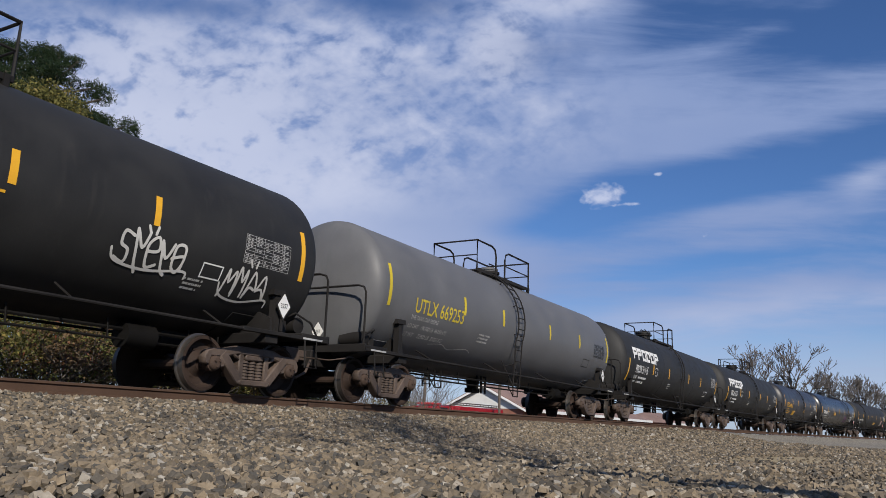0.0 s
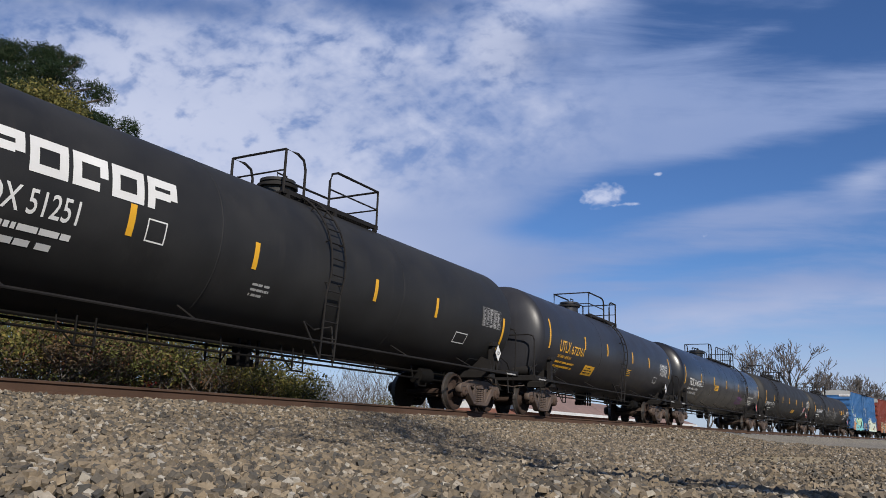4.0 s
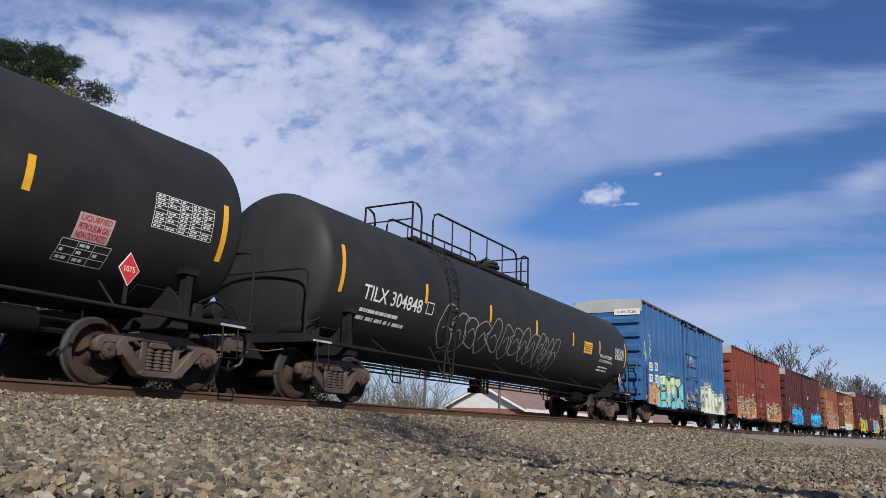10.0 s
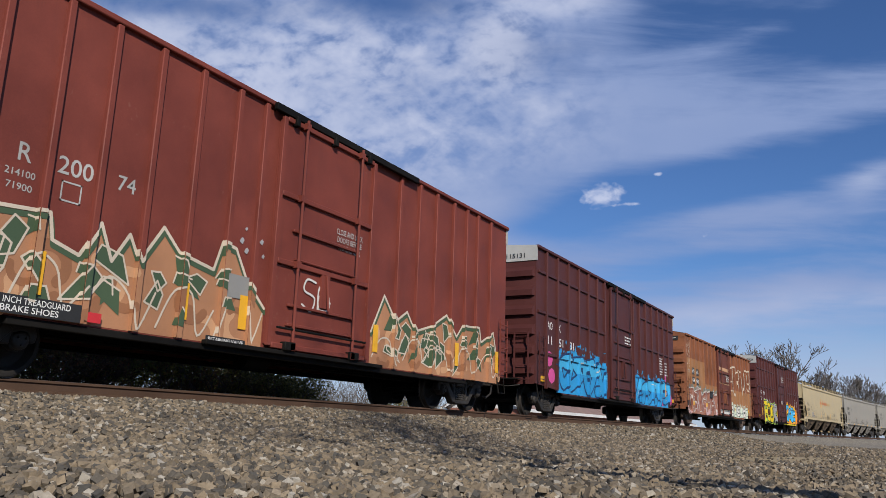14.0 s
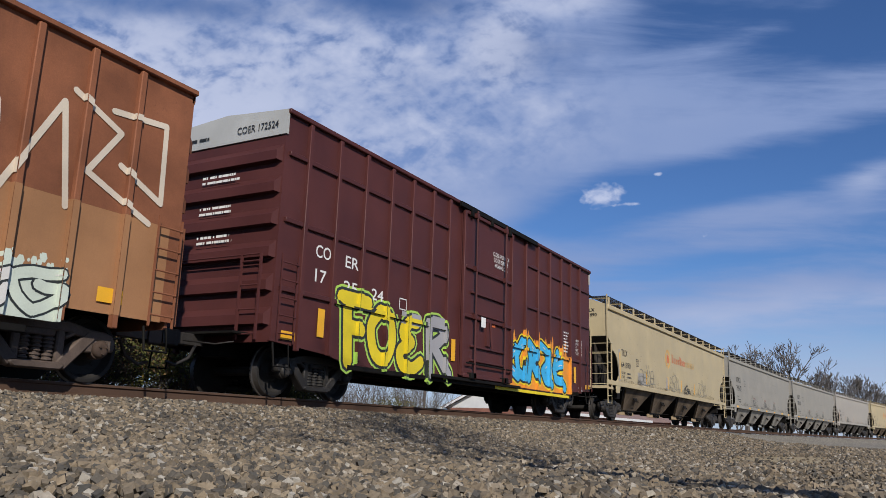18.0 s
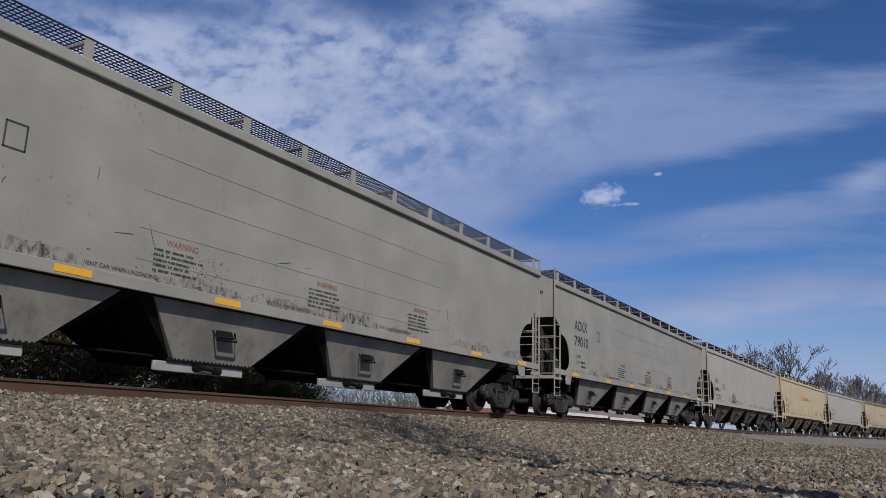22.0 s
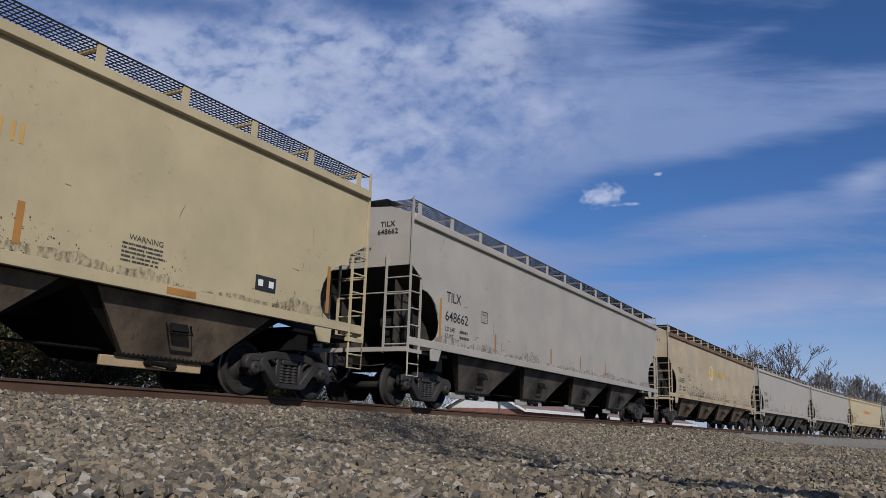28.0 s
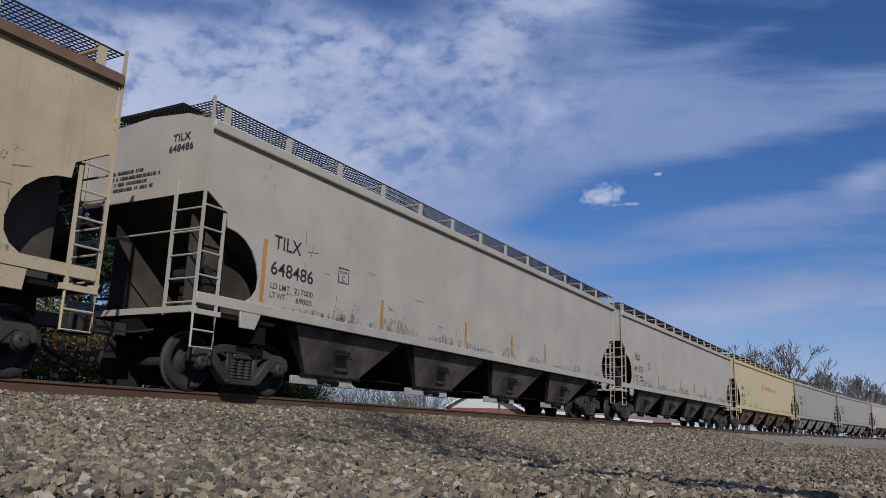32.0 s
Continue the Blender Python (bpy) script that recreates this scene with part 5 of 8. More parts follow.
def tank_car(middle, truck, r, zc, shell, label, ladder_x, deck, gap, dome_x, bands=(), cast=BOGIE_RUST, wheel=WHEEL_BROWN, cap=CAP_RUST, stripe=YELLOW, stripes=(), dome_r=0.36, rail_z=4.72, posts=0, gap2=None):
    car = thing("tank_car", label, "tank car", "freight train")
    TRAIN.append((car, middle))
    surf = round_side(r, zc)
    half, deep = truck + 0.86, 0.50
    prof = [(-half - deep * math.cos(radians(a)), max(0.02, r * math.sin(radians(a)))) for a in range(0, 90, 6)]
    prof += [(-half, r)] + [(-half + 2 * half * i / 8, r) for i in range(1, 8)] + [(half, r)]
    prof += [(half + deep * math.cos(radians(a)), max(0.02, r * math.sin(radians(a)))) for a in range(84, -1, -6)]
    part("tank_shell", Shape().lathe(prof, 72, "x", (0, 0, zc)).mesh("tank_shell", 30), shell, car)
    for x in bands:
        part("weld_seam", Shape().lathe([(x - 0.02, r), (x - 0.012, r + 0.005), (x + 0.012, r + 0.005), (x + 0.02, r)], 64, "x", (0, 0, zc), False).mesh("weld_seam", 40), shell, car)
    # deck on top with rails
    zt = zc + r
    a, b = deck
    s = Shape()
    for side in (-1, 1):
        for i in range(7):
            y = side * (0.36 + i * 0.06)
            s.box(a, b, y - 0.008, y + 0.008, zt - 0.09, zt - 0.05)
        n = int((b - a) / 0.09)
        for i in range(n):
            x = a + (b - a) * (i + 0.5) / n
            y0, y1 = sorted((side * 0.36, side * 0.72))
            s.box(x - 0.006, x + 0.006, y0, y1, zt - 0.085, zt - 0.06)
        y0, y1 = sorted((side * 0.71, side * 0.745))
        s.box(a, b, y0, y1, zt - 0.12, zt - 0.03)
        for x in (a + 0.1, (a + b) / 2, b - 0.1):
            s.box(x - 0.04, x + 0.04, y0 - 0.02, y1 + 0.02, zt - 0.32, zt - 0.03)
    part("top_deck", s.mesh("top_deck"), FRAME_GREY, car)
    for side in (-1, 1):
        y = side * 0.70
        runs = [(a, gap[0], False, True), (gap[1], b, True, False)]
        if gap2:
            runs = [(a, gap[0], False, True), (gap[1], gap2[0], True, True), (gap2[1], b, True, False)]
        for lo, hi, curve_lo, curve_hi in runs:
            rail = Shape()
            top = [(lo, y, zt - 0.1)]
            top += [(lo, y, rail_z - 0.25), (lo + 0.07, y, rail_z - 0.07), (lo + 0.25, y, rail_z)] if curve_lo else [(lo, y, rail_z)]
            top += [(hi - 0.25, y, rail_z), (hi - 0.07, y, rail_z - 0.07), (hi, y, rail_z - 0.25)] if curve_hi else [(hi, y, rail_z)]
            top += [(hi, y, zt - 0.1)]
            rail.pipe(top, 0.029)
            long = hi - lo
            if long > 1.5:
                rail.pipe([(lo, y, rail_z - 0.42), (hi, y, rail_z - 0.42)], 0.018) if not posts else None
            for i in range(1, posts + 1 if long > 2 else 1):
                x = lo + long * i / (posts + 1)
                rail.pipe([(x, y, zt - 0.1), (x, y, rail_z)], 0.02)
            part("handrail", rail.mesh("handrail", 40), FRAME_GREY, car)
    for x in (a, b):
        rail = Shape()
        rail.pipe([(x, -0.7, rail_z), (x, 0.7, rail_z)], 0.024)
        rail.pipe([(x, -0.7, rail_z - 0.42), (x, 0.7, rail_z - 0.42)], 0.018)
        part("end_handrail", rail.mesh("end_handrail", 40), FRAME_GREY, car)
    d = Shape().lathe([(zt - 0.2, dome_r * 0.92), (zt + 0.31, dome_r * 0.92), (zt + 0.31, dome_r), (zt + 0.37, dome_r), (zt + 0.38, dome_r * 0.9), (zt + 0.41, dome_r * 0.2)], 24, "z", (dome_x, 0, 0))
    dome = part("manway_dome", d.mesh("manway_dome", 40), shell, car)
    ring = Shape().lathe([(zt + 0.2, dome_r * 0.9), (zt + 0.2, dome_r + 0.05), (zt + 0.26, dome_r + 0.05), (zt + 0.26, dome_r * 0.9)], 24, "z", (dome_x, 0, 0))
    part("lid_clamp_ring", ring.mesh("lid_clamp_ring", 40), FRAME_GREY, dome)
    grip = Shape().pipe([(dome_x - 0.14, -0.1, zt + 0.38), (dome_x - 0.14, -0.1, zt + 0.50), (dome_x + 0.14, -0.1, zt + 0.50), (dome_x + 0.14, -0.1, zt + 0.38)], 0.02)
    part("lid_handle", grip.mesh("lid_handle", 40), FRAME_GREY, dome)
    # side ladder following the shell
    for side in (-1, 1):
        lad = Shape()
        def pt(ang, x, off=0.11):
            return (x, side * (r + off) * math.cos(radians(ang)), zc + (r + off) * math.sin(radians(ang)))
        foot = (side * (r + 0.11) * 0.90, 0.70)
        for x in (ladder_x - 0.21, ladder_x + 0.21):
            lad.pipe([(x, *foot)] + [pt(an, x) for an in range(-19, 74, 7)], 0.021)
            for an in (-12, 18, 48):
                lad.pipe([pt(an, x), pt(an, x, -0.02)], 0.014)
        low = pt(-19, 0)
        for i in range(4):
            f = (i + 0.3) / 4
            y, z = foot[0] + (low[1] - foot[0]) * f, foot[1] + (low[2] - foot[1]) * f
            lad.pipe([(ladder_x - 0.21, y, z), (ladder_x + 0.21, y, z)], 0.015)
        for an in range(-17, 74, 11):
            lad.pipe([pt(an, ladder_x - 0.21), pt(an, ladder_x + 0.21)], 0.015)
        for k in (-1, 1):
            lad.pipe([(ladder_x + k * 0.21, foot[0], 0.72), (ladder_x + k * 0.42, side * 1.2, 1.38)], 0.018)
            lad.pipe([(ladder_x + k * 0.42, side * 1.2, 1.38), (ladder_x, side * 1.1, 1.28)], 0.018)
        part("side_ladder", lad.mesh("side_ladder", 40), FRAME_GREY, car)
        # long grab rail with struts
        part("side_rail", Shape().pipe([(-truck + 0.3, side * 1.45, 1.03), (truck - 0.3, side * 1.45, 1.03)], 0.026, 8).mesh("side_rail", 40), FRAME_GREY, car)
        n = max(3, int(truck * 2 / 2.6))
        for i in range(n):
            x = -truck + 1.2 + (truck * 2 - 2.4) * i / (n - 1)
            if abs(x - ladder_x) > 0.6:
                z = zc - r * 0.78
                part("rail_strut", Shape().pipe([(x + 0.05, side * r * 0.64, z), (x, side * 1.45, 1.03)], 0.018).mesh("rail_strut", 40), FRAME_GREY, car)
    # stub sills, end decks and saddles
    for k in (-1, 1):
        s = Shape()
        def bx(x0, x1, y0, y1, z0, z1):
            s.box(min(k * x0, k * x1), max(k * x0, k * x1), y0, y1, z0, z1)
        bx(truck - 1.3, truck + 1.62, -0.22, 0.22, 0.70, 1.02)
        bx(truck - 0.16, truck + 0.16, -1.42, 1.42, 0.86, 1.04)
        part("stub_sill", s.mesh("stub_sill", 40, 0.012), FRAME_GREY, car)
        s = Shape()
        bx(truck + 0.72, truck + 1.5, -1.48, 1.48, 1.06, 1.12)
        bx(truck + 1.47, truck + 1.51, -1.48, 1.48, 0.98, 1.14)
        for side in (-1, 1):
            y0, y1 = sorted((side * 1.38, side * 1.48))
            bx(truck - 0.75, truck + 1.5, y0, y1, 1.0, 1.07)
        part("end_deck", s.mesh("end_deck", 40, 0.008), FRAME_GREY, car)
        for side in (-1, 1):
            s = Shape()
            ya, yb = side * 1.40, side * 1.26
            y0, y1 = sorted((ya, yb))
            bx(truck + 0.05, truck + 0.17, y0, y1, 1.05, 1.72)
            bx(truck - 0.04, truck + 0.26, y0 - 0.03, y1 + 0.03, 1.70, 1.80)
            s.prism([(side * 0.4, 1.02), (side * 1.40, 1.02), (side * 1.36, 1.30), (side * 0.98, zc - r * 0.66), (side * 0.4, zc - r * 0.9)], "x", k * (truck - 0.03), k * (truck + 0.03))
            part("tank_saddle", s.mesh("tank_saddle", 40), FRAME_GREY, car)
            st = Shape()
            st.pipe([(k * (truck + 1.15), side * 1.46, 1.05), (k * (truck + 1.15), side * 1.5, 0.52), (k * (truck + 0.82), side * 1.5, 0.52), (k * (truck + 0.82), side * 1.46, 1.05)], 0.018)
            part("step_stirrup", st.mesh("step_stirrup", 40), FRAME_GREY, car)
        gr = Shape()
        gx = k * (truck + 1.46)
        gr.pipe([(gx, -1.40, 1.1), (gx, -1.40, 2.18), (gx, -1.34, 2.30), (gx, -1.2, 2.34), (gx, 1.2, 2.34), (gx, 1.34, 2.30), (gx, 1.40, 2.18), (gx, 1.40, 1.1)], 0.024)
        part("end_handrail", gr.mesh("end_handrail", 40), FRAME_GREY, car)
        # fittings on the end decks
        s = Shape()
        x = k * (truck + 1.02)
        s.lathe([(-1.15, 0.05), (-1.12, 0.15), (-0.55, 0.15), (-0.52, 0.05)], 14, "y", (x, 0, 1.30))
        part("end_reservoir", s.mesh("end_reservoir", 40), FRAME_GREY, car)
        s = Shape().box(x - k * 0.34 - 0.1, x - k * 0.34 + 0.1, -1.05, -0.8, 1.12, 1.36).mesh("brake_valve", 40, 0.02)
        part("brake_valve", s, FRAME_GREY, car)
        part("air_pipe", Shape().pipe([(x - k * 0.34, -0.9, 1.34), (x - k * 0.2, -1.2, 1.5), (x + k * 0.2, -1.25, 1.36), (x + k * 0.44, -1.3, 1.0)], 0.02).mesh("air_pipe", 40), FRAME_GREY, car)
        part("shell_pad", Shape().prism([p for p in arc_pts(0, zc, r + 0.012, 228, 312, 24)] + [p for p in arc_pts(0, zc, r - 0.03, 312, 228, 24)], "x", k * truck - 0.55, k * truck + 0.55).mesh("shell_pad", 40), shell, car)
        part("sill_lettering", Shape().box(min(k * (truck + 0.75), k * (truck + 1.3)), max(k * (truck + 0.75), k * (truck + 1.3)), -1.484, -1.4805, 1.015, 1.05).mesh("sill_lettering"), WHITE_OLD, car)
    s = Shape()
    s.lathe([(truck - 2.3, 0.05), (truck - 2.28, 0.2), (truck - 1.72, 0.2), (truck - 1.70, 0.05)], 14, "x", (0, -0.45, 0.78))
    part("air_reservoir", s.mesh("air_reservoir", 40), SHADOW_STEEL, car)
    s = Shape()
    s.pipe([(-truck + 0.8, -0.55, 0.70), (truck - 0.8, -0.55, 0.70)], 0.022)
    s.pipe([(-truck + 0.8, -0.5, 0.86), (truck - 0.8, -0.5, 0.86)], 0.03)
    n = int(truck * 2 / 1.5)
    for i in range(n):
        x = -truck + 1.0 + (truck * 2 - 2.0) * i / (n - 1)
        s.pipe([(x, -0.55, 0.70), (x, -0.5, zc - r + 0.04)], 0.016)
        if i % 3 == 1:
            s.pipe([(x + 0.3, -0.55, 0.52), (x + 0.3, -0.55, 0.95)], 0.018)
            s.pipe([(x + 0.62, -0.55, 0.52), (x + 0.62, -0.55, 0.95)], 0.018)
            s.pipe([(x + 0.3, -0.55, 0.53), (x + 0.62, -0.55, 0.53)], 0.018)
            s.pipe([(x + 0.3, -0.55, 0.53), (x, -0.55, 0.78)], 0.014)
    part("brake_rigging", s.mesh("brake_rigging", 40), SHADOW_STEEL, car)
    s = Shape()
    s.lathe([(0.62, 0.16), (0.95, 0.2)], 14, "z", (-0.5, 0, 0))
    s.box(-0.75, -0.3, -0.12, 0.12, 0.55, 0.68)
    for i in range(3):
        s.pipe([(-1.0 + i * 0.25, -0.4, 0.52), (-1.0 + i * 0.25, -0.4, 1.0)], 0.035)
    part("bottom_outlet", s.mesh("bottom_outlet", 40), SHADOW_STEEL, car)
    for k in (-1, 1):
        add_bogie(car, k * truck, cast, wheel, cap)
    add_couplers(car, truck + 1.98, cast)
    for x, z0, z1 in stripes:
        coat("reflector_stripe", rects(x - 0.055, x + 0.055, z0, z1), surf, stripe, car, 0.006)
    return car, surf


def placard(car, x, y, z, text, back, ink, size=0.16):
    s = Shape().prism([(x, z - size * 1.35), (x + size, z), (x, z + size * 1.35), (x - size, z)], "y", y, y + 0.012)
    p = part("placard", s.mesh("placard"), back, car, "diamond hazard placard")
    k = size + (0.014 if back is SIGN_RED else 0.035)
    rim = Shape().prism([(x, z - k * 1.35), (x + k, z), (x, z + k * 1.35), (x - k, z)], "y", y + 0.004, y + 0.018)
    part("holder", rim.mesh("holder"), WHITE if back is SIGN_RED else FRAME_GREY, p)
    word(text, x - size * 0.55, x + size * 0.55, z - size * 0.25, z + size * 0.25, flat_side(y), ink, p)
    m = Shape().box(x - 0.025, x + 0.025, y + 0.02, y + 0.05, 1.08, z)
    part("placard_post", m.mesh("placard_post"), FRAME_GREY, car)


def placard_end(car, x, y, z, text, back, ink, size=0.15):
    """Placard on a short post that faces along the track."""
    s = Shape().prism([(y, z - size * 1.35), (y + size, z), (y, z + size * 1.35), (y - size, z)], "x", x, x + 0.012)
    p = part("placard", s.mesh("placard"), back, car, "diamond hazard placard")
    word(text, -y - size * 0.55, -y + size * 0.55, z - size * 0.25, z + size * 0.25, end_side(x), ink, p)
    part("placard_post", Shape().box(x + 0.02, x + 0.05, y - 0.025, y + 0.025, 1.08, z).mesh("placard_post"), FRAME_GREY, car)


def data_table(car, surf, x0, x1, z0, z1, ink=WHITE_OLD, rows=9, cols=5):
    """Stencilled inspection table: outline, rules and blocks of small writing."""
    rng = random.Random(int(x0 * 100))
    lines = []
    t = 0.004
    for i in range(rows + 1):
        z = z0 + (z1 - z0) * i / rows
        lines += rects(x0, x1, z - t, z + t)
    for i in range(cols + 1):
        x = x0 + (x1 - x0) * i / cols
        lines += rects(x - t, x + t, z0, z1)
    dz, dx = (z1 - z0) / rows, (x1 - x0) / cols
    for i in range(rows):
        for j in range(cols):
            if rng.random() < 0.85:
                z, x = z0 + dz * (i + 0.3), x0 + dx * (j + 0.12)
                for q in range(rng.choice((1, 2, 2))):
                    w = dx * rng.uniform(0.2, 0.32)
                    lines.append([(x, z), (x + w, z), (x + w, z + dz * 0.42), (x, z + dz * 0.42)])
                    x += w + dx * 0.07
    return coat("data_table", lines, surf, ink, car, 0.006, 0.00001)


def frame_mark(car, surf, x0, x1, z0, z1, ink=WHITE):
    t = 0.022
    polys = rects(x0, x1, z0, z0 + t) + rects(x0, x1, z1 - t, z1) + rects(x0, x0 + t, z0, z1) + rects(x1 - t, x1, z0, z1)
    return coat("frame_mark", polys, surf, ink, car, 0.006)


def small_print(car, surf, x0, x1, z0, z1, rows, ink, seed=1):
    return coat("small_print", lines_of_text(x0, x1, z0, z1, rows, random.Random(seed)), surf, ink, car, 0.006)


# ---- box cars ----
def box_car(middle, half, truck, paint_m, label, eave, sill, grid=False, door_m=None, roof_m=None, old=False, post_x=(), door=(-1.47, 1.5), cast=BOGIE_DARK):
    car = thing("boxcar", label, "boxcar", "freight train")
    TRAIN.append((car, middle))
    W = 1.46
    side = {}
    for k in (-1, 1):
        y0, y1 = sorted((k * W, k * (W - 0.06)))
        s = Shape()
        if old:  # fish-belly side sill
            prof = [(-half, 0.92), (-half + 1.9, 0.92), (-half + 2.7, sill), (half - 2.7, sill), (half - 1.9, 0.92), (half, 0.92), (half, eave - 0.05), (-half, eave - 0.05)]
        else:
            prof = [(-half, sill + 0.22), (-half + 1.6, sill + 0.12), (-half + 2.2, sill), (half - 2.2, sill), (half - 1.6, sill + 0.12), (half, sill + 0.22), (half, eave - 0.05), (-half, eave - 0.05)]
        s.prism(prof, "y", y0, y1)
        side[k] = part("side_wall", s.mesh("side_wall"), paint_m, car)
        y0, y1 = sorted((k * (W - 0.02), k * (W + 0.075)))
        post = Shape().box(-0.05, 0.05, y0, y1, sill + 0.10, eave - 0.10).mesh("side_post", 40, 0.012)
        for x in post_x:
            p = part("side_post", post, paint_m, side[k])
            p.location = (x, 0, 0)
        if grid:
            beam = {}
            xs = sorted(list(post_x) + [-half + 0.05, half - 0.05])
            for zz in (4.27, 3.05, 1.82):
                for a, b in zip(xs, xs[1:]):
                    if b - a > 2.0 or (a > door[0] - 0.2 and b < door[1] + 0.2):
                        continue
                    key = round(b - a, 2)
                    if (key, k) not in beam:
                        beam[(key, k)] = Shape().box(-(b - a) / 2 + 0.06, (b - a) / 2 - 0.06, *sorted((k * (W - 0.02), k * (W + 0.055))), -0.045, 0.045).mesh("side_beam", 40, 0.01)
                    p = part("side_beam", beam[(key, k)], paint_m, side[k])
                    p.location = ((a + b) / 2, 0, zz)
        cap = Shape()
        cap.box(-half - 0.01, half + 0.01, *sorted((k * (W - 0.04), k * (W + 0.085))), eave - 0.09, eave)
        part("roof_rail", cap.mesh("roof_rail", 40, 0.015), roof_m or paint_m, car)
        sb = Shape()
        sb.box(-half + 2.2, half - 2.2, *sorted((k * (W - 0.1), k * (W + 0.02))), sill - 0.1, sill - 0.005)
        part("side_sill", sb.mesh("side_sill", 40, 0.01), SHADOW_STEEL, car)
        # plug door with lock rods
        a, b = door
        d = part("plug_door", Shape().box(a + 0.06, b - 0.06, *sorted((k * (W - 0.01), k * (W + 0.07))), sill + 0.12, eave - 0.22).mesh("plug_door", 40, 0.015), door_m or paint_m, car)
        s = Shape()
        zs = [sill + 0.12, sill + 0.12 + (eave - sill - 0.34) * 0.36, sill + 0.12 + (eave - sill - 0.34) * 0.66, eave - 0.22]
        yy = sorted((k * (W + 0.06), k * (W + 0.135)))
        for z in zs:
            part("door_rail", Shape().box(a + 0.14, b - 0.14, *yy, z - 0.045, z + 0.045).mesh("door_rail", 40, 0.01), door_m or paint_m, d)
        for z in ((zs[0] + zs[1]) / 2, (zs[0] * 2 + zs[1]) / 3 - 0.1, (zs[1] + zs[2]) / 2):
            part("door_slat", Shape().box(a + 0.5, b - 0.5, yy[0], yy[1] - 0.02 if k > 0 else yy[1], z - 0.025, z + 0.025).mesh("door_slat", 40, 0.008), door_m or paint_m, d)
        for x in (a + 0.08, b - 0.08):
            part("door_stile", Shape().box(x - 0.05, x + 0.05, *yy, sill + 0.1, eave - 0.2).mesh("door_stile", 40, 0.01), door_m or paint_m, d)
        for x in (a + 0.62, b - 0.62):
            s = Shape()
            yr = k * (W + 0.175)
            s.pipe([(x, yr, sill + 0.2), (x, yr, eave - 0.1)], 0.028, 8)
            for z in zs:
                s.box(x - 0.06, x + 0.06, *sorted((k * (W + 0.05), k * (W + 0.20))), z - 0.06, z + 0.06)
            part("lock_rod", s.mesh("lock_rod", 40), door_m or paint_m, d)
        s = Shape()
        zm = zs[1] - 0.15
        s.box((a + b) / 2 - 0.12, (a + b) / 2 + 0.12, *sorted((k * (W + 0.06), k * (W + 0.13))), zm - 0.5, zm + 0.15)
        s.pipe([((a + b) / 2, k * (W + 0.15), zm + 0.1), ((a + b) / 2 + 0.04, k * (W + 0.19), zm - 0.55)], 0.025)
        s.pipe([(a + 0.6, k * (W + 0.11), zm + 0.25), (b - 0.6, k * (W + 0.11), zm + 0.25)], 0.02)
        part("door_handle", s.mesh("door_handle", 40), paint_m, d)
        for name, s in (("door_track", Shape().box(a - 1.3, b + 0.5, *sorted((k * (W + 0.02), k * (W + 0.14))), sill - 0.02, sill + 0.05)),
                        ("door_guide", Shape().box(a - 0.2, b + 1.6, *sorted((k * (W + 0.07), k * (W + 0.15))), eave - 0.16, eave - 0.03))):
            part(name, s.mesh(name, 40, 0.008), SHADOW_STEEL, car)
        for i in range(3):
            x = a + 0.35 + (b - a - 0.7) * i / 2
            part("door_hanger", Shape().box(x - 0.05, x + 0.05, *sorted((k * (W + 0.07), k * (W + 0.19))), eave - 0.30, eave - 0.12).mesh("door_hanger", 40, 0.01), SHADOW_STEEL, d)
        for i in range(2):
            x = a + 0.55 + (b - a - 1.1) * i
            part("door_roller", Shape().box(x - 0.14, x + 0.14, *sorted((k * (W + 0.06), k * (W + 0.2))), sill + 0.05, sill + 0.2).mesh("door_roller", 40, 0.015), SHADOW_STEEL, d)
        part("operating_bar", Shape().pipe([(a + 0.2, k * (W + 0.17), sill + 0.42), (b - 0.2, k * (W + 0.17), sill + 0.42)], 0.022).mesh("operating_bar", 40), SHADOW_STEEL, d)
        # corner ladders and stirrups
        for e in (-1, 1):
            x = e * (half - 0.27)
            part("corner_ladder", ladder_mesh(x - 0.21, x + 0.21, k * (W + 0.10), sill + 0.2, 2.42, 5), paint_m, car)
            s = Shape()
            s.pipe([(x - 0.2, k * W, sill + 0.2), (x - 0.2, k * (W + 0.06), 0.48), (x + 0.2, k * (W + 0.06), 0.48), (x + 0.2, k * W, sill + 0.2)], 0.02)
            part("step_stirrup", s.mesh("step_stirrup", 40), SHADOW_STEEL, car)
    # ribbed ends
    for e in (-1, 1):
        s = Shape()
        s.box(min(e * half, e * (half - 0.06)), max(e * half, e * (half - 0.06)), -W + 0.06, W - 0.06, sill + 0.2, eave - (0.5 if not old else 0.12))
        wall = part("end_wall", s.mesh("end_wall"), paint_m, car)
        n = 6
        rib = Shape()
        x0, x1 = e * (half - 0.02), e * (half + 0.12)
        rib.hexa([(x0, -W + 0.03, -0.19), (x0, W - 0.03, -0.19), (x0, W - 0.03, 0.15), (x0, -W + 0.03, 0.15)], [(x1, -W + 0.08, -0.17), (x1, W - 0.08, -0.17), (x1, W - 0.08, 0.0), (x1, -W + 0.08, 0.0)])
        me = rib.mesh("end_rib", 40)
        for i in range(n):
            p = part("end_rib", me, paint_m, wall)
            p.location = (0, 0, 1.35 + (eave - 0.8 - 1.35) * i / (n - 1))
        s = Shape()
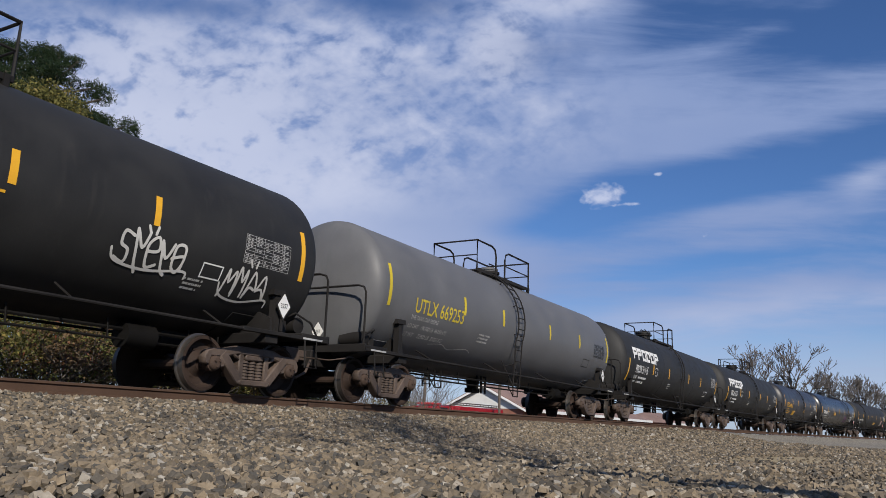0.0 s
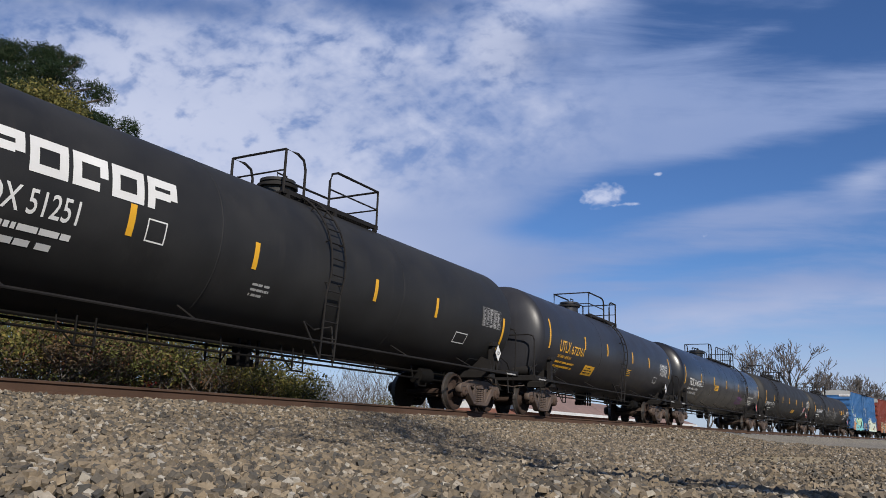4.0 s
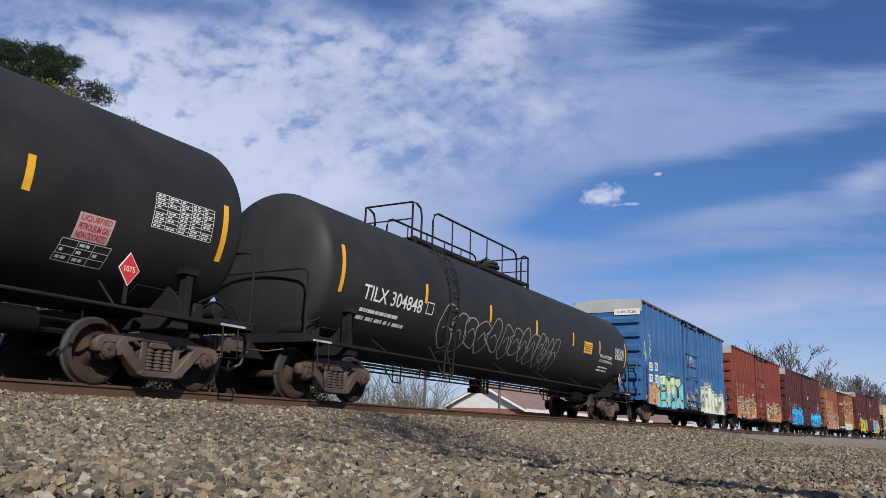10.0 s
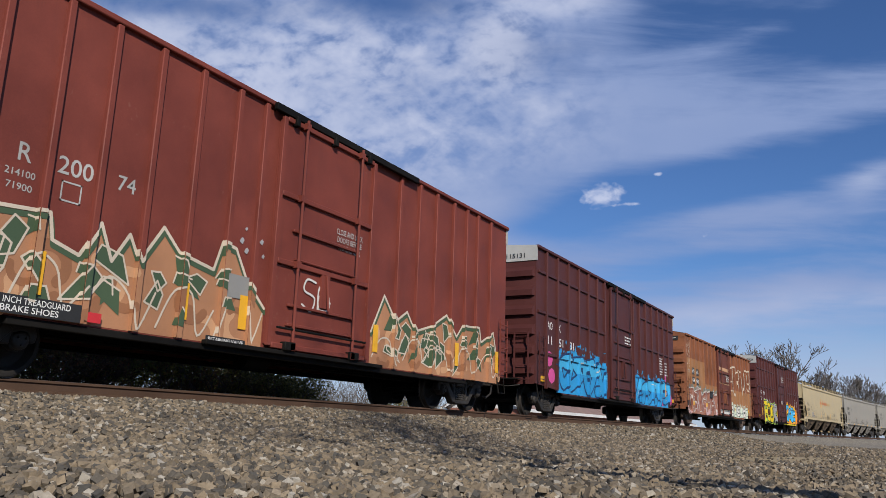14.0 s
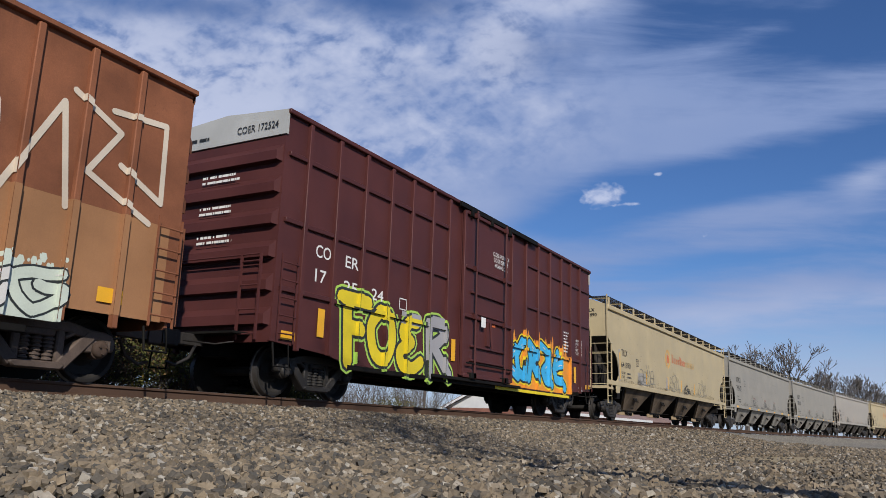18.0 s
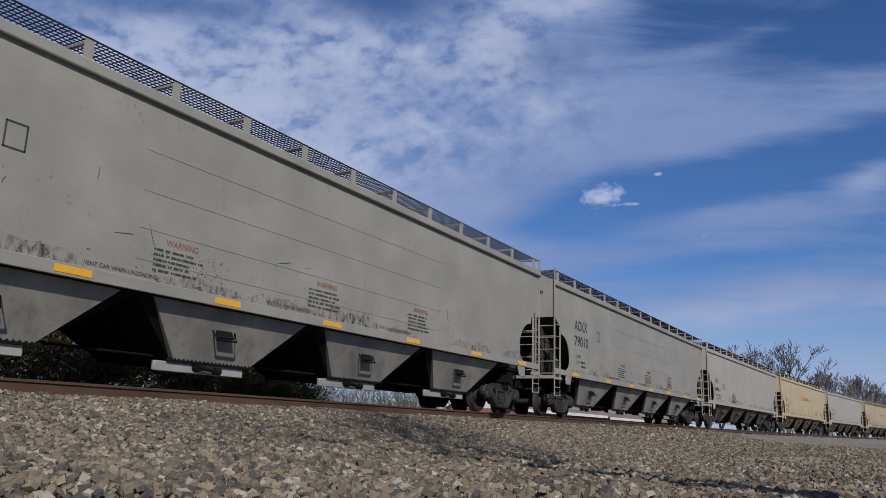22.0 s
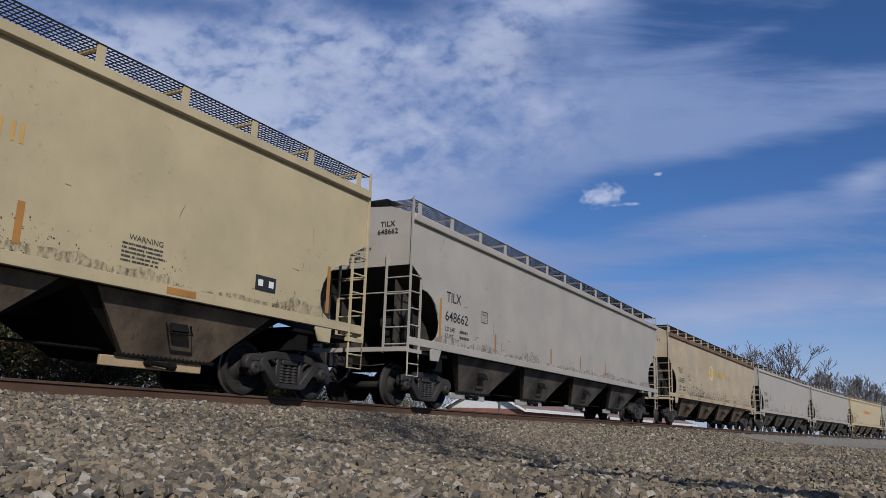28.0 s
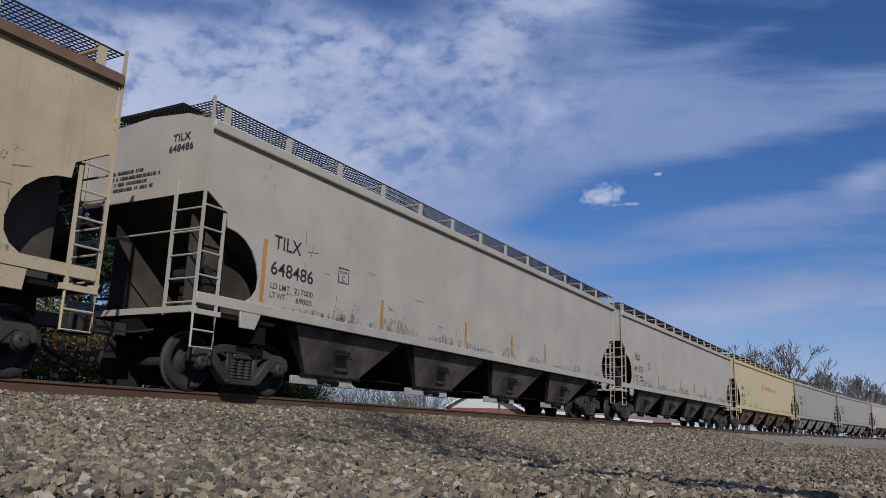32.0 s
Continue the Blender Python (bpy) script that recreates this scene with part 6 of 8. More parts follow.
        if not old:
            s.prism([(-W - 0.03, eave - 0.02), (-W - 0.03, eave - 0.48), (W + 0.03, eave - 0.48), (W + 0.03, eave - 0.02), (0, eave + 0.10)], "x", e * (half - 0.03), e * (half + 0.03))
            part("end_roof_panel", s.mesh("end_roof_panel", 40), ROOF_ZINC, car, "bare galvanised panel under the roof")
        else:
            s.prism([(-W, eave - 0.02), (-W, eave - 0.2), (W, eave - 0.2), (W, eave - 0.02), (0, eave + 0.28)], "x", e * (half - 0.03), e * (half + 0.02))
            part("end_roof_panel", s.mesh("end_roof_panel", 40), paint_m, car)
        x = e * (half + 0.2)
        s = Shape()
        for y in (-1.30, -0.86):
            s.box(x - 0.02, x + 0.02, y - 0.02, y + 0.02, 0.9, 2.4)
        for i in range(4):
            s.pipe([(x, -1.30, 1.0 + i * 0.42), (x, -0.86, 1.0 + i * 0.42)], 0.016)
        s.pipe([(x, -1.3, 2.38), (x, 1.3, 2.38)], 0.016)
        part("end_ladder", s.mesh("end_ladder", 40), paint_m, car)
        s = Shape()
        s.box(min(e * half, e * (half + 0.42)), max(e * half, e * (half + 0.42)), -1.0, 1.0, 1.0, 1.04)
        part("end_deck", s.mesh("end_deck", 40), SHADOW_STEEL, car)
    s = Shape()
    zr = eave + (0.10 if not old else 0.28)
    s.prism([(-W - 0.05, eave - 0.01), (0, zr), (W + 0.05, eave - 0.01), (0, eave - 0.06)], "x", -half, half)
    part("roof", s.mesh("roof"), ROOF_ZINC if not old else SHADOW_STEEL, car)
    s = Shape()
    s.box(-half + 0.1, half - 0.1, -W + 0.1, W - 0.1, 0.98, 1.06)
    s.box(-half + 0.1, half - 0.1, -0.25, 0.25, 0.66, 1.0)
    for i in range(7):
        x = -half + 2.4 + (2 * half - 4.8) * i / 6
        s.box(x - 0.06, x + 0.06, -W + 0.08, W - 0.08, 0.74, 1.0)
    s.pipe([(-truck + 1, -0.5, 0.6), (truck - 1, -0.5, 0.6)], 0.025)
    s.lathe([(-1.0, 0.18), (-0.4, 0.18)], 12, "x", (0, -0.6, 0.62))
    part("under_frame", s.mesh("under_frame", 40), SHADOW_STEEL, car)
    for e in (-1, 1):
        add_bogie(car, e * truck, cast, WHEEL_DARK, CAP_RUST if cast is BOGIE_RUST else BOGIE_DARK)
    add_couplers(car, half + 0.78, cast)
    return car, flat_side(W)


# ---- covered hopper cars ----
def hopper_shared():
    """Meshes that all covered hoppers share; half length 10.22."""
    H, W = 10.22, 1.48
    out = {}
    g = Shape()
    for k in (-1,):
        ya, yb = k * 0.80, k * 1.46
        for i in range(9):
            y = ya + (yb - ya) * i / 8
            g.box(-H, H, y - 0.005, y + 0.005, 4.548, 4.562)
        n = 240
        for i in range(n + 1):
            x = -H + 2 * H * i / n
            g.box(x - 0.007, x + 0.007, min(ya, yb), max(ya, yb), 4.55, 4.56)
    for e in (-1, 1):
        for i in range(8):
            x = e * (H + 0.04 - i * 0.08)
            g.box(x - 0.007, x + 0.007, -0.8, 0.8, 4.585, 4.625)
        for i in range(22):
            y = -0.8 + 1.6 * i / 21
            g.box(min(e * (H + 0.04), e * (H - 0.5)), max(e * (H + 0.04), e * (H - 0.5)), y - 0.008, y + 0.008, 4.59, 4.62)
    out["grating"] = g.mesh("running_board")
    edge = Shape()
    edge.box(-H - 0.05, H + 0.05, -1.472, -1.46, 4.542, 4.568)
    out["edge"] = edge.mesh("running_board_edge")
    out["post_near"] = Shape().box(-0.065, 0.065, -1.47, -1.44, 4.16, 4.57).box(-0.03, 0.03, -1.44, -0.80, 4.50, 4.54).mesh("running_board_bracket")
    # side sheet with the cut-away ends
    prof = [(-H, 4.20), (-H, 3.08), (-H + 0.50, 2.80), (-H + 0.53, 2.58), (-H + 0.74, 2.55), (-H + 0.95, 2.46), (-H + 1.14, 2.30), (-H + 1.27, 2.10), (-H + 1.33, 1.88), (-H + 1.31, 1.70), (-H + 1.22, 1.56), (-H + 1.06, 1.46)]
    outline = prof + [(-x, z) for x, z in reversed(prof)]
    for k, name in ((-1, "near"), (1, "far")):
        s = Shape()
        s.prism(outline, "y", *sorted((k * W, k * (W - 0.03))))
        out["side_" + name] = s.mesh("side_sheet")
    s = Shape()
    for k in (-1, 1):
        s.box(-H - 0.02, H + 0.02, *sorted((k * (W - 0.02), k * (W + 0.085))), 4.06, 4.23)
    out["eave"] = s.mesh("roof_rail", 40, 0.02)
    s = Shape()
    for k in (-1, 1):
        s.box(-H, H, *sorted((k * (W - 0.04), k * (W + 0.035))), 1.29, 1.46)
        for e in (-1, 1):
            s.prism([(e * (H - 1.45), 1.30), (e * (H - 0.95), 1.30), (e * (H - 0.98), 1.02), (e * (H - 1.32), 1.02)], "y", *sorted((k * (W - 0.02), k * (W + 0.02))))
    out["sill"] = s.mesh("side_sill", 40, 0.008)
    s = Shape()
    s.prism([(-W, 4.24), (W, 4.24), (W * 0.6, 4.45), (0, 4.52), (-W * 0.6, 4.45)], "x", -H + 0.02, H - 0.02)
    out["roof"] = s.mesh("roof", 30)
    s = Shape()
    s.box(-1.7, 1.7, -0.3, 0.3, 4.46, 4.56)
    out["hatch"] = s.mesh("hatch_cover", 40, 0.03)
    for e in (-1, 1):  # end wall, and the sloping end floor down to the first outlet
        s = Shape()
        s.box(min(e * H, e * (H - 0.04)), max(e * H, e * (H - 0.04)), -W + 0.03, W - 0.03, 3.06, 4.26)
        out["end%d" % e] = s.mesh("end_wall")
        s = Shape()
        s.hexa([(e * (H - 0.03), -W + 0.04, 3.06), (e * (H - 0.03), W - 0.04, 3.06), (e * (H - 0.03), W - 0.04, 3.12), (e * (H - 0.03), -W + 0.04, 3.12)],
               [(e * (H - 2.9), -W + 0.04, 1.30), (e * (H - 2.9), W - 0.04, 1.30), (e * (H - 2.9), W - 0.04, 1.36), (e * (H - 2.9), -W + 0.04, 1.36)])
        out["slope%d" % e] = s.mesh("end_slope_sheet")
        for y in (-0.9, 0.9):
            out["brace%d%d" % (e, y > 0)] = Shape().prism([(e * (H - 0.3), 1.2), (e * (H - 0.3), 2.8), (e * (H - 2.6), 1.4)], "y", y - 0.02, y + 0.02).mesh("end_brace_plate")
    s = Shape()
    s.box(-H, H, -0.3, 0.3, 0.88, 1.25)
    out["under"] = s.mesh("centre_sill", 40)
    for e in (-1, 1):
        out["deck%d" % e] = Shape().box(min(e * (H - 1.9), e * (H - 0.02)), max(e * (H - 1.9), e * (H - 0.02)), -1.4, 1.4, 1.14, 1.22).mesh("end_deck")
        out["bolster%d" % e] = Shape().box(min(e * (H - 1.75), e * (H - 1.45)), max(e * (H - 1.75), e * (H - 1.45)), -1.35, 1.35, 0.82, 1.139).mesh("body_bolster")
    out["rod"] = Shape().pipe([(-8, -0.62, 0.5), (8, -0.62, 0.5)], 0.022).mesh("brake_rod", 40)
    s = Shape()
    s.lathe([(0.55, 0.02), (0.57, 0.2), (1.1, 0.2), (1.12, 0.02)], 14, "y", (-H + 0.75, -1.6, 1.62))
    s.box(-H + 0.45, -H + 1.0, -1.0, -0.6, 1.23, 1.5)
    s.lathe([(-0.3, 0.17), (0.3, 0.17)], 12, "y", (-H + 0.62, -0.7, 1.85))
    s.pipe([(-H + 0.6, -1.0, 1.4), (-H + 0.3, -1.15, 1.7), (-H + 0.35, -1.2, 2.1)], 0.025)
    s.pipe([(-H + 0.9, -1.1, 1.35), (-H + 0.7, -1.2, 1.75), (-H + 0.45, -0.9, 2.0)], 0.02)
    out["valves"] = s.mesh("brake_valve", 40)
    for e, nm in ((-1, "a"), (1, "b")):
        s = Shape()
        for k in (-1, 1):
            y = k * (W + 0.02)
            xo, xi = e * (H + 0.03), e * (H - 0.42)
            for x, z1 in ((xo, 4.62), (xi, 2.78)):
                s.box(x - 0.02, x + 0.02, y - 0.02, y + 0.02, 1.12, z1)
            for i in range(5):
                s.pipe([(xo, y, 1.35 + 0.37 * i), (xi, y, 1.35 + 0.37 * i)], 0.016)
            s.pipe([(xo, y, 1.15), (xo, y, 0.62), (xi, y, 0.62), (xi, y, 1.15)], 0.02)
            s.pipe([(xo, y, 0.88), (xi, y, 0.88)], 0.016)
            yi = k * (W - 0.62)
            s.box(xo - 0.022, xo + 0.022, yi - 0.022, yi + 0.022, 1.12, 3.3 if e < 0 else 3.0)
            for i in range(5):
                s.pipe([(xo, y, 1.3 + 0.37 * i), (xo, yi, 1.3 + 0.37 * i)], 0.016)
            s.box(min(xo, e * (H - 0.5)), max(xo, e * (H - 0.5)), y - 0.03, y + 0.03, 1.12, 1.20)
        s.pipe([(e * (H + 0.03), -W, 2.45), (e * (H + 0.03), W, 2.45)], 0.016)
        s.box(min(e * (H - 0.06), e * (H + 0.06)), max(e * (H - 0.06), e * (H + 0.06)), -W, W, 1.14, 1.24)
        out["lad_" + nm] = s.mesh("corner_ladder", 40)
    # one outlet bay, drawn round x = 0
    s = Shape()
    t, bz = 1.30, 0.42
    s.hexa([(-2.05, -1.36, t), (2.05, -1.36, t), (2.05, 1.36, t), (-2.05, 1.36, t)], [(-0.78, -0.80, bz), (0.78, -0.80, bz), (0.78, 0.80, bz), (-0.78, 0.80, bz)])
    out["bay"] = s.mesh("outlet_bay")
    s = Shape()
    s.hexa([(-1.72, -1.372, t - 0.02), (1.72, -1.372, t - 0.02), (1.72, -1.355, t - 0.02), (-1.72, -1.355, t - 0.02)], [(-0.80, -0.90, bz), (0.80, -0.90, bz), (0.80, -0.8, bz), (-0.80, -0.8, bz)])
    out["bay_face"] = s.mesh("bay_side_plate")
    s = Shape()
    s.box(-1.15, 0.74, -0.87, -0.80, 0.27, 0.42)
    out["gate"] = s.mesh("outlet_gate", 40, 0.01)
    s = Shape()
    s.box(-0.95, 0.95, -0.92, -0.88, 0.42, 0.47)
    for i in range(22):
        x = -0.9 + 1.8 * i / 21
        s.box(x - 0.02, x + 0.02, -0.93, -0.90, 0.44, 0.475)
    s.pipe([(-0.35, -0.86, 0.36), (-0.35, -0.98, 0.36)], 0.06, 8)
    s.pipe([(-0.35, -0.96, 0.36), (0.02, -0.97, 0.33)], 0.035, 8)
    s.pipe([(-0.02, -0.97, 0.33), (0.10, -0.97, 0.33)], 0.06, 8)
    out["rack"] = s.mesh("gate_rack", 40)
    comb = [(-0.17, -0.12), (0.17, -0.12), (0.17, 0.12)]
    for i in range(4):
        x = 0.15 - i * 0.09
        comb += [(x, 0.12), (x, 0.02), (x - 0.03, 0.02), (x - 0.03, 0.12)]
    out["vib"] = Shape().prism(comb + [(-0.17, 0.12)], "y", -0.012, 0.02).mesh("vibrator_bracket", 40)
    out["vib_ring"] = Shape().pipe([(-0.22, 0.0, -0.16), (0.22, 0.0, -0.16), (0.24, 0.0, 0.0), (0.2, 0.0, 0.16), (-0.2, 0.0, 0.16), (-0.24, 0.0, 0.0), (-0.22, 0.0, -0.15)], 0.014).mesh("bracket_ring", 40)
    return out


HOP = hopper_shared()


def hopper_car(middle, paint_m, label, bay_m, gate_m, slope_m=SLOPE_SHADED, cast=BOGIE_DARK, wheel=WHEEL_DARK, cap=BOGIE_DARK, far=False):
    car = thing("hopper_car", label, "hopper car", "freight train")
    TRAIN.append((car, middle))
    P = paint_m
    for name, key, m in (("side_sheet", "side_near", P), ("side_sheet", "side_far", P), ("roof_rail", "eave", P), ("side_sill", "sill", P), ("roof", "roof", P),
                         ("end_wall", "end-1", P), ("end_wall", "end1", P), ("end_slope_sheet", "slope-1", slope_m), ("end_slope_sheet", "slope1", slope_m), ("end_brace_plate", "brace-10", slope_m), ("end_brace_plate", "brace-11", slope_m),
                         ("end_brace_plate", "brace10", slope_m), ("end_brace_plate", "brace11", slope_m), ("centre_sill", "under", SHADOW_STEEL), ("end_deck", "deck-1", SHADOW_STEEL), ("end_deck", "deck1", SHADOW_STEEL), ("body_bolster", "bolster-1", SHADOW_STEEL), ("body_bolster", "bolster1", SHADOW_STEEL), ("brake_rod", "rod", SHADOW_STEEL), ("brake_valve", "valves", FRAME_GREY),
                         ("corner_ladder", "lad_a", P), ("corner_ladder", "lad_b", P), ("running_board", "grating", FRAME_GREY), ("running_board_edge", "edge", FRAME_GREY)):
        part(name, with_mat(HOP[key], m), None, car)
    for i in range(4):
        part("hatch_cover", with_mat(HOP["hatch"], P), None, car).location = (-7.2 + i * 4.8, 0, 0)
    n = 14
    for i in range(n):
        for key in ("post_near",):
            b = part("running_board_bracket", with_mat(HOP[key], P), None, car)
            b.location = (-9.9 + 19.8 * i / (n - 1), 0, 0)
    for i in range(4):
        x = -6.0 + i * 4.0
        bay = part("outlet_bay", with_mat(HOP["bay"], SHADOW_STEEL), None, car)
        bay.location = (x, 0, 0)
        part("bay_side_plate", with_mat(HOP["bay_face"], bay_m), None, bay)
        part("outlet_gate", with_mat(HOP["gate"], gate_m), None, bay)
        part("gate_rack", with_mat(HOP["rack"], SHADOW_STEEL), None, bay)
        for nm, key in (("vibrator_bracket", "vib"), ("bracket_ring", "vib_ring")):
            v = part(nm, with_mat(HOP[key], SHADOW_STEEL), None, bay)
            v.location, v.rotation_euler = (-0.1, -1.197, 0.95), (-0.5, 0, 0)
    for e in (-1, 1):
        add_bogie(car, e * 8.67, cast, wheel, cap)
    add_couplers(car, 10.9, cast)
    return car, flat_side(1.48)


# ---- the train ----
def end_stripes(x, z0=2.03, z1=2.93):
    return [(-x, z0, z1), (x, z0, z1)]


def uniform(xs, z0=2.27, z1=2.71):
    return [(x, z0, z1) for x in xs]


rt = random.Random(17)
# black tank car ahead of the grey one
car, sf = tank_car(3.75, 6.5, 1.5, 2.45, TANK_BLACK, "matte black tank car with white scrawls and a data table", 0.2, (-1.4, 1.85), (-0.55, 0.05), 0.3, stripes=end_stripes(7.07) + uniform((-3.8, -1.6, 1.6, 3.8)))
data_table(car, sf, 5.62, 6.72, 2.10, 2.57)
frame_mark(car, sf, 4.83, 5.26, 1.72, 1.95)
small_print(car, sf, 1.0, 1.6, 1.9, 2.2, 4, YELLOW, 3)
small_print(car, sf, 4.6, 5.0, 1.5, 1.7, 3, WHITE_OLD, 4)
tag(car, sf, 3.25, 4.45, 1.70, 2.12, "white", rt, 5, 0.045)
tag(car, sf, 5.35, 6.35, 1.55, 2.02, "white", rt, 4, 0.04)
placard(car, 6.66, -1.5, 1.52, "3257", WHITE, BLACK_INK)
placard_end(car, -7.94, -0.2, 1.42, "3257", WHITE, BLACK_INK)

# grey tank car with yellow lettering
car, sf = tank_car(20.91, 6.49, 1.5, 2.45, TANK_GREY, "faded grey tank car with yellow lettering", -0.68, (-1.75, 1.8), (-0.55, 0.05), 0.35, dome_r=0.3, stripe=YELLOW_PALE, stripes=end_stripes(7.2) + uniform((-3.85, -1.62, 1.7, 4.3)))
word("UTLX 669253", -6.13, -3.88, 2.03, 2.36, sf, YELLOW_PALE, car)
word("THE TANK CAR PEOPLE", -6.2, -5.0, 1.88, 1.97, sf, WHITE_OLD, car)
word("LD LMT   190100 LB  86250 KG", -6.2, -4.5, 1.70, 1.79, sf, WHITE_OLD, car)
word("LT WT     72900 LB  33050 KG", -6.2, -4.5, 1.52, 1.61, sf, WHITE_OLD, car)
data_table(car, sf, 5.75, 6.82, 2.12, 2.55, BLACK_INK)
frame_mark(car, sf, 4.85, 5.45, 1.72, 1.98, BLACK_INK)
small_print(car, sf, -2.9, -2.2, 1.7, 1.95, 3, WHITE_OLD, 7)
coat("scratch", ribbon(curve([(-5.0, 1.45), (-4.4, 1.50), (-4.0, 1.42), (-3.2, 1.50), (-2.9, 1.44)]), 0.012), sf, WHITE_OLD, car, 0.006, 0.00001)
placard_end(car, -7.93, -0.2, 1.42, "3257", WHITE, BLACK_INK)
placard(car, 6.66, -1.5, 1.52, "3257", WHITE, BLACK_INK)

# two black tank cars with a broad white emblem
for middle, truck, num in ((38.79, 7.18, "PROX 51115"), (57.43, 7.27, "PROX 51251")):
    car, sf = tank_car(middle, truck, 1.5, 2.45, TANK_BLACK, "matte black tank car with a broad white company emblem", 0.2, (-1.5, 1.75) if middle < 50 else (-0.5, 2.65), (0.1, 0.9), -0.9 if middle < 50 else 0.1,
                       stripes=end_stripes(7.74, 1.62, 2.48) + uniform((-4.42, -1.9, 1.65, 4.15), 2.03, 2.48), bands=(-2.7, 2.7))
    em = part("company_emblem", bpy.data.meshes.new("company_emblem"), None, car, "row of six white blocks with dark notches")
    for i in range(6):
        x0 = -7.22 + i * 0.605
        x1, z0, z1 = x0 + 0.54, 2.50, 2.98
        ring = rects(x0, x0 + 0.13, z0, z1) + rects(x0 + 0.13, x1, z1 - 0.13, z1)
        ring += rects(x1 - 0.13, x1, z0 + 0.2, z1 - 0.13)
        ring += rects(x0 + 0.13, x1 - 0.13, z0 + (0.0 if i in (2, 3, 4) else 0.17), z0 + (0.12 if i in (2, 3, 4) else 0.29))
        if i in (2, 4):
            ring += rects(x1 - 0.13, x1, z0, z0 + 0.2)
        coat("emblem_block", ring, sf, WHITE, em, 0.006)
    word(num, -6.85, -5.22, 1.98, 2.30, sf, WHITE, car)
    word("LD LMT", -6.85, -6.45, 1.76, 1.87, sf, WHITE, car)
    word("LT WT", -6.85, -6.5, 1.58, 1.69, sf, WHITE, car)
    small_print(car, sf, -6.3, -5.0, 1.56, 1.90, 2, WHITE, 9)
    frame_mark(car, sf, -4.15, -3.8, 2.02, 2.35)
    data_table(car, sf, 6.48, 7.55, 2.15, 2.62)
    frame_mark(car, sf, 5.3, 5.9, 1.6, 1.85)
    small_print(car, sf, -1.8, -1.3, 1.6, 1.85, 3, WHITE_OLD, 11)
    small_print(car, end_side(-truck - 1.29), -0.1, 0.9, 2.9, 3.15, 4, WHITE_OLD, 12)
    word(num, -0.15, 0.75, 3.22, 3.36, end_side(-truck - 1.25), WHITE_OLD, car)
    placard_end(car, -truck - 1.44, -0.2, 1.42, "3257", WHITE, BLACK_INK)
    placard(car, truck + 0.15, -1.5, 1.52, "3257", WHITE, BLACK_INK)

# charcoal tank car with yellow lettering
car, sf = tank_car(75.7, 6.65, 1.5, 2.45, TANK_SLATE, "charcoal grey tank car with yellow lettering and sticker", 0.2, (-1.4, 1.8), (0.33, 1.0), -1.62, stripes=end_stripes(7.1) + uniform((-4.0, -1.63, 1.45, 3.8)), bands=(-2.3,))
word("UTLX", -6.24, -5.3, 2.02, 2.38, sf, YELLOW, car)
word("672761", -5.2, -4.08, 2.02, 2.30, sf, YELLOW, car)
word("THE TANK CAR PEOPLE", -6.27, -5.1, 1.84, 1.93, sf, YELLOW, car)
small_print(car, sf, -6.3, -4.6, 1.52, 1.78, 2, YELLOW, 14)
coat("yellow_sticker", rects(-3.65, -2.66, 1.48, 1.80), sf, YELLOW, car, 0.006)
small_print(car, sf, -3.55, -2.72, 1.52, 1.76, 3, BLACK_INK, 15).location = (0, -0.004, 0)
small_print(car, sf, 0.9, 1.5, 1.75, 2.02, 4, YELLOW, 16)
data_table(car, sf, 5.58, 6.70, 2.08, 2.57, WHITE)
frame_mark(car, sf, 4.75, 5.2, 1.72, 1.96)
tag(car, sf, -6.1, -5.7, 1.38, 1.52, "grey", rt, 2, 0.015)
placard(car, 6.4, -1.5, 1.55, "3257", WHITE, BLACK_INK)

# long glossy gas tank car
car, sf = tank_car(95.1, 8.65, 1.55, 2.53, TANK_GLOSS, "long glossy black gas tank car with white lettering", 4.87, (-0.75, 5.74), (-0.15, 0.9), -0.95, gap2=(4.62, 5.02), bands=(-5.55, -1.8, -0.2, 1.65, 3.3), stripes=end_stripes(9.28) + uniform((-6.2, -3.38, -0.37, 2.92, 5.54)), rail_z=4.86, posts=5, dome_r=0.42, cast=BOGIE_RUST)
word("TILX", -8.45, -7.6, 2.02, 2.36, sf, WHITE, car)
word("304073", -7.45, -6.28, 2.02, 2.32, sf, WHITE, car)
word("LD LMT  166200 LB  75400 KG", -8.5, -6.6, 1.82, 1.92, sf, WHITE, car)
word("LT WT   96800 LB  43900 KG", -8.5, -6.62, 1.62, 1.72, sf, WHITE, car)
frame_mark(car, sf, -6.1, -5.75, 2.05, 2.32)
coat("yellow_sticker", rects(-3.22, -2.35, 2.02, 2.30), sf, YELLOW, car, 0.006)
small_print(car, sf, -3.15, -2.42, 2.05, 2.27, 3, BLACK_INK, 19).location = (0, -0.004, 0)
data_table(car, sf, 7.7, 8.8, 2.15, 2.62)
word("LIQUEFIED PETROLEUM", 5.9, 7.6, 2.0, 2.1, sf, WHITE, car)
small_print(car, sf, 6.0, 7.6, 1.6, 1.9, 3, WHITE, 20)
tag(car, sf, 2.85, 4.3, 1.60, 1.98, "purple", rt, 4, 0.045)
tag(car, sf, -5.3, -4.7, 1.65, 1.9, "grey", rt, 3, 0.016)
tag(car, sf, -3.9, -3.5, 1.65, 1.8, "grey", rt, 2, 0.016)
placard(car, 8.6, -1.5, 1.5, "1075", SIGN_RED, WHITE)

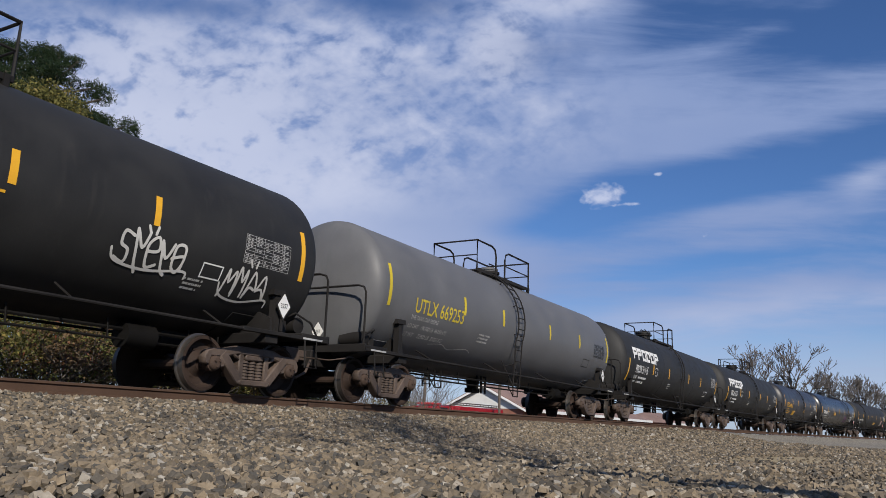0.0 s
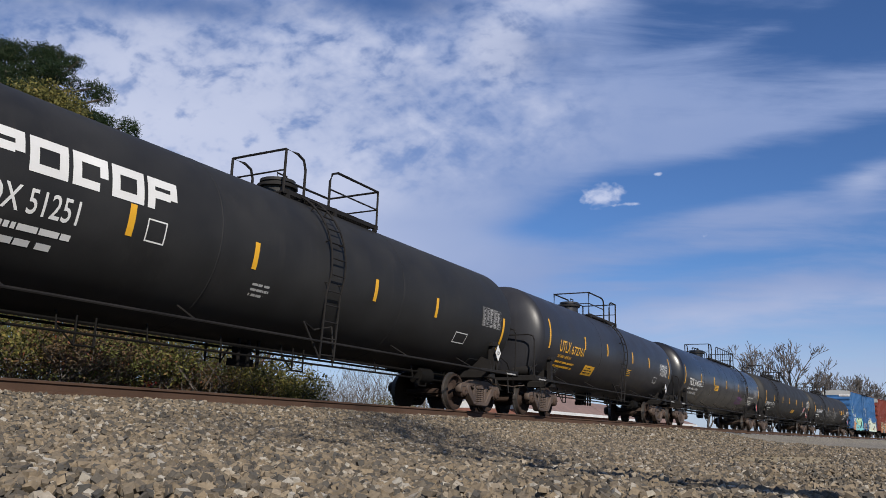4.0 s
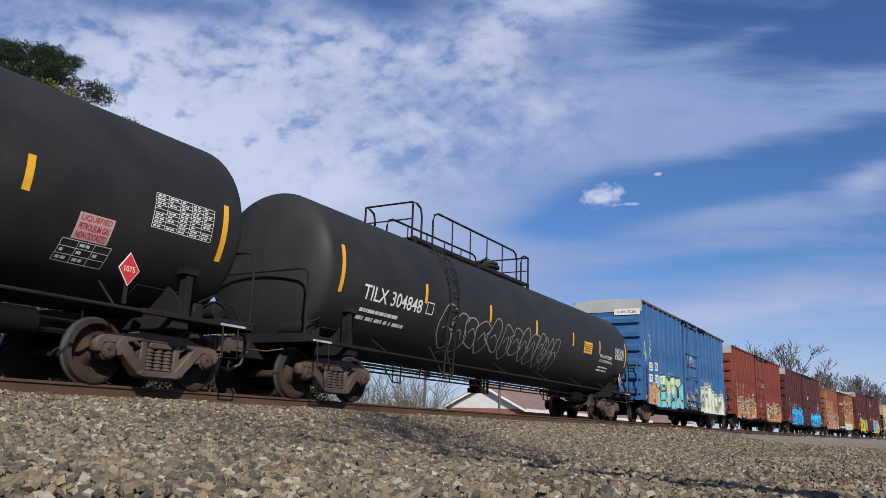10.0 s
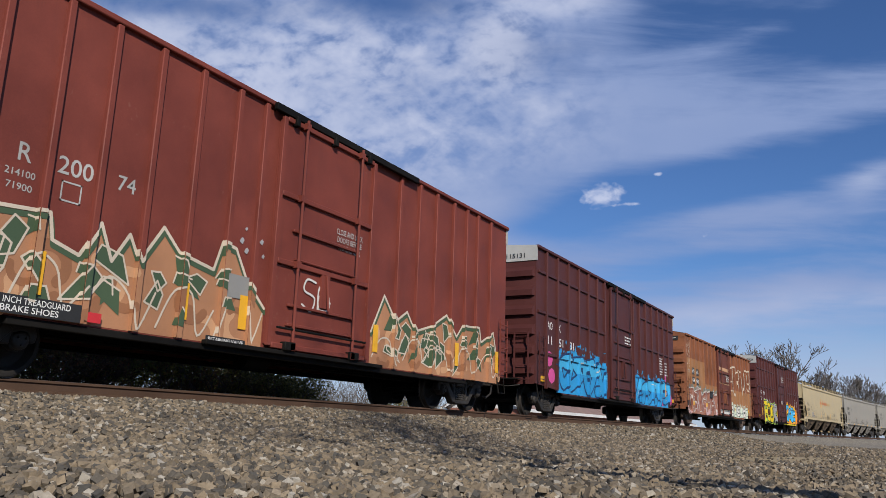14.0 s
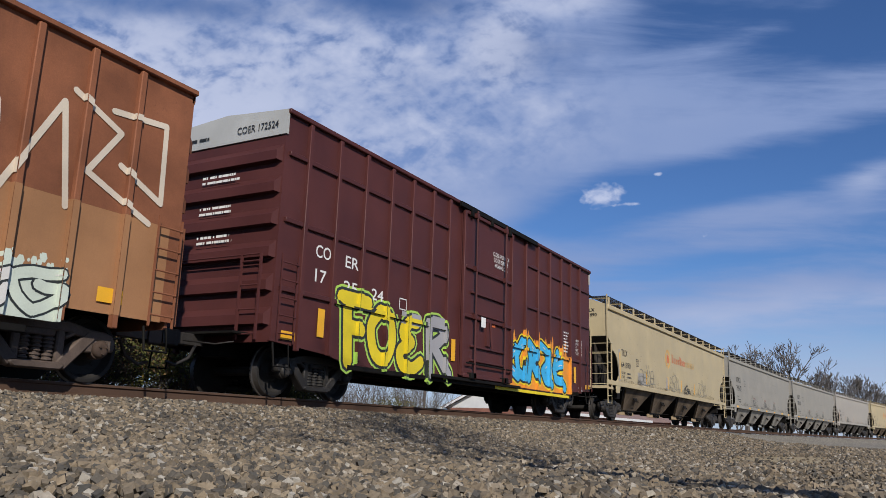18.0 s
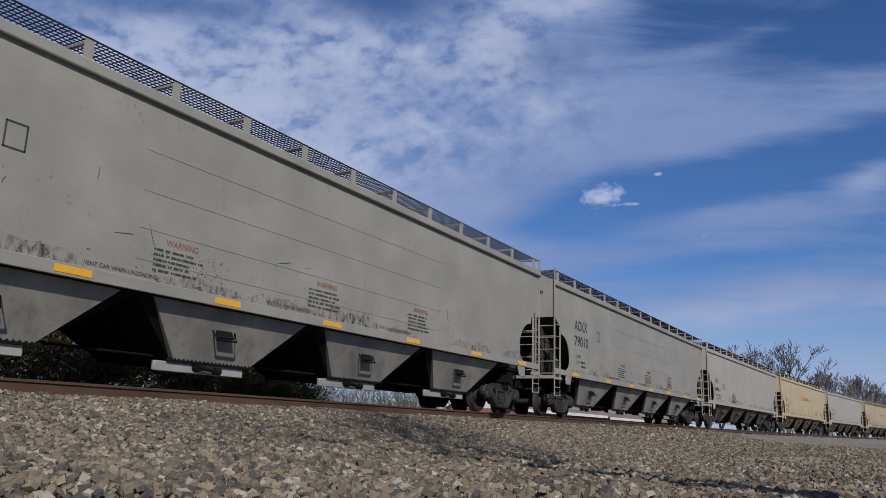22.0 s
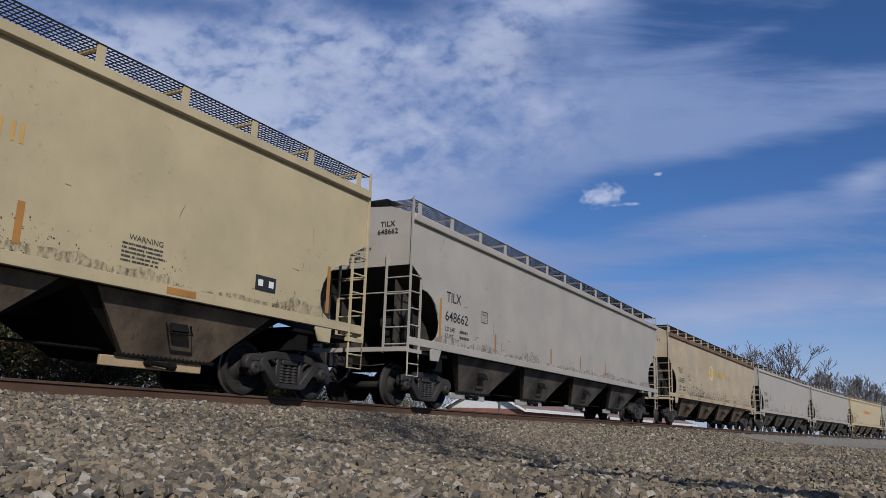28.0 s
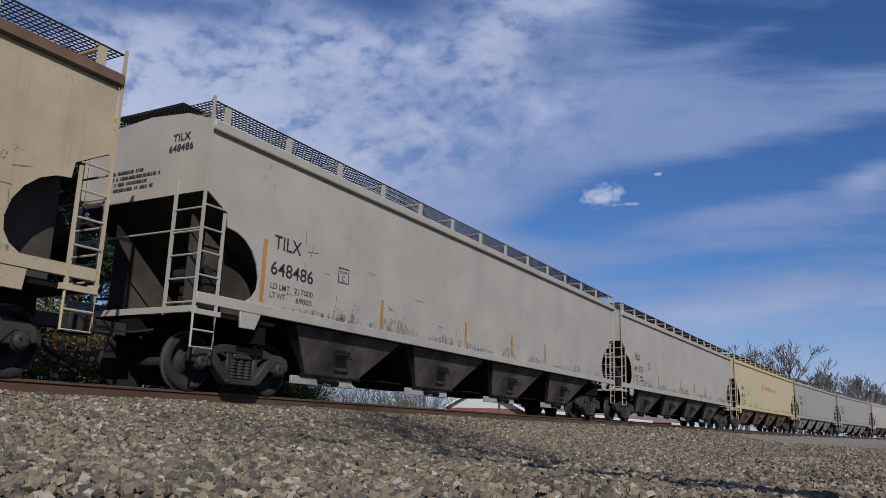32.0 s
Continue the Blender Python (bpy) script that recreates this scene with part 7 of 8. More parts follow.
# long matte gas tank car
car, sf = tank_car(116.08, 8.22, 1.55, 2.62, TANK_BLACK, "long matte black gas tank car with a side ladder", -5.28, (-5.8, 1.3), (-5.3, -4.66), -0.35, gap2=(0.42, 0.76), stripes=end_stripes(8.8, 2.0, 2.9) + uniform((-6.05, -2.94, -0.3, 2.65, 5.5), 2.24, 2.69), rail_z=4.88, posts=4, dome_r=0.42)
frame_mark(car, sf, -8.5, -8.32, 1.82, 2.1)
word("SHQX 50679", -8.27, -6.02, 1.86, 2.12, sf, WHITE, car)
word("LD LMT", -8.2, -7.75, 1.68, 1.77, sf, WHITE, car)
word("LT WT", -8.2, -7.8, 1.52, 1.61, sf, WHITE, car)
small_print(car, sf, -7.55, -6.1, 1.50, 1.80, 2, WHITE, 22)
frame_mark(car, sf, -5.88, -5.58, 1.78, 2.05)
coat("yellow_sticker", rects(1.40, 2.55, 1.62, 1.86), sf, YELLOW, car, 0.006)
small_print(car, sf, 1.5, 2.45, 1.64, 1.84, 3, BLACK_INK, 23).location = (0, -0.004, 0)
coat("pink_notice", rects(6.3, 6.85, 1.84, 2.18), sf, SPRAY["blush"], car, 0.006)
for i, line in enumerate(("LIQUEFIED", "PETROLEUM GAS", "NON-ODORIZED")):
    word(line, 6.34, 6.81, 2.075 - i * 0.107, 2.16 - i * 0.107, sf, SIGN_RED, car, lift=0.01)
data_table(car, sf, 6.2, 6.95, 1.55, 1.82, WHITE, 3, 3)
data_table(car, sf, 7.42, 8.55, 2.24, 2.74, WHITE)
small_print(car, end_side(-9.4), -0.2, 0.9, 2.7, 2.95, 3, WHITE, 25)
word("SHQX 50679", -0.2, 0.9, 3.0, 3.16, end_side(-9.38), WHITE, car)
placard_end(car, -9.66, -0.2, 1.42, "1075", SIGN_RED, WHITE, 0.16)
placard(car, 7.15, -1.5, 1.56, "1075", SIGN_RED, WHITE)

# last gas tank car with white bubble scrawls
car, sf = tank_car(137.14, 8.5, 1.55, 2.53, TANK_BLACK, "long black gas tank car with white bubble graffiti", -4.8, (-5.38, 1.6), (-4.95, -4.4), -0.1, gap2=(0.72, 1.05), bands=(-3.9,), stripes=end_stripes(9.11, 2.03, 2.95) + uniform((-5.98, -2.7, 0.36, 3.4, 6.05)), rail_z=4.9, posts=4, dome_r=0.42)
plain = sf
sf = slid(plain, 0.3)
word("TILX 304848", -8.65, -6.4, 2.02, 2.32, sf, WHITE, car)
small_print(car, sf, -8.6, -6.8, 1.60, 1.90, 2, WHITE, 27)
frame_mark(car, sf, -6.2, -5.9, 2.05, 2.32)
for x0, x1, n in ((-5.4, -2.25, 5), (-2.05, 0.85, 5), (0.7, 1.9, 3)):
    w = (x1 - x0) / n
    for i in range(n):
        cx = x0 + (i + 0.5) * w
        loop = [(cx + w * (u + rt.uniform(-0.16, 0.16)), v + rt.uniform(-0.14, 0.14)) for u, v in ((-0.5, 1.62), (-0.55, 2.0), (-0.1, 2.32), (0.5, 2.22), (0.35, 1.95), (0.62, 1.72), (0.2, 1.46))]
        loop = curve(loop + loop[:1], 4)
        inner = curve([(cx - w * 0.3, 1.85 + rt.uniform(-0.1, 0.1)), (cx, 2.0 + rt.uniform(-0.1, 0.1)), (cx + w * 0.3, 1.82 + rt.uniform(-0.15, 0.15))], 3)
        coat("graffiti_outline", ribbon(loop, 0.035) + ribbon(inner, 0.03), sf, SPRAY["grey"], car, 0.012, 0.00001)
coat("yellow_sticker", rects(4.15, 4.95, 2.17, 2.55), sf, YELLOW, car, 0.006)
small_print(car, sf, 4.22, 4.88, 2.22, 2.5, 4, BLACK_INK, 28).location = (0, -0.004, 0)
data_table(car, plain, 7.82, 8.84, 2.25, 2.64, WHITE)
word("NON-ODORIZED", 5.85, 7.2, 2.16, 2.27, sf, WHITE, car)
word("LIQUEFIED PETROLEUM GAS", 5.85, 7.3, 2.0, 2.1, sf, WHITE, car)
small_print(car, sf, 5.9, 7.2, 1.68, 1.9, 2, WHITE, 29)
word("TILX 304848", -0.1, 1.05, 2.95, 3.1, end_side(-9.66), WHITE, car)
placard(car, 8.5, -1.5, 1.5, "1075", SIGN_RED, WHITE)


# box cars
def white_plate(car, sf, text, x0, x1, z0, z1, back=WHITE, ink=BLACK_INK):
    p = part("number_panel", bpy.data.meshes.new("number_panel"), None, car)
    coat("panel", rects(x0, x1, z0, z1), sf, back, p, 0.014)
    m = 0.12 * (x1 - x0)
    word(text, x0 + m, x1 - m, z0 + 0.07, z1 - 0.07, sf, ink, p, lift=0.018)


def sill_tabs(car, sf, xs, z0, z1, m=YELLOW, w=0.22):
    for x in xs:
        coat("reflector_tab", rects(x - w, x + w, z0, z1), sf, m, car, 0.03)


px = (-7.34, -6.41, -5.63, -4.84, -4.06, -3.32, -2.54, -1.81, 2.49, 3.26, 4.07, 4.82, 5.54, 6.46, 7.12)
car, sf = box_car(156.885, 7.955, 6.26, BOX_BLUE, "tall blue boxcar with mint and white graffiti along its foot", 5.09, 0.72, roof_m=RUST_TRIM, post_x=px, cast=BOGIE_RUST)
spray_piece(car, sf, -5.9, -1.6, 0.74, 2.12, ("mint",), "black", "aqua", rt, 4, width=0.33, posts=px, foot="aqua", strokes=[
    [[(-5.42, 0.82), (-5.46, 1.55), (-5.24, 1.92), (-4.90, 1.96), (-4.66, 1.7), (-4.58, 0.9)], [(-5.3, 1.2), (-4.8, 1.25)]],
    [[(-4.28, 1.9), (-4.12, 0.95), (-3.86, 1.05), (-3.70, 1.65)]], [[(-3.62, 1.95), (-3.12, 1.98), (-3.35, 1.4), (-2.95, 1.0), (-3.5, 0.85)]],
    [[(-2.75, 1.95), (-2.1, 2.0)], [(-2.45, 1.95), (-2.4, 1.2), (-2.75, 0.85)], [(-2.35, 1.3), (-1.85, 0.85)]]])
wild_piece(car, sf, 1.62, 7.9, 0.74, 2.3, "pale", ("foam", "white"), "mist", "white", rt, [(1.62, 1.75), (1.9, 2.05), (2.7, 2), (3.1, 2.28), (3.6, 2.12), (4.2, 2.22), (4.7, 1.95), (5.4, 1.72), (5.8, 2.12), (6, 1.62), (6.4, 1.85), (6.8, 2.08), (7.3, 1.7), (7.7, 1.5), (7.9, 0.9)], 5, px)
word("EXTREME COLD", 5.0, 6.5, 0.86, 1.0, sf, WHITE, car, lift=0.056)
spray_piece(car, sf, -7.05, -5.8, 0.80, 1.66, ("peach", "orange"), "brick", "peach", rt, 2, width=0.15, posts=px)
white_plate(car, sf, "CO", -7.0, -6.50, 2.20, 2.55)
white_plate(car, sf, "ER", -6.2, -5.72, 2.25, 2.60)
white_plate(car, sf, "17", -7.05, -6.55, 1.72, 2.05)
white_plate(car, sf, "22", -6.22, -5.72, 1.74, 2.08)
white_plate(car, sf, "67", -5.36, -4.94, 1.74, 2.08)
word("LD LMT", -7.0, -6.55, 1.55, 1.64, sf, WHITE_OLD, car)
word("LT WT", -7.0, -6.55, 1.38, 1.47, sf, WHITE_OLD, car)
sill_tabs(car, sf, (-7.45, -4.45, -2.3, 2.4, 4.6, 6.6, 7.7), 0.98, 1.14)
coat("graffiti_tag", ribbon(curve([(-7.04, 3.9), (-7.11, 3.65), (-6.79, 3.75), (-6.86, 3.45), (-6.66, 3.41), (-6.92, 3.09), (-6.65, 3.11), (-6.96, 2.89), (-6.71, 2.72)], 4), 0.045), sf, SPRAY["white"], car, 0.012, 0.00001)
tag(car, sf, 6.9, 7.5, 2.6, 3.6, "white", rt, 2, 0.03)
tag(car, sf, 2.3, 4.6, 2.28, 2.42, "white", rt, 9, 0.018)
tag(car, sf, -7.7, -7.2, 2.5, 3.35, "mint", rt, 2, 0.06, "graffiti_smear")
door = [c for c in car.children if c.name.startswith("plug_door")][0]
dsf = flat_side(1.54)
word("CLOSE AND LOCK", 0.06, 0.82, 3.18, 3.29, dsf, WHITE_OLD, door)
word("DOORS BEFORE", 0.09, 0.79, 3.03, 3.14, dsf, WHITE_OLD, door)
word("MOVING CAR", 0.14, 0.75, 2.88, 2.99, dsf, WHITE_OLD, door)
word("82", 0.2, 0.5, 2.45, 2.72, dsf, WHITE_OLD, door)
tag(door, dsf, -0.8, 0.1, 3.1, 3.5, "white", rt, 3, 0.05)
tag(door, dsf, 0.35, 1.15, 1.55, 1.85, "white", rt, 3, 0.05)
coat("road_grime", [rect(-1.35, 1.35, 0.9, 1.9)], dsf, GRIME, door, 0.004)
spray_piece(door, dsf, -1.25, 0.6, 0.92, 1.7, ("peach", "pale"), "mist", None, rt, 3, width=0.12)
white_plate(car, end_side(-7.99), "COER 172267", 0.30, 1.42, 4.47, 4.72)
small_print(car, end_side(-8.06), -0.4, 0.4, 3.7, 3.95, 3, WHITE_OLD, 31)
small_print(car, end_side(-8.06), -0.5, 0.5, 3.1, 3.3, 2, WHITE_OLD, 32)

px = (-7.3, -6.4, -5.60, -4.85, -4.05, -3.25, -2.43, -1.79, 2.55, 3.36, 4.13, 4.97, 5.65, 6.25, 7.01)
car, sf = box_car(175.12, 8.04, 6.3, BOX_RED, "tall faded red boxcar with peach and green graffiti", 5.05, 0.70, post_x=px)
wild_piece(car, sf, -7.1, -1.45, 0.72, 2.2, "tan", ("peach", "umber"), "green", "cream", rt, [(-7.1, 1.5), (-6.7, 1.95), (-5.47, 2.06), (-5.4, 1.72), (-5, 1.6), (-4.72, 2.1), (-4.5, 1.62), (-4.25, 2.05), (-4.05, 1.7), (-3.68, 2.29), (-3.35, 1.98), (-2.65, 1.85), (-2.5, 2.33), (-2.2, 2.28), (-1.9, 1.8), (-1.45, 1.41)], 5, px)
wild_piece(car, sf, 1.7, 7.6, 0.72, 2.1, "tan", ("peach", "umber"), "green", "cream", rt, [(1.7, 1.4), (2.13, 2.2), (2.6, 1.72), (3.04, 1.98), (3.4, 1.6), (4.1, 1.8), (4.79, 2.15), (5.3, 1.7), (5.6, 2), (6.5, 2.05), (6.6, 1.7), (7.3, 2.02), (7.6, 1.2)], 5, px)
for t, x0, x1, z0, z1 in (("YK", -6.92, -6.56, 2.58, 2.82), ("R", -6.0, -5.82, 2.60, 2.84), ("200", -5.46, -4.94, 2.60, 2.84), ("74", -4.55, -4.25, 2.62, 2.84)):
    word(t, x0, x1, z0, z1, sf, WHITE_OLD, car)
word("LD LMT", -7.0, -6.6, 2.40, 2.48, sf, WHITE_OLD, car)
word("LT WT", -7.0, -6.65, 2.25, 2.33, sf, WHITE_OLD, car)
word("214100", -6.14, -5.74, 2.40, 2.49, sf, WHITE_OLD, car)
word("71900", -6.10, -5.76, 2.23, 2.32, sf, WHITE_OLD, car)
small_print(car, sf, -7.0, -6.55, 1.2, 2.2, 8, WHITE_OLD, 34)
frame_mark(car, sf, -5.38, -5.08, 2.25, 2.52, WHITE_OLD)
coat("black_panel", rects(-6.1, -4.9, 0.72, 0.95), sf, BLACK_INK, car, 0.082)
word("2 INCH TREADGUARD", -6.04, -5.06, 0.845, 0.925, sf, WHITE, car, lift=0.086)
word("BRAKE SHOES", -5.98, -5.22, 0.745, 0.825, sf, WHITE, car, lift=0.086)
coat("black_panel", rects(-2.75, -1.9, 0.72, 0.82), sf, BLACK_INK, car, 0.082)
word("RETAINING VALVE", -2.7, -1.95, 0.74, 0.80, sf, WHITE, car, lift=0.086)
coat("red_sticker", rects(-4.85, -4.6, 0.75, 0.88), sf, SIGN_RED, car, 0.082)
for x in (-7.65, -5.55, -3.2, -1.95, 1.85, 3.4, 5.3, 7.5):
    coat("reflector_stripe", rects(x - 0.09, x + 0.09, 1.0, 1.55), sf, YELLOW, car, 0.03)
tag(car, sf, -7.6, -7.1, 3.0, 3.6, "rose", rt, 3, 0.022)
coat("primer_patch", [rect(-2.38, -1.86, 1.48, 1.86)], sf, SPRAY["grey"], car, 0.02)
coat("flaked_paint", [[(x + r * c, z + r * d) for c, d in ((1.2, 0.2), (0.3, 1.0), (-0.5, 0.4), (-1.0, -0.6), (0.4, -1.3))] for x, z, r in ((-2.1, 2.45, 0.05), (-2.02, 2.66, 0.03), (-1.98, 2.3, 0.05), (-1.64, 2.52, 0.045), (-1.58, 2.28, 0.035))], sf, SPRAY["silver"], car, 0.014)
door = [c for c in car.children if c.name.startswith("plug_door")][0]
word("CLOSE AND LOCK", 0.3, 1.15, 3.10, 3.21, dsf, WHITE_OLD, door)
word("DOORS BEFORE", 0.33, 1.12, 2.95, 3.06, dsf, WHITE_OLD, door)
word("MOVING CAR", 0.38, 1.08, 2.80, 2.91, dsf, WHITE_OLD, door)
tag(door, dsf, -0.6, 0.2, 1.55, 2.1, "white", rt, 2, 0.04)
word("YKR 20074", -0.1, 0.95, 4.36, 4.50, end_side(-8.14), WHITE_OLD, car)
for z in (3.9, 3.3, 2.75):
    small_print(car, end_side(-8.15), -0.5, 0.5, z - 0.1, z + 0.1, 2, WHITE_OLD, int(z * 10))

pg = (-7.4, -6.5, -5.55, -4.59, -3.65, -2.72, -1.9, 2.5, 3.4, 4.35, 5.3, 6.14, 7.0)
car, sf = box_car(193.52, 8.13, 6.4, BOX_MAROON, "dark maroon boxcar with bright blue graffiti", 5.06, 0.68, True, post_x=pg)
spray_piece(car, sf, -6.5, -1.9, 0.72, 2.2, ("sky",), "navy", "blue", rt, 4, width=0.32, posts=pg, beams=(1.82,), foot="blue")
spray_piece(car, sf, 1.9, 6.9, 0.72, 1.95, ("sky",), "navy", "blue", rt, 4, width=0.3, posts=pg, beams=(1.82,), foot="blue")
coat("graffiti_dot", [[(x + 0.28 * math.cos(a), z + 0.24 * math.sin(a)) for a in (0, 0.8, 1.6, 2.4, 3.1, 3.9, 4.7, 5.5)] for x, z in ((6.4, 2.0), (6.9, 1.5), (7.3, 1.1), (6.0, 1.0), (-6.9, 1.2), (-7.1, 1.7))], sf, SPRAY["pink"], car, 0.005)
for t, x0, x1, z0, z1 in (("AO", -7.25, -6.85, 2.6, 2.84), ("K", -6.35, -6.15, 2.6, 2.84), ("11", -7.2, -6.9, 2.15, 2.4), ("51", -6.3, -5.95, 2.15, 2.4), ("31", -5.35, -5.0, 2.15, 2.4)):
    word(t, x0, x1, z0, z1, sf, WHITE, car)
small_print(car, sf, 5.55, 6.2, 2.1, 2.9, 7, WHITE, 41)
small_print(car, sf, 6.3, 6.95, 2.1, 2.75, 5, WHITE, 42)
sill_tabs(car, sf, (-7.6, 7.75), 0.98, 1.14)
coat("reflector_stripe", rects(6.35, 6.52, 1.2, 1.75), sf, YELLOW, car, 0.03)
small_print([c for c in car.children if c.name.startswith("plug_door")][0], dsf, 0.3, 1.1, 2.9, 3.25, 3, WHITE, 43)
word("AOK  115131", -0.2, 1.1, 4.68, 4.82, end_side(-8.17), BLACK_INK, car)
for z in (3.9, 3.3, 2.75):
    small_print(car, end_side(-8.24), -0.5, 0.5, z - 0.1, z + 0.1, 2, WHITE_OLD, int(z * 11))

px = (-7.22, -6.42, -5.54, -4.6, -3.71, -2.87, -2.03, 2.0, 2.9, 3.8, 4.7, 5.5, 6.3, 7.1)
car, sf = box_car(212.03, 8.1, 6.35, BOX_TAN, "older rust-brown boxcar with faded white graffiti", 4.54, 0.62, door_m=DOOR_BROWN, old=True, post_x=px, door=(-1.6, 1.45), cast=BOGIE_RUST)
for t, x0, x1, z0, z1 in (("WR", -7.0, -6.42, 2.58, 2.92), ("WK", -6.2, -5.62, 2.56, 2.90), ("44", -7.0, -6.42, 2.12, 2.46), ("91", -6.2, -5.62, 2.10, 2.44)):
    white_plate(car, sf, t, x0, x1, z0, z1, BLACK_INK, WHITE)
for band in (rect(-7.85, -4.45, 0.9, 3.36), rect(-4.45, -1.85, 0.9, 2.24), rect(1.6, 7.9, 0.9, 2.3)):
    draped("buff_repaint_band", [band], sf, BUFF, car, 0.002, px)
wild_piece(car, sf, -7.7, -1.7, 0.64, 2.08, "rose", ("brick", "blush"), "brick", "white", rt, [(-7.7, 1.85), (-6.8, 1.91), (-6.6, 1.72), (-6.1, 2), (-5.4, 1.85), (-4.92, 1.64), (-4.35, 2.02), (-3.99, 1.82), (-3.49, 1.9), (-3.2, 1.6), (-2.59, 1.98), (-2.2, 1.72), (-1.75, 2.08), (-1.7, 1.2)], 5, px, (), 0.055, True, "mist")
part("side_vent", Shape().box(-3.45, -2.92, -1.54, -1.47, 1.58, 1.88).box(-3.5, -2.87, -1.56, -1.535, 1.86, 1.9).mesh("side_vent", 40), BLACK_INK, car, "dark hooded vent box")
for line in ([(1.64, 2.75), (2.04, 2.77), (2.22, 2.24), (1.81, 2.24), (1.76, 1.57)],
             [(1.7, 3.55), (2.58, 3.68), (2.61, 2.3), (3.07, 1.79)],
             [(2.63, 3.69), (3.33, 3.71), (3.46, 3.36), (4.21, 3.58), (4.41, 3.13), (3.71, 2.87), (4.04, 1.98)],
             [(4.44, 3.63), (5.11, 3.26), (5.24, 2.14), (5.98, 3.56), (6.18, 2.19)],
             [(6.11, 3.77), (6.88, 3.42), (6.42, 2.74), (7.5, 2.27)],
             [(6.72, 3.7), (7.63, 3.79), (7.67, 2.61), (6.93, 2.97)]):
    draped("graffiti", ribbon(line, 0.09), sf, SPRAY["cream"], car, 0.012, px)
spray_piece(car, sf, 1.7, 6.3, 0.70, 1.42, ("white", "pale"), "black", "pale", rt, 6, width=0.14, posts=px)
tag(car, sf, -7.85, -7.3, 3.0, 4.2, "cream", rt, 2, 0.03)
small_print(car, sf, -7.6, -7.1, 2.6, 2.8, 2, WHITE_OLD, 45)
sill_tabs(car, sf, (-6.9, -4.2, 2.9, 7.0), 1.05, 1.25, YELLOW, 0.2)
coat("black_panel", rects(-7.95, -7.4, 1.0, 1.25), sf, BLACK_INK, car, 0.012)
door = [c for c in car.children if c.name.startswith("plug_door")][0]
word("CLOSE AND LOCK", 0.35, 1.25, 2.92, 3.03, dsf, WHITE, door)
word("DOOR BEFORE", 0.38, 1.2, 2.78, 2.89, dsf, WHITE, door)
word("MOVING CAR", 0.4, 1.15, 2.64, 2.75, dsf, WHITE, door)
coat("pale_repaint_band", [rect(-1.5, 1.35, 3.22, 3.42), rect(-1.5, 1.35, 2.48, 2.58)], dsf, SPRAY["peach"], door, 0.005)
coat("white_splash", [rect(-1.5, 1.35, 0.80, 1.05)], dsf, SPRAY["white"], door, 0.006)
white_plate(car, end_side(-8.13), "WRWK 4491", 0.15, 1.15, 4.2, 4.4, BLACK_INK, WHITE)
for z in (3.75, 3.2, 2.65):
    small_print(car, end_side(-8.22), -0.5, 0.4, z - 0.06, z + 0.06, 1, WHITE, int(z * 12))

PM = pg = (-7.4, -6.48, -5.56, -4.61, -3.75, -2.85, -2.06, 2.52, 3.43, 4.35, 5.32, 6.14, 7.01)
car, sf = box_car(230.32, 8.05, 6.25, BOX_MAROON, "dark maroon boxcar with yellow and blue graffiti", 5.08, 0.68, True, post_x=PM)
root = part("graffiti", bpy.data.meshes.new("graffiti"), None, car, "yellow and silver bubble letters with dark edges")
LETTERS = {"F": [[(-5.85, 0.74), (-5.95, 1.9)], [(-6.15, 1.95), (-5.25, 1.95)], [(-5.9, 1.42), (-5.45, 1.38)]],
           "O": [curve([(-4.80, 1.86), (-5.12, 1.5), (-4.95, 0.98), (-4.55, 0.90), (-4.32, 1.3), (-4.45, 1.74), (-4.80, 1.86)], 4)],
           "E": [curve([(-3.35, 1.80), (-3.75, 1.76), (-3.92, 1.5), (-3.55, 1.34)], 4), curve([(-3.55, 1.34), (-4.0, 1.12), (-3.9, 0.84), (-3.5, 0.78), (-3.15, 0.95)], 4)],
           "R": [[(-2.75, 0.72), (-2.85, 1.85)], curve([(-2.85, 1.85), (-2.35, 1.88), (-2.2, 1.6), (-2.65, 1.35)], 4), [(-2.55, 1.32), (-1.85, 0.74)]]}
for col, keys, w, lift in (("lime", "FOER", 0.50, 0.004), ("black", "FOER", 0.40, 0.008), ("yellow", "FOE", 0.28, 0.014), ("silver", "R", 0.28, 0.0145)):
    polys = []
    for kx in keys:
        for st in LETTERS[kx]:
            polys += ribbon(st, w)
    draped("letter_layer", polys, sf, SPRAY[col], root, lift, pg, (1.82,))
coat("silver_crown", [rect(-4.0, -3.2, 1.72, 1.98), rect(-2.9, -2.1, 1.85, 2.05)], sf, SPRAY["silver"], root, 0.018)
spray_piece(car, sf, 1.05, 6.0, 0.66, 2.2, ("sky",), "black", None, rt, 4, width=0.27, glow="orange", halo="yellow", posts=pg, beams=(1.82,), strokes=[
    [[(2.36, 2.0), (1.98, 1.6), (2.12, 1.12), (2.52, 1.02), (2.62, 1.42)], [(1.42, 1.28), (2.1, 1.0)], [(1.68, 1.6), (1.9, 1.78)]],
    [[(2.88, 2.0), (2.98, 1.5), (2.86, 1.0)], [(2.9, 1.98), (3.36, 1.74), (3.12, 1.44), (3.6, 1.02)]],
    [[(3.72, 2.02), (4.2, 1.86), (4.28, 1.1)], [(4.2, 1.5), (3.88, 1.28), (4.1, 1.04), (4.6, 0.92)]],
    [[(5.05, 1.92), (4.78, 1.42), (4.95, 1.1), (5.4, 1.06), (5.68, 0.88)], [(5.0, 1.5), (5.4, 1.62)]]])
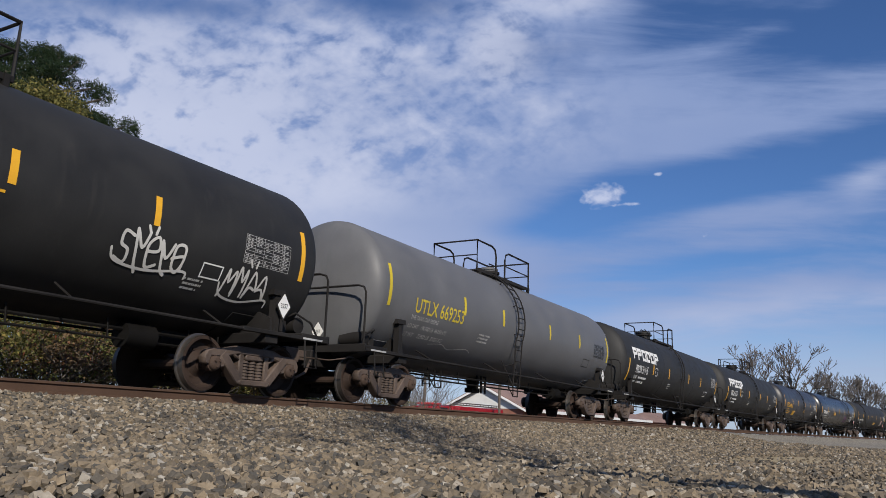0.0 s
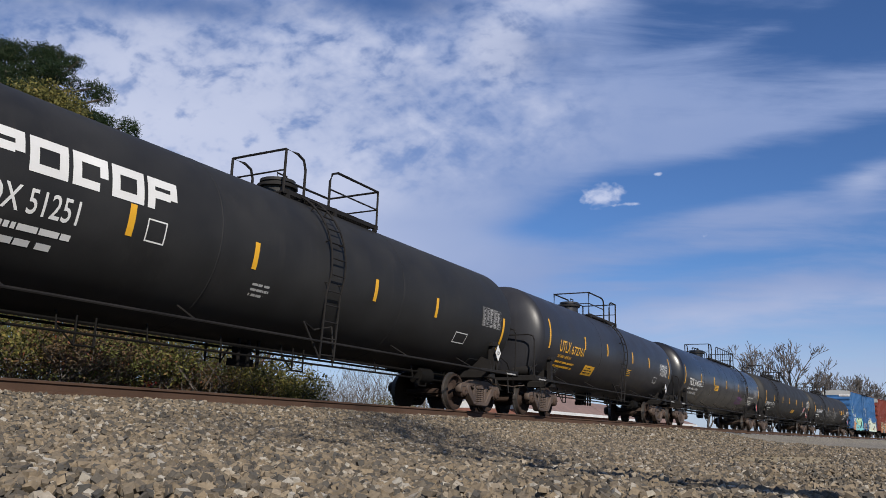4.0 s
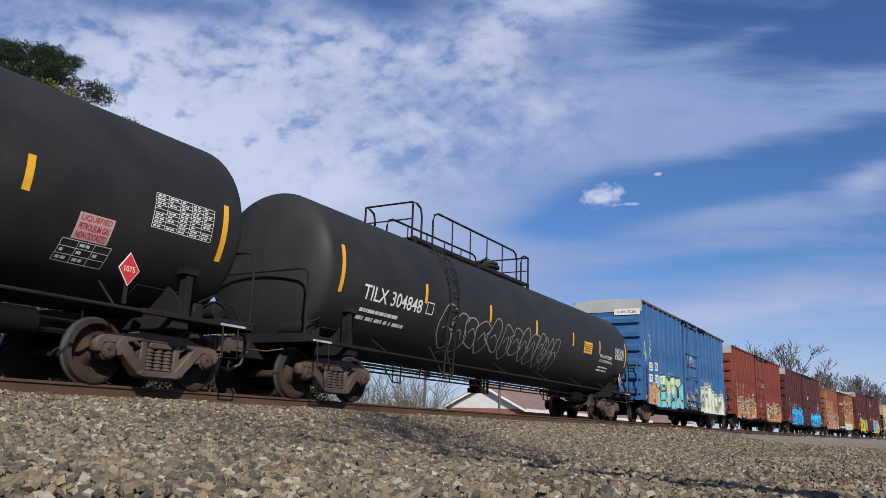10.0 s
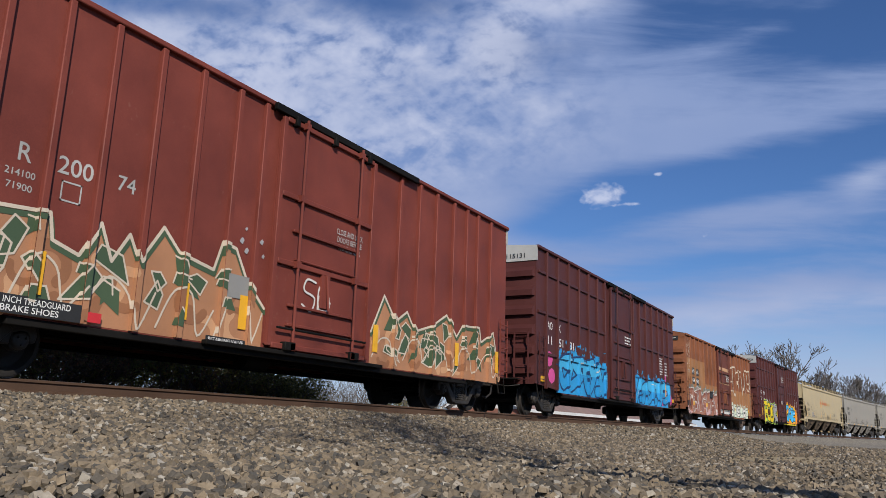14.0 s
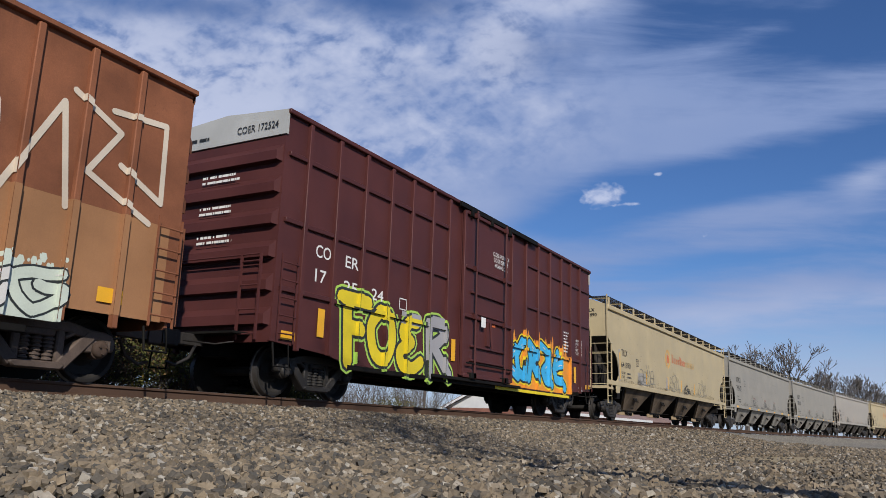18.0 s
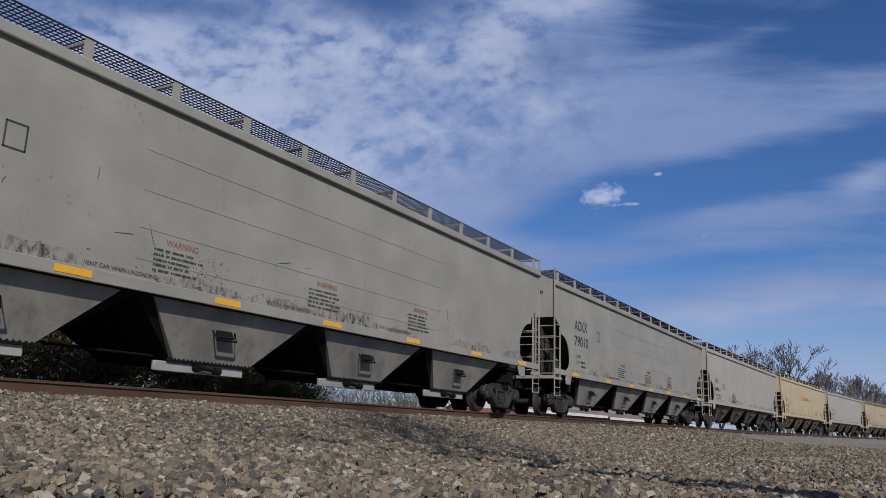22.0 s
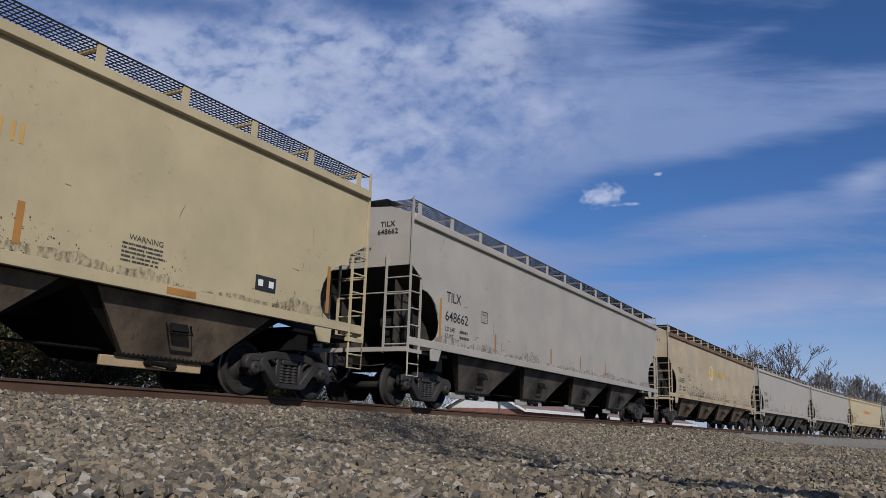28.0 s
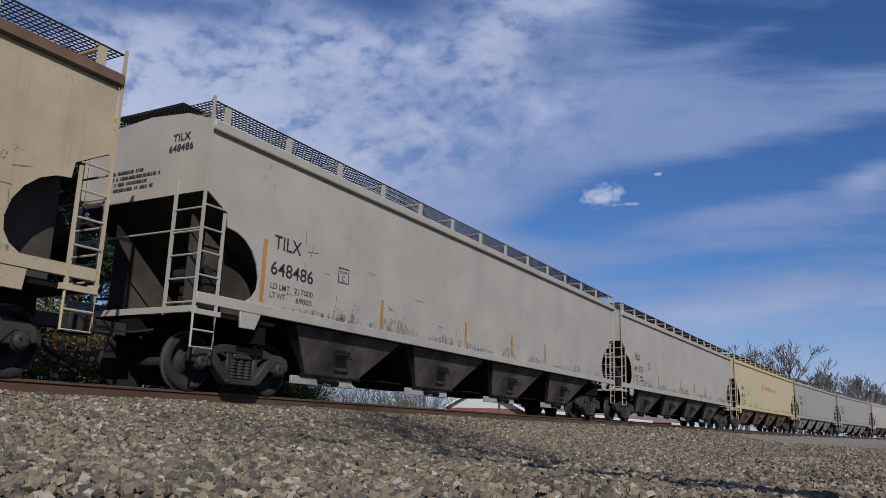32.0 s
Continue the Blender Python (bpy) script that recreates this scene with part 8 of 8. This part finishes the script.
for t, x0, x1, z0, z1 in (("CO", -7.0, -6.55, 2.56, 2.80), ("ER", -6.08, -5.64, 2.54, 2.77), ("17", -6.98, -6.65, 2.1, 2.34), ("25", -6.1, -5.64, 2.05, 2.28), ("24", -5.15, -4.72, 2.05, 2.28)):
    word(t, x0, x1, z0, z1, sf, WHITE, car)
frame_mark(car, sf, -4.1, -3.8, 2.0, 2.25)
for x in (-6.75, -1.7, 6.55):
    coat("reflector_stripe", rects(x - 0.1, x + 0.1, 1.1, 1.62), sf, YELLOW, car, 0.03)
sill_tabs(car, sf, (-7.6, 7.75), 0.95, 1.1)
coat("yellow_sill_paint", rects(0.6, 6.0, 0.58, 0.66), flat_side(1.49), SPRAY["yellow"], car, 0.004)
small_print(car, sf, 5.6, 6.1, 2.0, 2.7, 7, WHITE, 51)
for i, (a, b) in enumerate((("EXH W", "8-2"), ("EXW H", "16-2"), ("H", "16-9"), ("EMPTY C.G.", "5-0"), ("FLOOR H", "3-8"))):
    z = 2.46 - i * 0.105
    word(a, 6.70, 6.70 + 0.062 * len(a) * (0.85 if len(a) > 6 else 1.0), z, z + 0.075, sf, WHITE, car)
    word(b, 7.28 - 0.055 * len(b), 7.28, z, z + 0.075, sf, WHITE, car)
word("LIFT AND", 6.95, 7.28, 0.93, 0.99, sf, WHITE, car)
word("JACK HERE", 6.95, 7.32, 0.84, 0.90, sf, WHITE, car)
door = [c for c in car.children if c.name.startswith("plug_door")][0]
word("CLOSE AND LOCK", 0.25, 1.25, 4.05, 4.16, dsf, WHITE, door)
word("DOOR BEFORE", 0.3, 1.18, 3.90, 4.01, dsf, WHITE, door)
word("MOVING CAR", 0.35, 1.15, 3.75, 3.86, dsf, WHITE, door)
coat("latch_sticker", [rect(-0.55, -0.3, 2.05, 2.3)], dsf, WHITE, door, 0.1)
coat("orange_sticker", [rect(0.25, 0.45, 2.15, 2.32)], dsf, SIGN_ORANGE, door, 0.006)
word("COER 172524", 0.3, 1.3, 4.74, 4.88, end_side(-8.09), BLACK_INK, car)
small_print(car, end_side(-8.09), -1.2, -0.2, 4.72, 4.84, 1, BLACK_INK, 53)
for z in (3.9, 3.3, 2.75):
    small_print(car, end_side(-8.16), -0.4, 0.6, z - 0.1, z + 0.1, 2, WHITE, int(z * 13))


# covered hoppers
def hopper_marks(car, sf, letters, number, ink, wide=True, load="", empty=""):
    if wide:
        word(letters, -8.58, -7.86, 2.48, 2.72, sf, ink, car)
        word(number, -8.62, -7.48, 2.02, 2.26, sf, ink, car)
        word("LD LMT", -8.6, -8.1, 1.78, 1.88, sf, GREY_INK, car)
        word("LT WT", -8.6, -8.2, 1.62, 1.72, sf, GREY_INK, car)
        frame_mark(car, sf, -6.74, -6.4, 2.2, 2.5, GREY_INK)
        word("C", -6.62, -6.53, 2.24, 2.35, sf, GREY_INK, car)
        word("PLATE", -6.68, -6.46, 2.39, 2.44, sf, GREY_INK, car)
    else:
        word(letters, -8.46, -7.28, 2.86, 3.20, sf, ink, car)
        word(number, -8.48, -7.18, 2.34, 2.68, sf, ink, car)
        word("LD LMT", -8.35, -7.85, 1.96, 2.06, sf, GREY_INK, car)
        word("LT WT", -8.35, -7.95, 1.76, 1.86, sf, GREY_INK, car)
        frame_mark(car, sf, -6.3, -6.0, 2.7, 3.05, GREY_INK)
    if load:
        word(load, -7.98, -7.46, 1.78, 1.88, sf, GREY_INK, car)
        word(empty, -7.92, -7.48, 1.62, 1.72, sf, GREY_INK, car)
    else:
        small_print(car, sf, -7.9, -7.4, 1.62, 1.9, 2, GREY_INK, 61)
    es = end_side(-10.23)
    word(letters, 0.62, 1.02, 3.98, 4.10, es, ink, car)
    word(number, 0.55, 1.1, 3.80, 3.92, es, ink, car)
    small_print(car, es, -0.9, 0.4, 3.25, 3.65, 4, GREY_INK, 62)


def sun_emblem(car, sf, core, ring):
    """Round sunburst with a line of plain bars beside it."""
    em = part("company_emblem", bpy.data.meshes.new("company_emblem"), None, car, "round sun mark beside plain coloured bars")
    cx, cz = -1.95, 2.92
    for a0, a1 in ((20, 130), (145, 250), (262, 372)):
        inner, outer = arc_pts(cx, cz, 0.275, a0, a1, 9), arc_pts(cx, cz, 0.43, a0, a1, 9)
        band = Shape().add([sf(x, z, 0.005) for x, z in inner + outer], [(i, i + 1, i + 11, i + 10) for i in range(9)])
        part("outer_ring", band.mesh("outer_ring"), ring, em)
    coat("sun_disc", [[(cx + 0.2 * math.cos(a / 8 * math.pi), cz + 0.2 * math.sin(a / 8 * math.pi)) for a in range(16)]], sf, core, em, 0.009)
    x = -1.25
    for i in range(7):
        w, h = (0.26, 0.42 if i in (0, 4) else 0.27)[0], (0.42 if i in (0, 4) else 0.27)
        coat("bar", [rect(x, x + 0.10, 2.80, 2.80 + h), rect(x + 0.15, x + w - 0.01, 2.80, 2.80 + h * 0.9)], sf, core, em, 0.005)
        x += 0.35
    x = 1.28
    for i in range(6):
        coat("thin_bar", [rect(x, x + 0.05, 2.80, 3.06), rect(x + 0.12, x + 0.17, 2.80, 3.06)], sf, ring, em, 0.005)
        x += 0.29


def yellow_ticks(car, sf, xs, m, z0=1.57, z1=2.1):
    for x in xs:
        coat("reflector_stripe", [rect(x - 0.05, x + 0.05, z0, z1)], sf, m, car, 0.005)


def sill_dashes(car, xs, m=YELLOW):
    for x in xs:
        coat("reflector_tab", [rect(x - 0.28, x + 0.28, 1.33, 1.43)], flat_side(1.515), m, car, 0.006)


def smudges(car, sf, n, seed, colour=GREY_INK):
    """Fine scratches, clusters of small chips and low bands of road dirt along the foot of the side."""
    rng = random.Random(seed)
    lines, chips = [], []
    for i in range(n // 2):
        x, z, ln = rng.uniform(-8.5, 9), 1.5 + 1.3 * rng.random() ** 2, rng.uniform(0.05, 0.35)
        a = rng.choice((1.57, 1.5, 1.3, 0.1, -0.05, 2.0)) + rng.uniform(-0.15, 0.15)
        lines += ribbon(curve([(x, z), (x + 0.5 * ln * math.cos(a) + rng.uniform(-0.015, 0.015), z + 0.5 * ln * math.sin(a)), (x + ln * math.cos(a), z + ln * math.sin(a))], 3), rng.uniform(0.004, 0.009))
    coat("scratches", lines, sf, colour, car, 0.005, 0.00001)
    for i in range(16):
        cx, cz, wide = rng.uniform(-8.3, 9), 1.5 + 0.35 * rng.random(), rng.uniform(0.12, 0.55)
        for q in range(rng.choice((14, 26, 40))):
            x, z, r = cx + rng.gauss(0, wide), max(1.475, cz + rng.gauss(0, 0.12)), 0.004 + 0.012 * rng.random() ** 2
            chips.append([(x + r * rng.uniform(0.5, 1.3) * math.cos(a), z + r * rng.uniform(0.6, 1.4) * math.sin(a)) for a in (0, 1.25, 2.5, 3.8, 5.0)])
    coat("paint_chips", chips, sf, colour, car, 0.0045)
    for i in range(11):
        x, w, top = -8.9 + i * 1.65 + rng.uniform(-0.5, 0.5), rng.uniform(0.9, 2.4), rng.uniform(0.10, 0.38)
        k = 12
        edge = [(x + w * q / k, 1.462 + top * math.sin(math.pi * q / k) ** 0.6 * rng.uniform(0.55, 1.0) + 0.003) for q in range(k + 1)]
        coat("road_grime", [[(p[0], 1.462), (q[0], 1.462), q, p] for p, q in zip(edge, edge[1:])], sf, GRIME, car, 0.003)


def speckle(car, sf, n, seed):
    """Flaked dark spots, thickest along the foot of the side."""
    rng = random.Random(seed)
    polys = []
    for i in range(n):
        c = rng.choice((-6.2, -4.9, -3.8, -1.2, 1.5, 4.0, 6.8))
        x, z = c + rng.gauss(0, 0.75), 1.5 + abs(rng.gauss(0, 0.26))
        r = 0.008 + 0.03 * rng.random() ** 2
        if abs(x) < 8.8:
            polys.append([(x + r * rng.uniform(0.5, 1.2) * math.cos(a), z + r * rng.uniform(0.6, 1.6) * math.sin(a)) for a in (0, 1.25, 2.5, 3.8, 5.0)])
    coat("flaked_paint", polys, sf, FLAKE, car, 0.004)


def hammer_tags(car, sf, seed):
    rng = random.Random(seed)
    for x0, x1 in ((-6.3, -4.3), (-1.7, -0.2), (3.7, 5.4)):
        tag(car, sf, x0, x1, 1.6, 2.2, "mist", rng, 4, 0.026)
    tag(car, sf, 0.85, 1.9, 1.55, 1.85, "black", rng, 4, 0.035)


GOLD_SUN = paint("faded_gold_emblem", (0.62, 0.36, 0.10), 0.6, 0.15, bump=0.02)
RED_SUN = paint("faded_orange_emblem", (0.58, 0.17, 0.06), 0.6, 0.15, bump=0.02)
OLD_SUN = paint("worn_yellow_emblem", (0.60, 0.40, 0.05), 0.6, 0.25, bump=0.02)
PALE_SUN = paint("pale_yellow_emblem", (0.60, 0.46, 0.18), 0.6, 0.2, bump=0.02)
CREAM_LABEL = "cream covered hopper car with a faded sun emblem"
GREY_LABEL = "light grey covered hopper car with dirty outlet bays"
STONE_LABEL = "stone grey covered hopper car with pale outlet bays"

car, sf = hopper_car(250.73, HOP_CREAM, CREAM_LABEL + " and dark scrawls", BAY_DIRTY, BAY_CREAM)
hopper_marks(car, sf, "TILX", "641890", BLACK_INK)
sun_emblem(car, sf, RED_SUN, GOLD_SUN)
hammer_tags(car, sf, 3)
for patch in (rect(-6.55, -5.4, 1.5, 1.98), rect(-2.35, -1.95, 1.5, 2.05), rect(-8.95, -8.72, 1.5, 2.7)):
    coat("grey_repaint_patch", [patch], sf, HOP_GREY, car, 0.003)
yellow_ticks(car, sf, (-5.35, -2.0, 0.35, 2.9), YELLOW)
yellow_ticks(car, sf, (-8.78,), YELLOW, 1.55, 2.58)
smudges(car, sf, 40, 1)

for middle, num in ((272.67, "79542"), (294.6, "79010")):
    car, sf = hopper_car(middle, HOP_STONE, STONE_LABEL, BAY_STONE, GATE_PALE)
    hopper_marks(car, sf, "AOKX", num, BLACK_INK, False)
    sill_dashes(car, (-8.5, -5.15, -2.4, 0.3, 3.2, 6.2, 9.0))
    for x in (-3.7, -0.2, 3.2):
        word("WARNING", x, x + 0.62, 2.02, 2.12, sf, SPRAY["brick"], car)
        small_print(car, sf, x - 0.2, x + 0.75, 1.6, 1.98, 5, GREY_INK, int(x * 10 + 90))
        word("VENT CAR WHEN UNLOADING", x - 1.3, x - 0.1, 1.50, 1.56, sf, GREY_INK, car)
    s = Shape()
    for z in (3.35, 2.75, 2.2, 1.75):
        s.box(-4.2, 4.5, -1.486, -1.478, z - 0.009, z + 0.009)
    part("side_seam", s.mesh("side_seam", 40), HOP_STONE, car)
    smudges(car, sf, 60, int(middle))

car, sf = hopper_car(316.3, HOP_GREY, GREY_LABEL, BAY_DARK, GATE_PALE)
hopper_marks(car, sf, "TILX", "648416", BLACK_INK, True, "216800", "69200")
yellow_ticks(car, sf, (-5.3, -0.9, 1.5, 4.2), YELLOW_OLD)
yellow_ticks(car, sf, (-8.78,), YELLOW_OLD, 1.5, 2.58)
tag(car, sf, -4.6, -3.5, 1.62, 2.0, "black", rt, 4, 0.035)
smudges(car, sf, 60, 8)

car, sf = hopper_car(338.7, HOP_CREAM, CREAM_LABEL + " and scuffed sides", BAY_DIRTY, BAY_CREAM)
hopper_marks(car, sf, "TILX", "641744", GREY_INK)
sun_emblem(car, sf, RED_SUN, GOLD_SUN)
yellow_ticks(car, sf, (-5.4, -1.45, 0.9, 3.0), YELLOW_OLD)
yellow_ticks(car, sf, (9.1,), YELLOW_OLD, 1.57, 2.45)
sill_dashes(car, (-1.7, 2.2, 5.6), YELLOW_OLD)
word("WARNING", 4.6, 5.2, 1.98, 2.06, sf, GREY_INK, car)
small_print(car, sf, 4.5, 5.3, 1.65, 1.95, 5, GREY_INK, 71)
white_plate(car, sf, "II", 7.15, 7.65, 1.70, 1.95, BLACK_INK, WHITE)
smudges(car, sf, 70, 9)

car, sf = hopper_car(360.9, HOP_GREY, GREY_LABEL, BAY_DARK, GATE_PALE)
hopper_marks(car, sf, "TILX", "648662", BLACK_INK)
yellow_ticks(car, sf, (-5.9, -2.0, 0.6, 3.2), YELLOW_OLD, 1.55, 2.0)
yellow_ticks(car, sf, (-8.85,), YELLOW_OLD, 1.5, 2.5)
smudges(car, sf, 70, 10)

car, sf = hopper_car(383.5, HOP_RUSTY, "weathered cream covered hopper car with rust streaks and specks", BAY_DIRTY, SHADOW_STEEL)
hopper_marks(car, sf, "TILX", "635871", BLACK_INK)
sun_emblem(car, sf, OLD_SUN, PALE_SUN)
sill_dashes(car, (-8.2, -4.9, -2.1, 0.8, 3.6, 6.4), YELLOW_OLD)
smudges(car, sf, 90, 11)
speckle(car, sf, 900, 12)
for c in car.children:
    if c.name.startswith("roof_rail"):
        c.data = with_mat(HOP["eave"], RUST_TRIM)

for middle, m, num, kind in ((405.7, HOP_GREY, "648486", 0), (427.4, HOP_GREY, "641555", 0), (449.1, HOP_CREAM, "641702", 1), (470.5, HOP_STONE, "79120", 2), (492.2, HOP_STONE, "79566", 2), (514.2, HOP_GREY, "648031", 0), (536.0, HOP_CREAM, "641233", 1)):
    car, sf = hopper_car(middle, m, (GREY_LABEL, CREAM_LABEL, STONE_LABEL)[kind], (BAY_DARK, BAY_DIRTY, BAY_STONE)[kind], (GATE_PALE, BAY_CREAM, GATE_PALE)[kind])
    hopper_marks(car, sf, "AOKX" if kind == 2 else "TILX", num, BLACK_INK, kind != 2, *(("217000", "69000") if num == "648486" else ()))
    if kind == 1:
        sun_emblem(car, sf, RED_SUN, GOLD_SUN)
    if kind == 0:
        yellow_ticks(car, sf, (-8.8,), YELLOW_OLD, 1.52, 2.58)
        yellow_ticks(car, sf, (-5.2, -1.5, 1.2, 3.6), YELLOW_OLD)
    smudges(car, sf, 60, int(middle))


def motions():
    for car, middle in TRAIN:
        walk(car, [(t / 4.0, on_track(middle - travelled(t / 4.0))) for t in range(129)])
    # wheels roll; all front wheelsets share one set of keys, and all rear ones another
    done = {}
    for w, k in WHEELS:
        if k not in done:
            walk(w, [(i / 30.0, pose(k * HALF_BASE, 0, WHEEL_R, 0, -math.degrees(travelled(i / 30.0) / WHEEL_R), 0)) for i in range(961)])
            done[k] = w
        else:
            src = done[k].animation_data
            w.rotation_mode = "QUATERNION"
            w.animation_data_create()
            w.animation_data.action = src.action
            w.animation_data.action_slot = src.action_slot
    road = ground_z(40.0, 28.0)
    walk(TRUCK, [(float(t), pose(51.5 - 6.6 * t, 28.0, road + 0.02)) for t in range(33)])


motions()
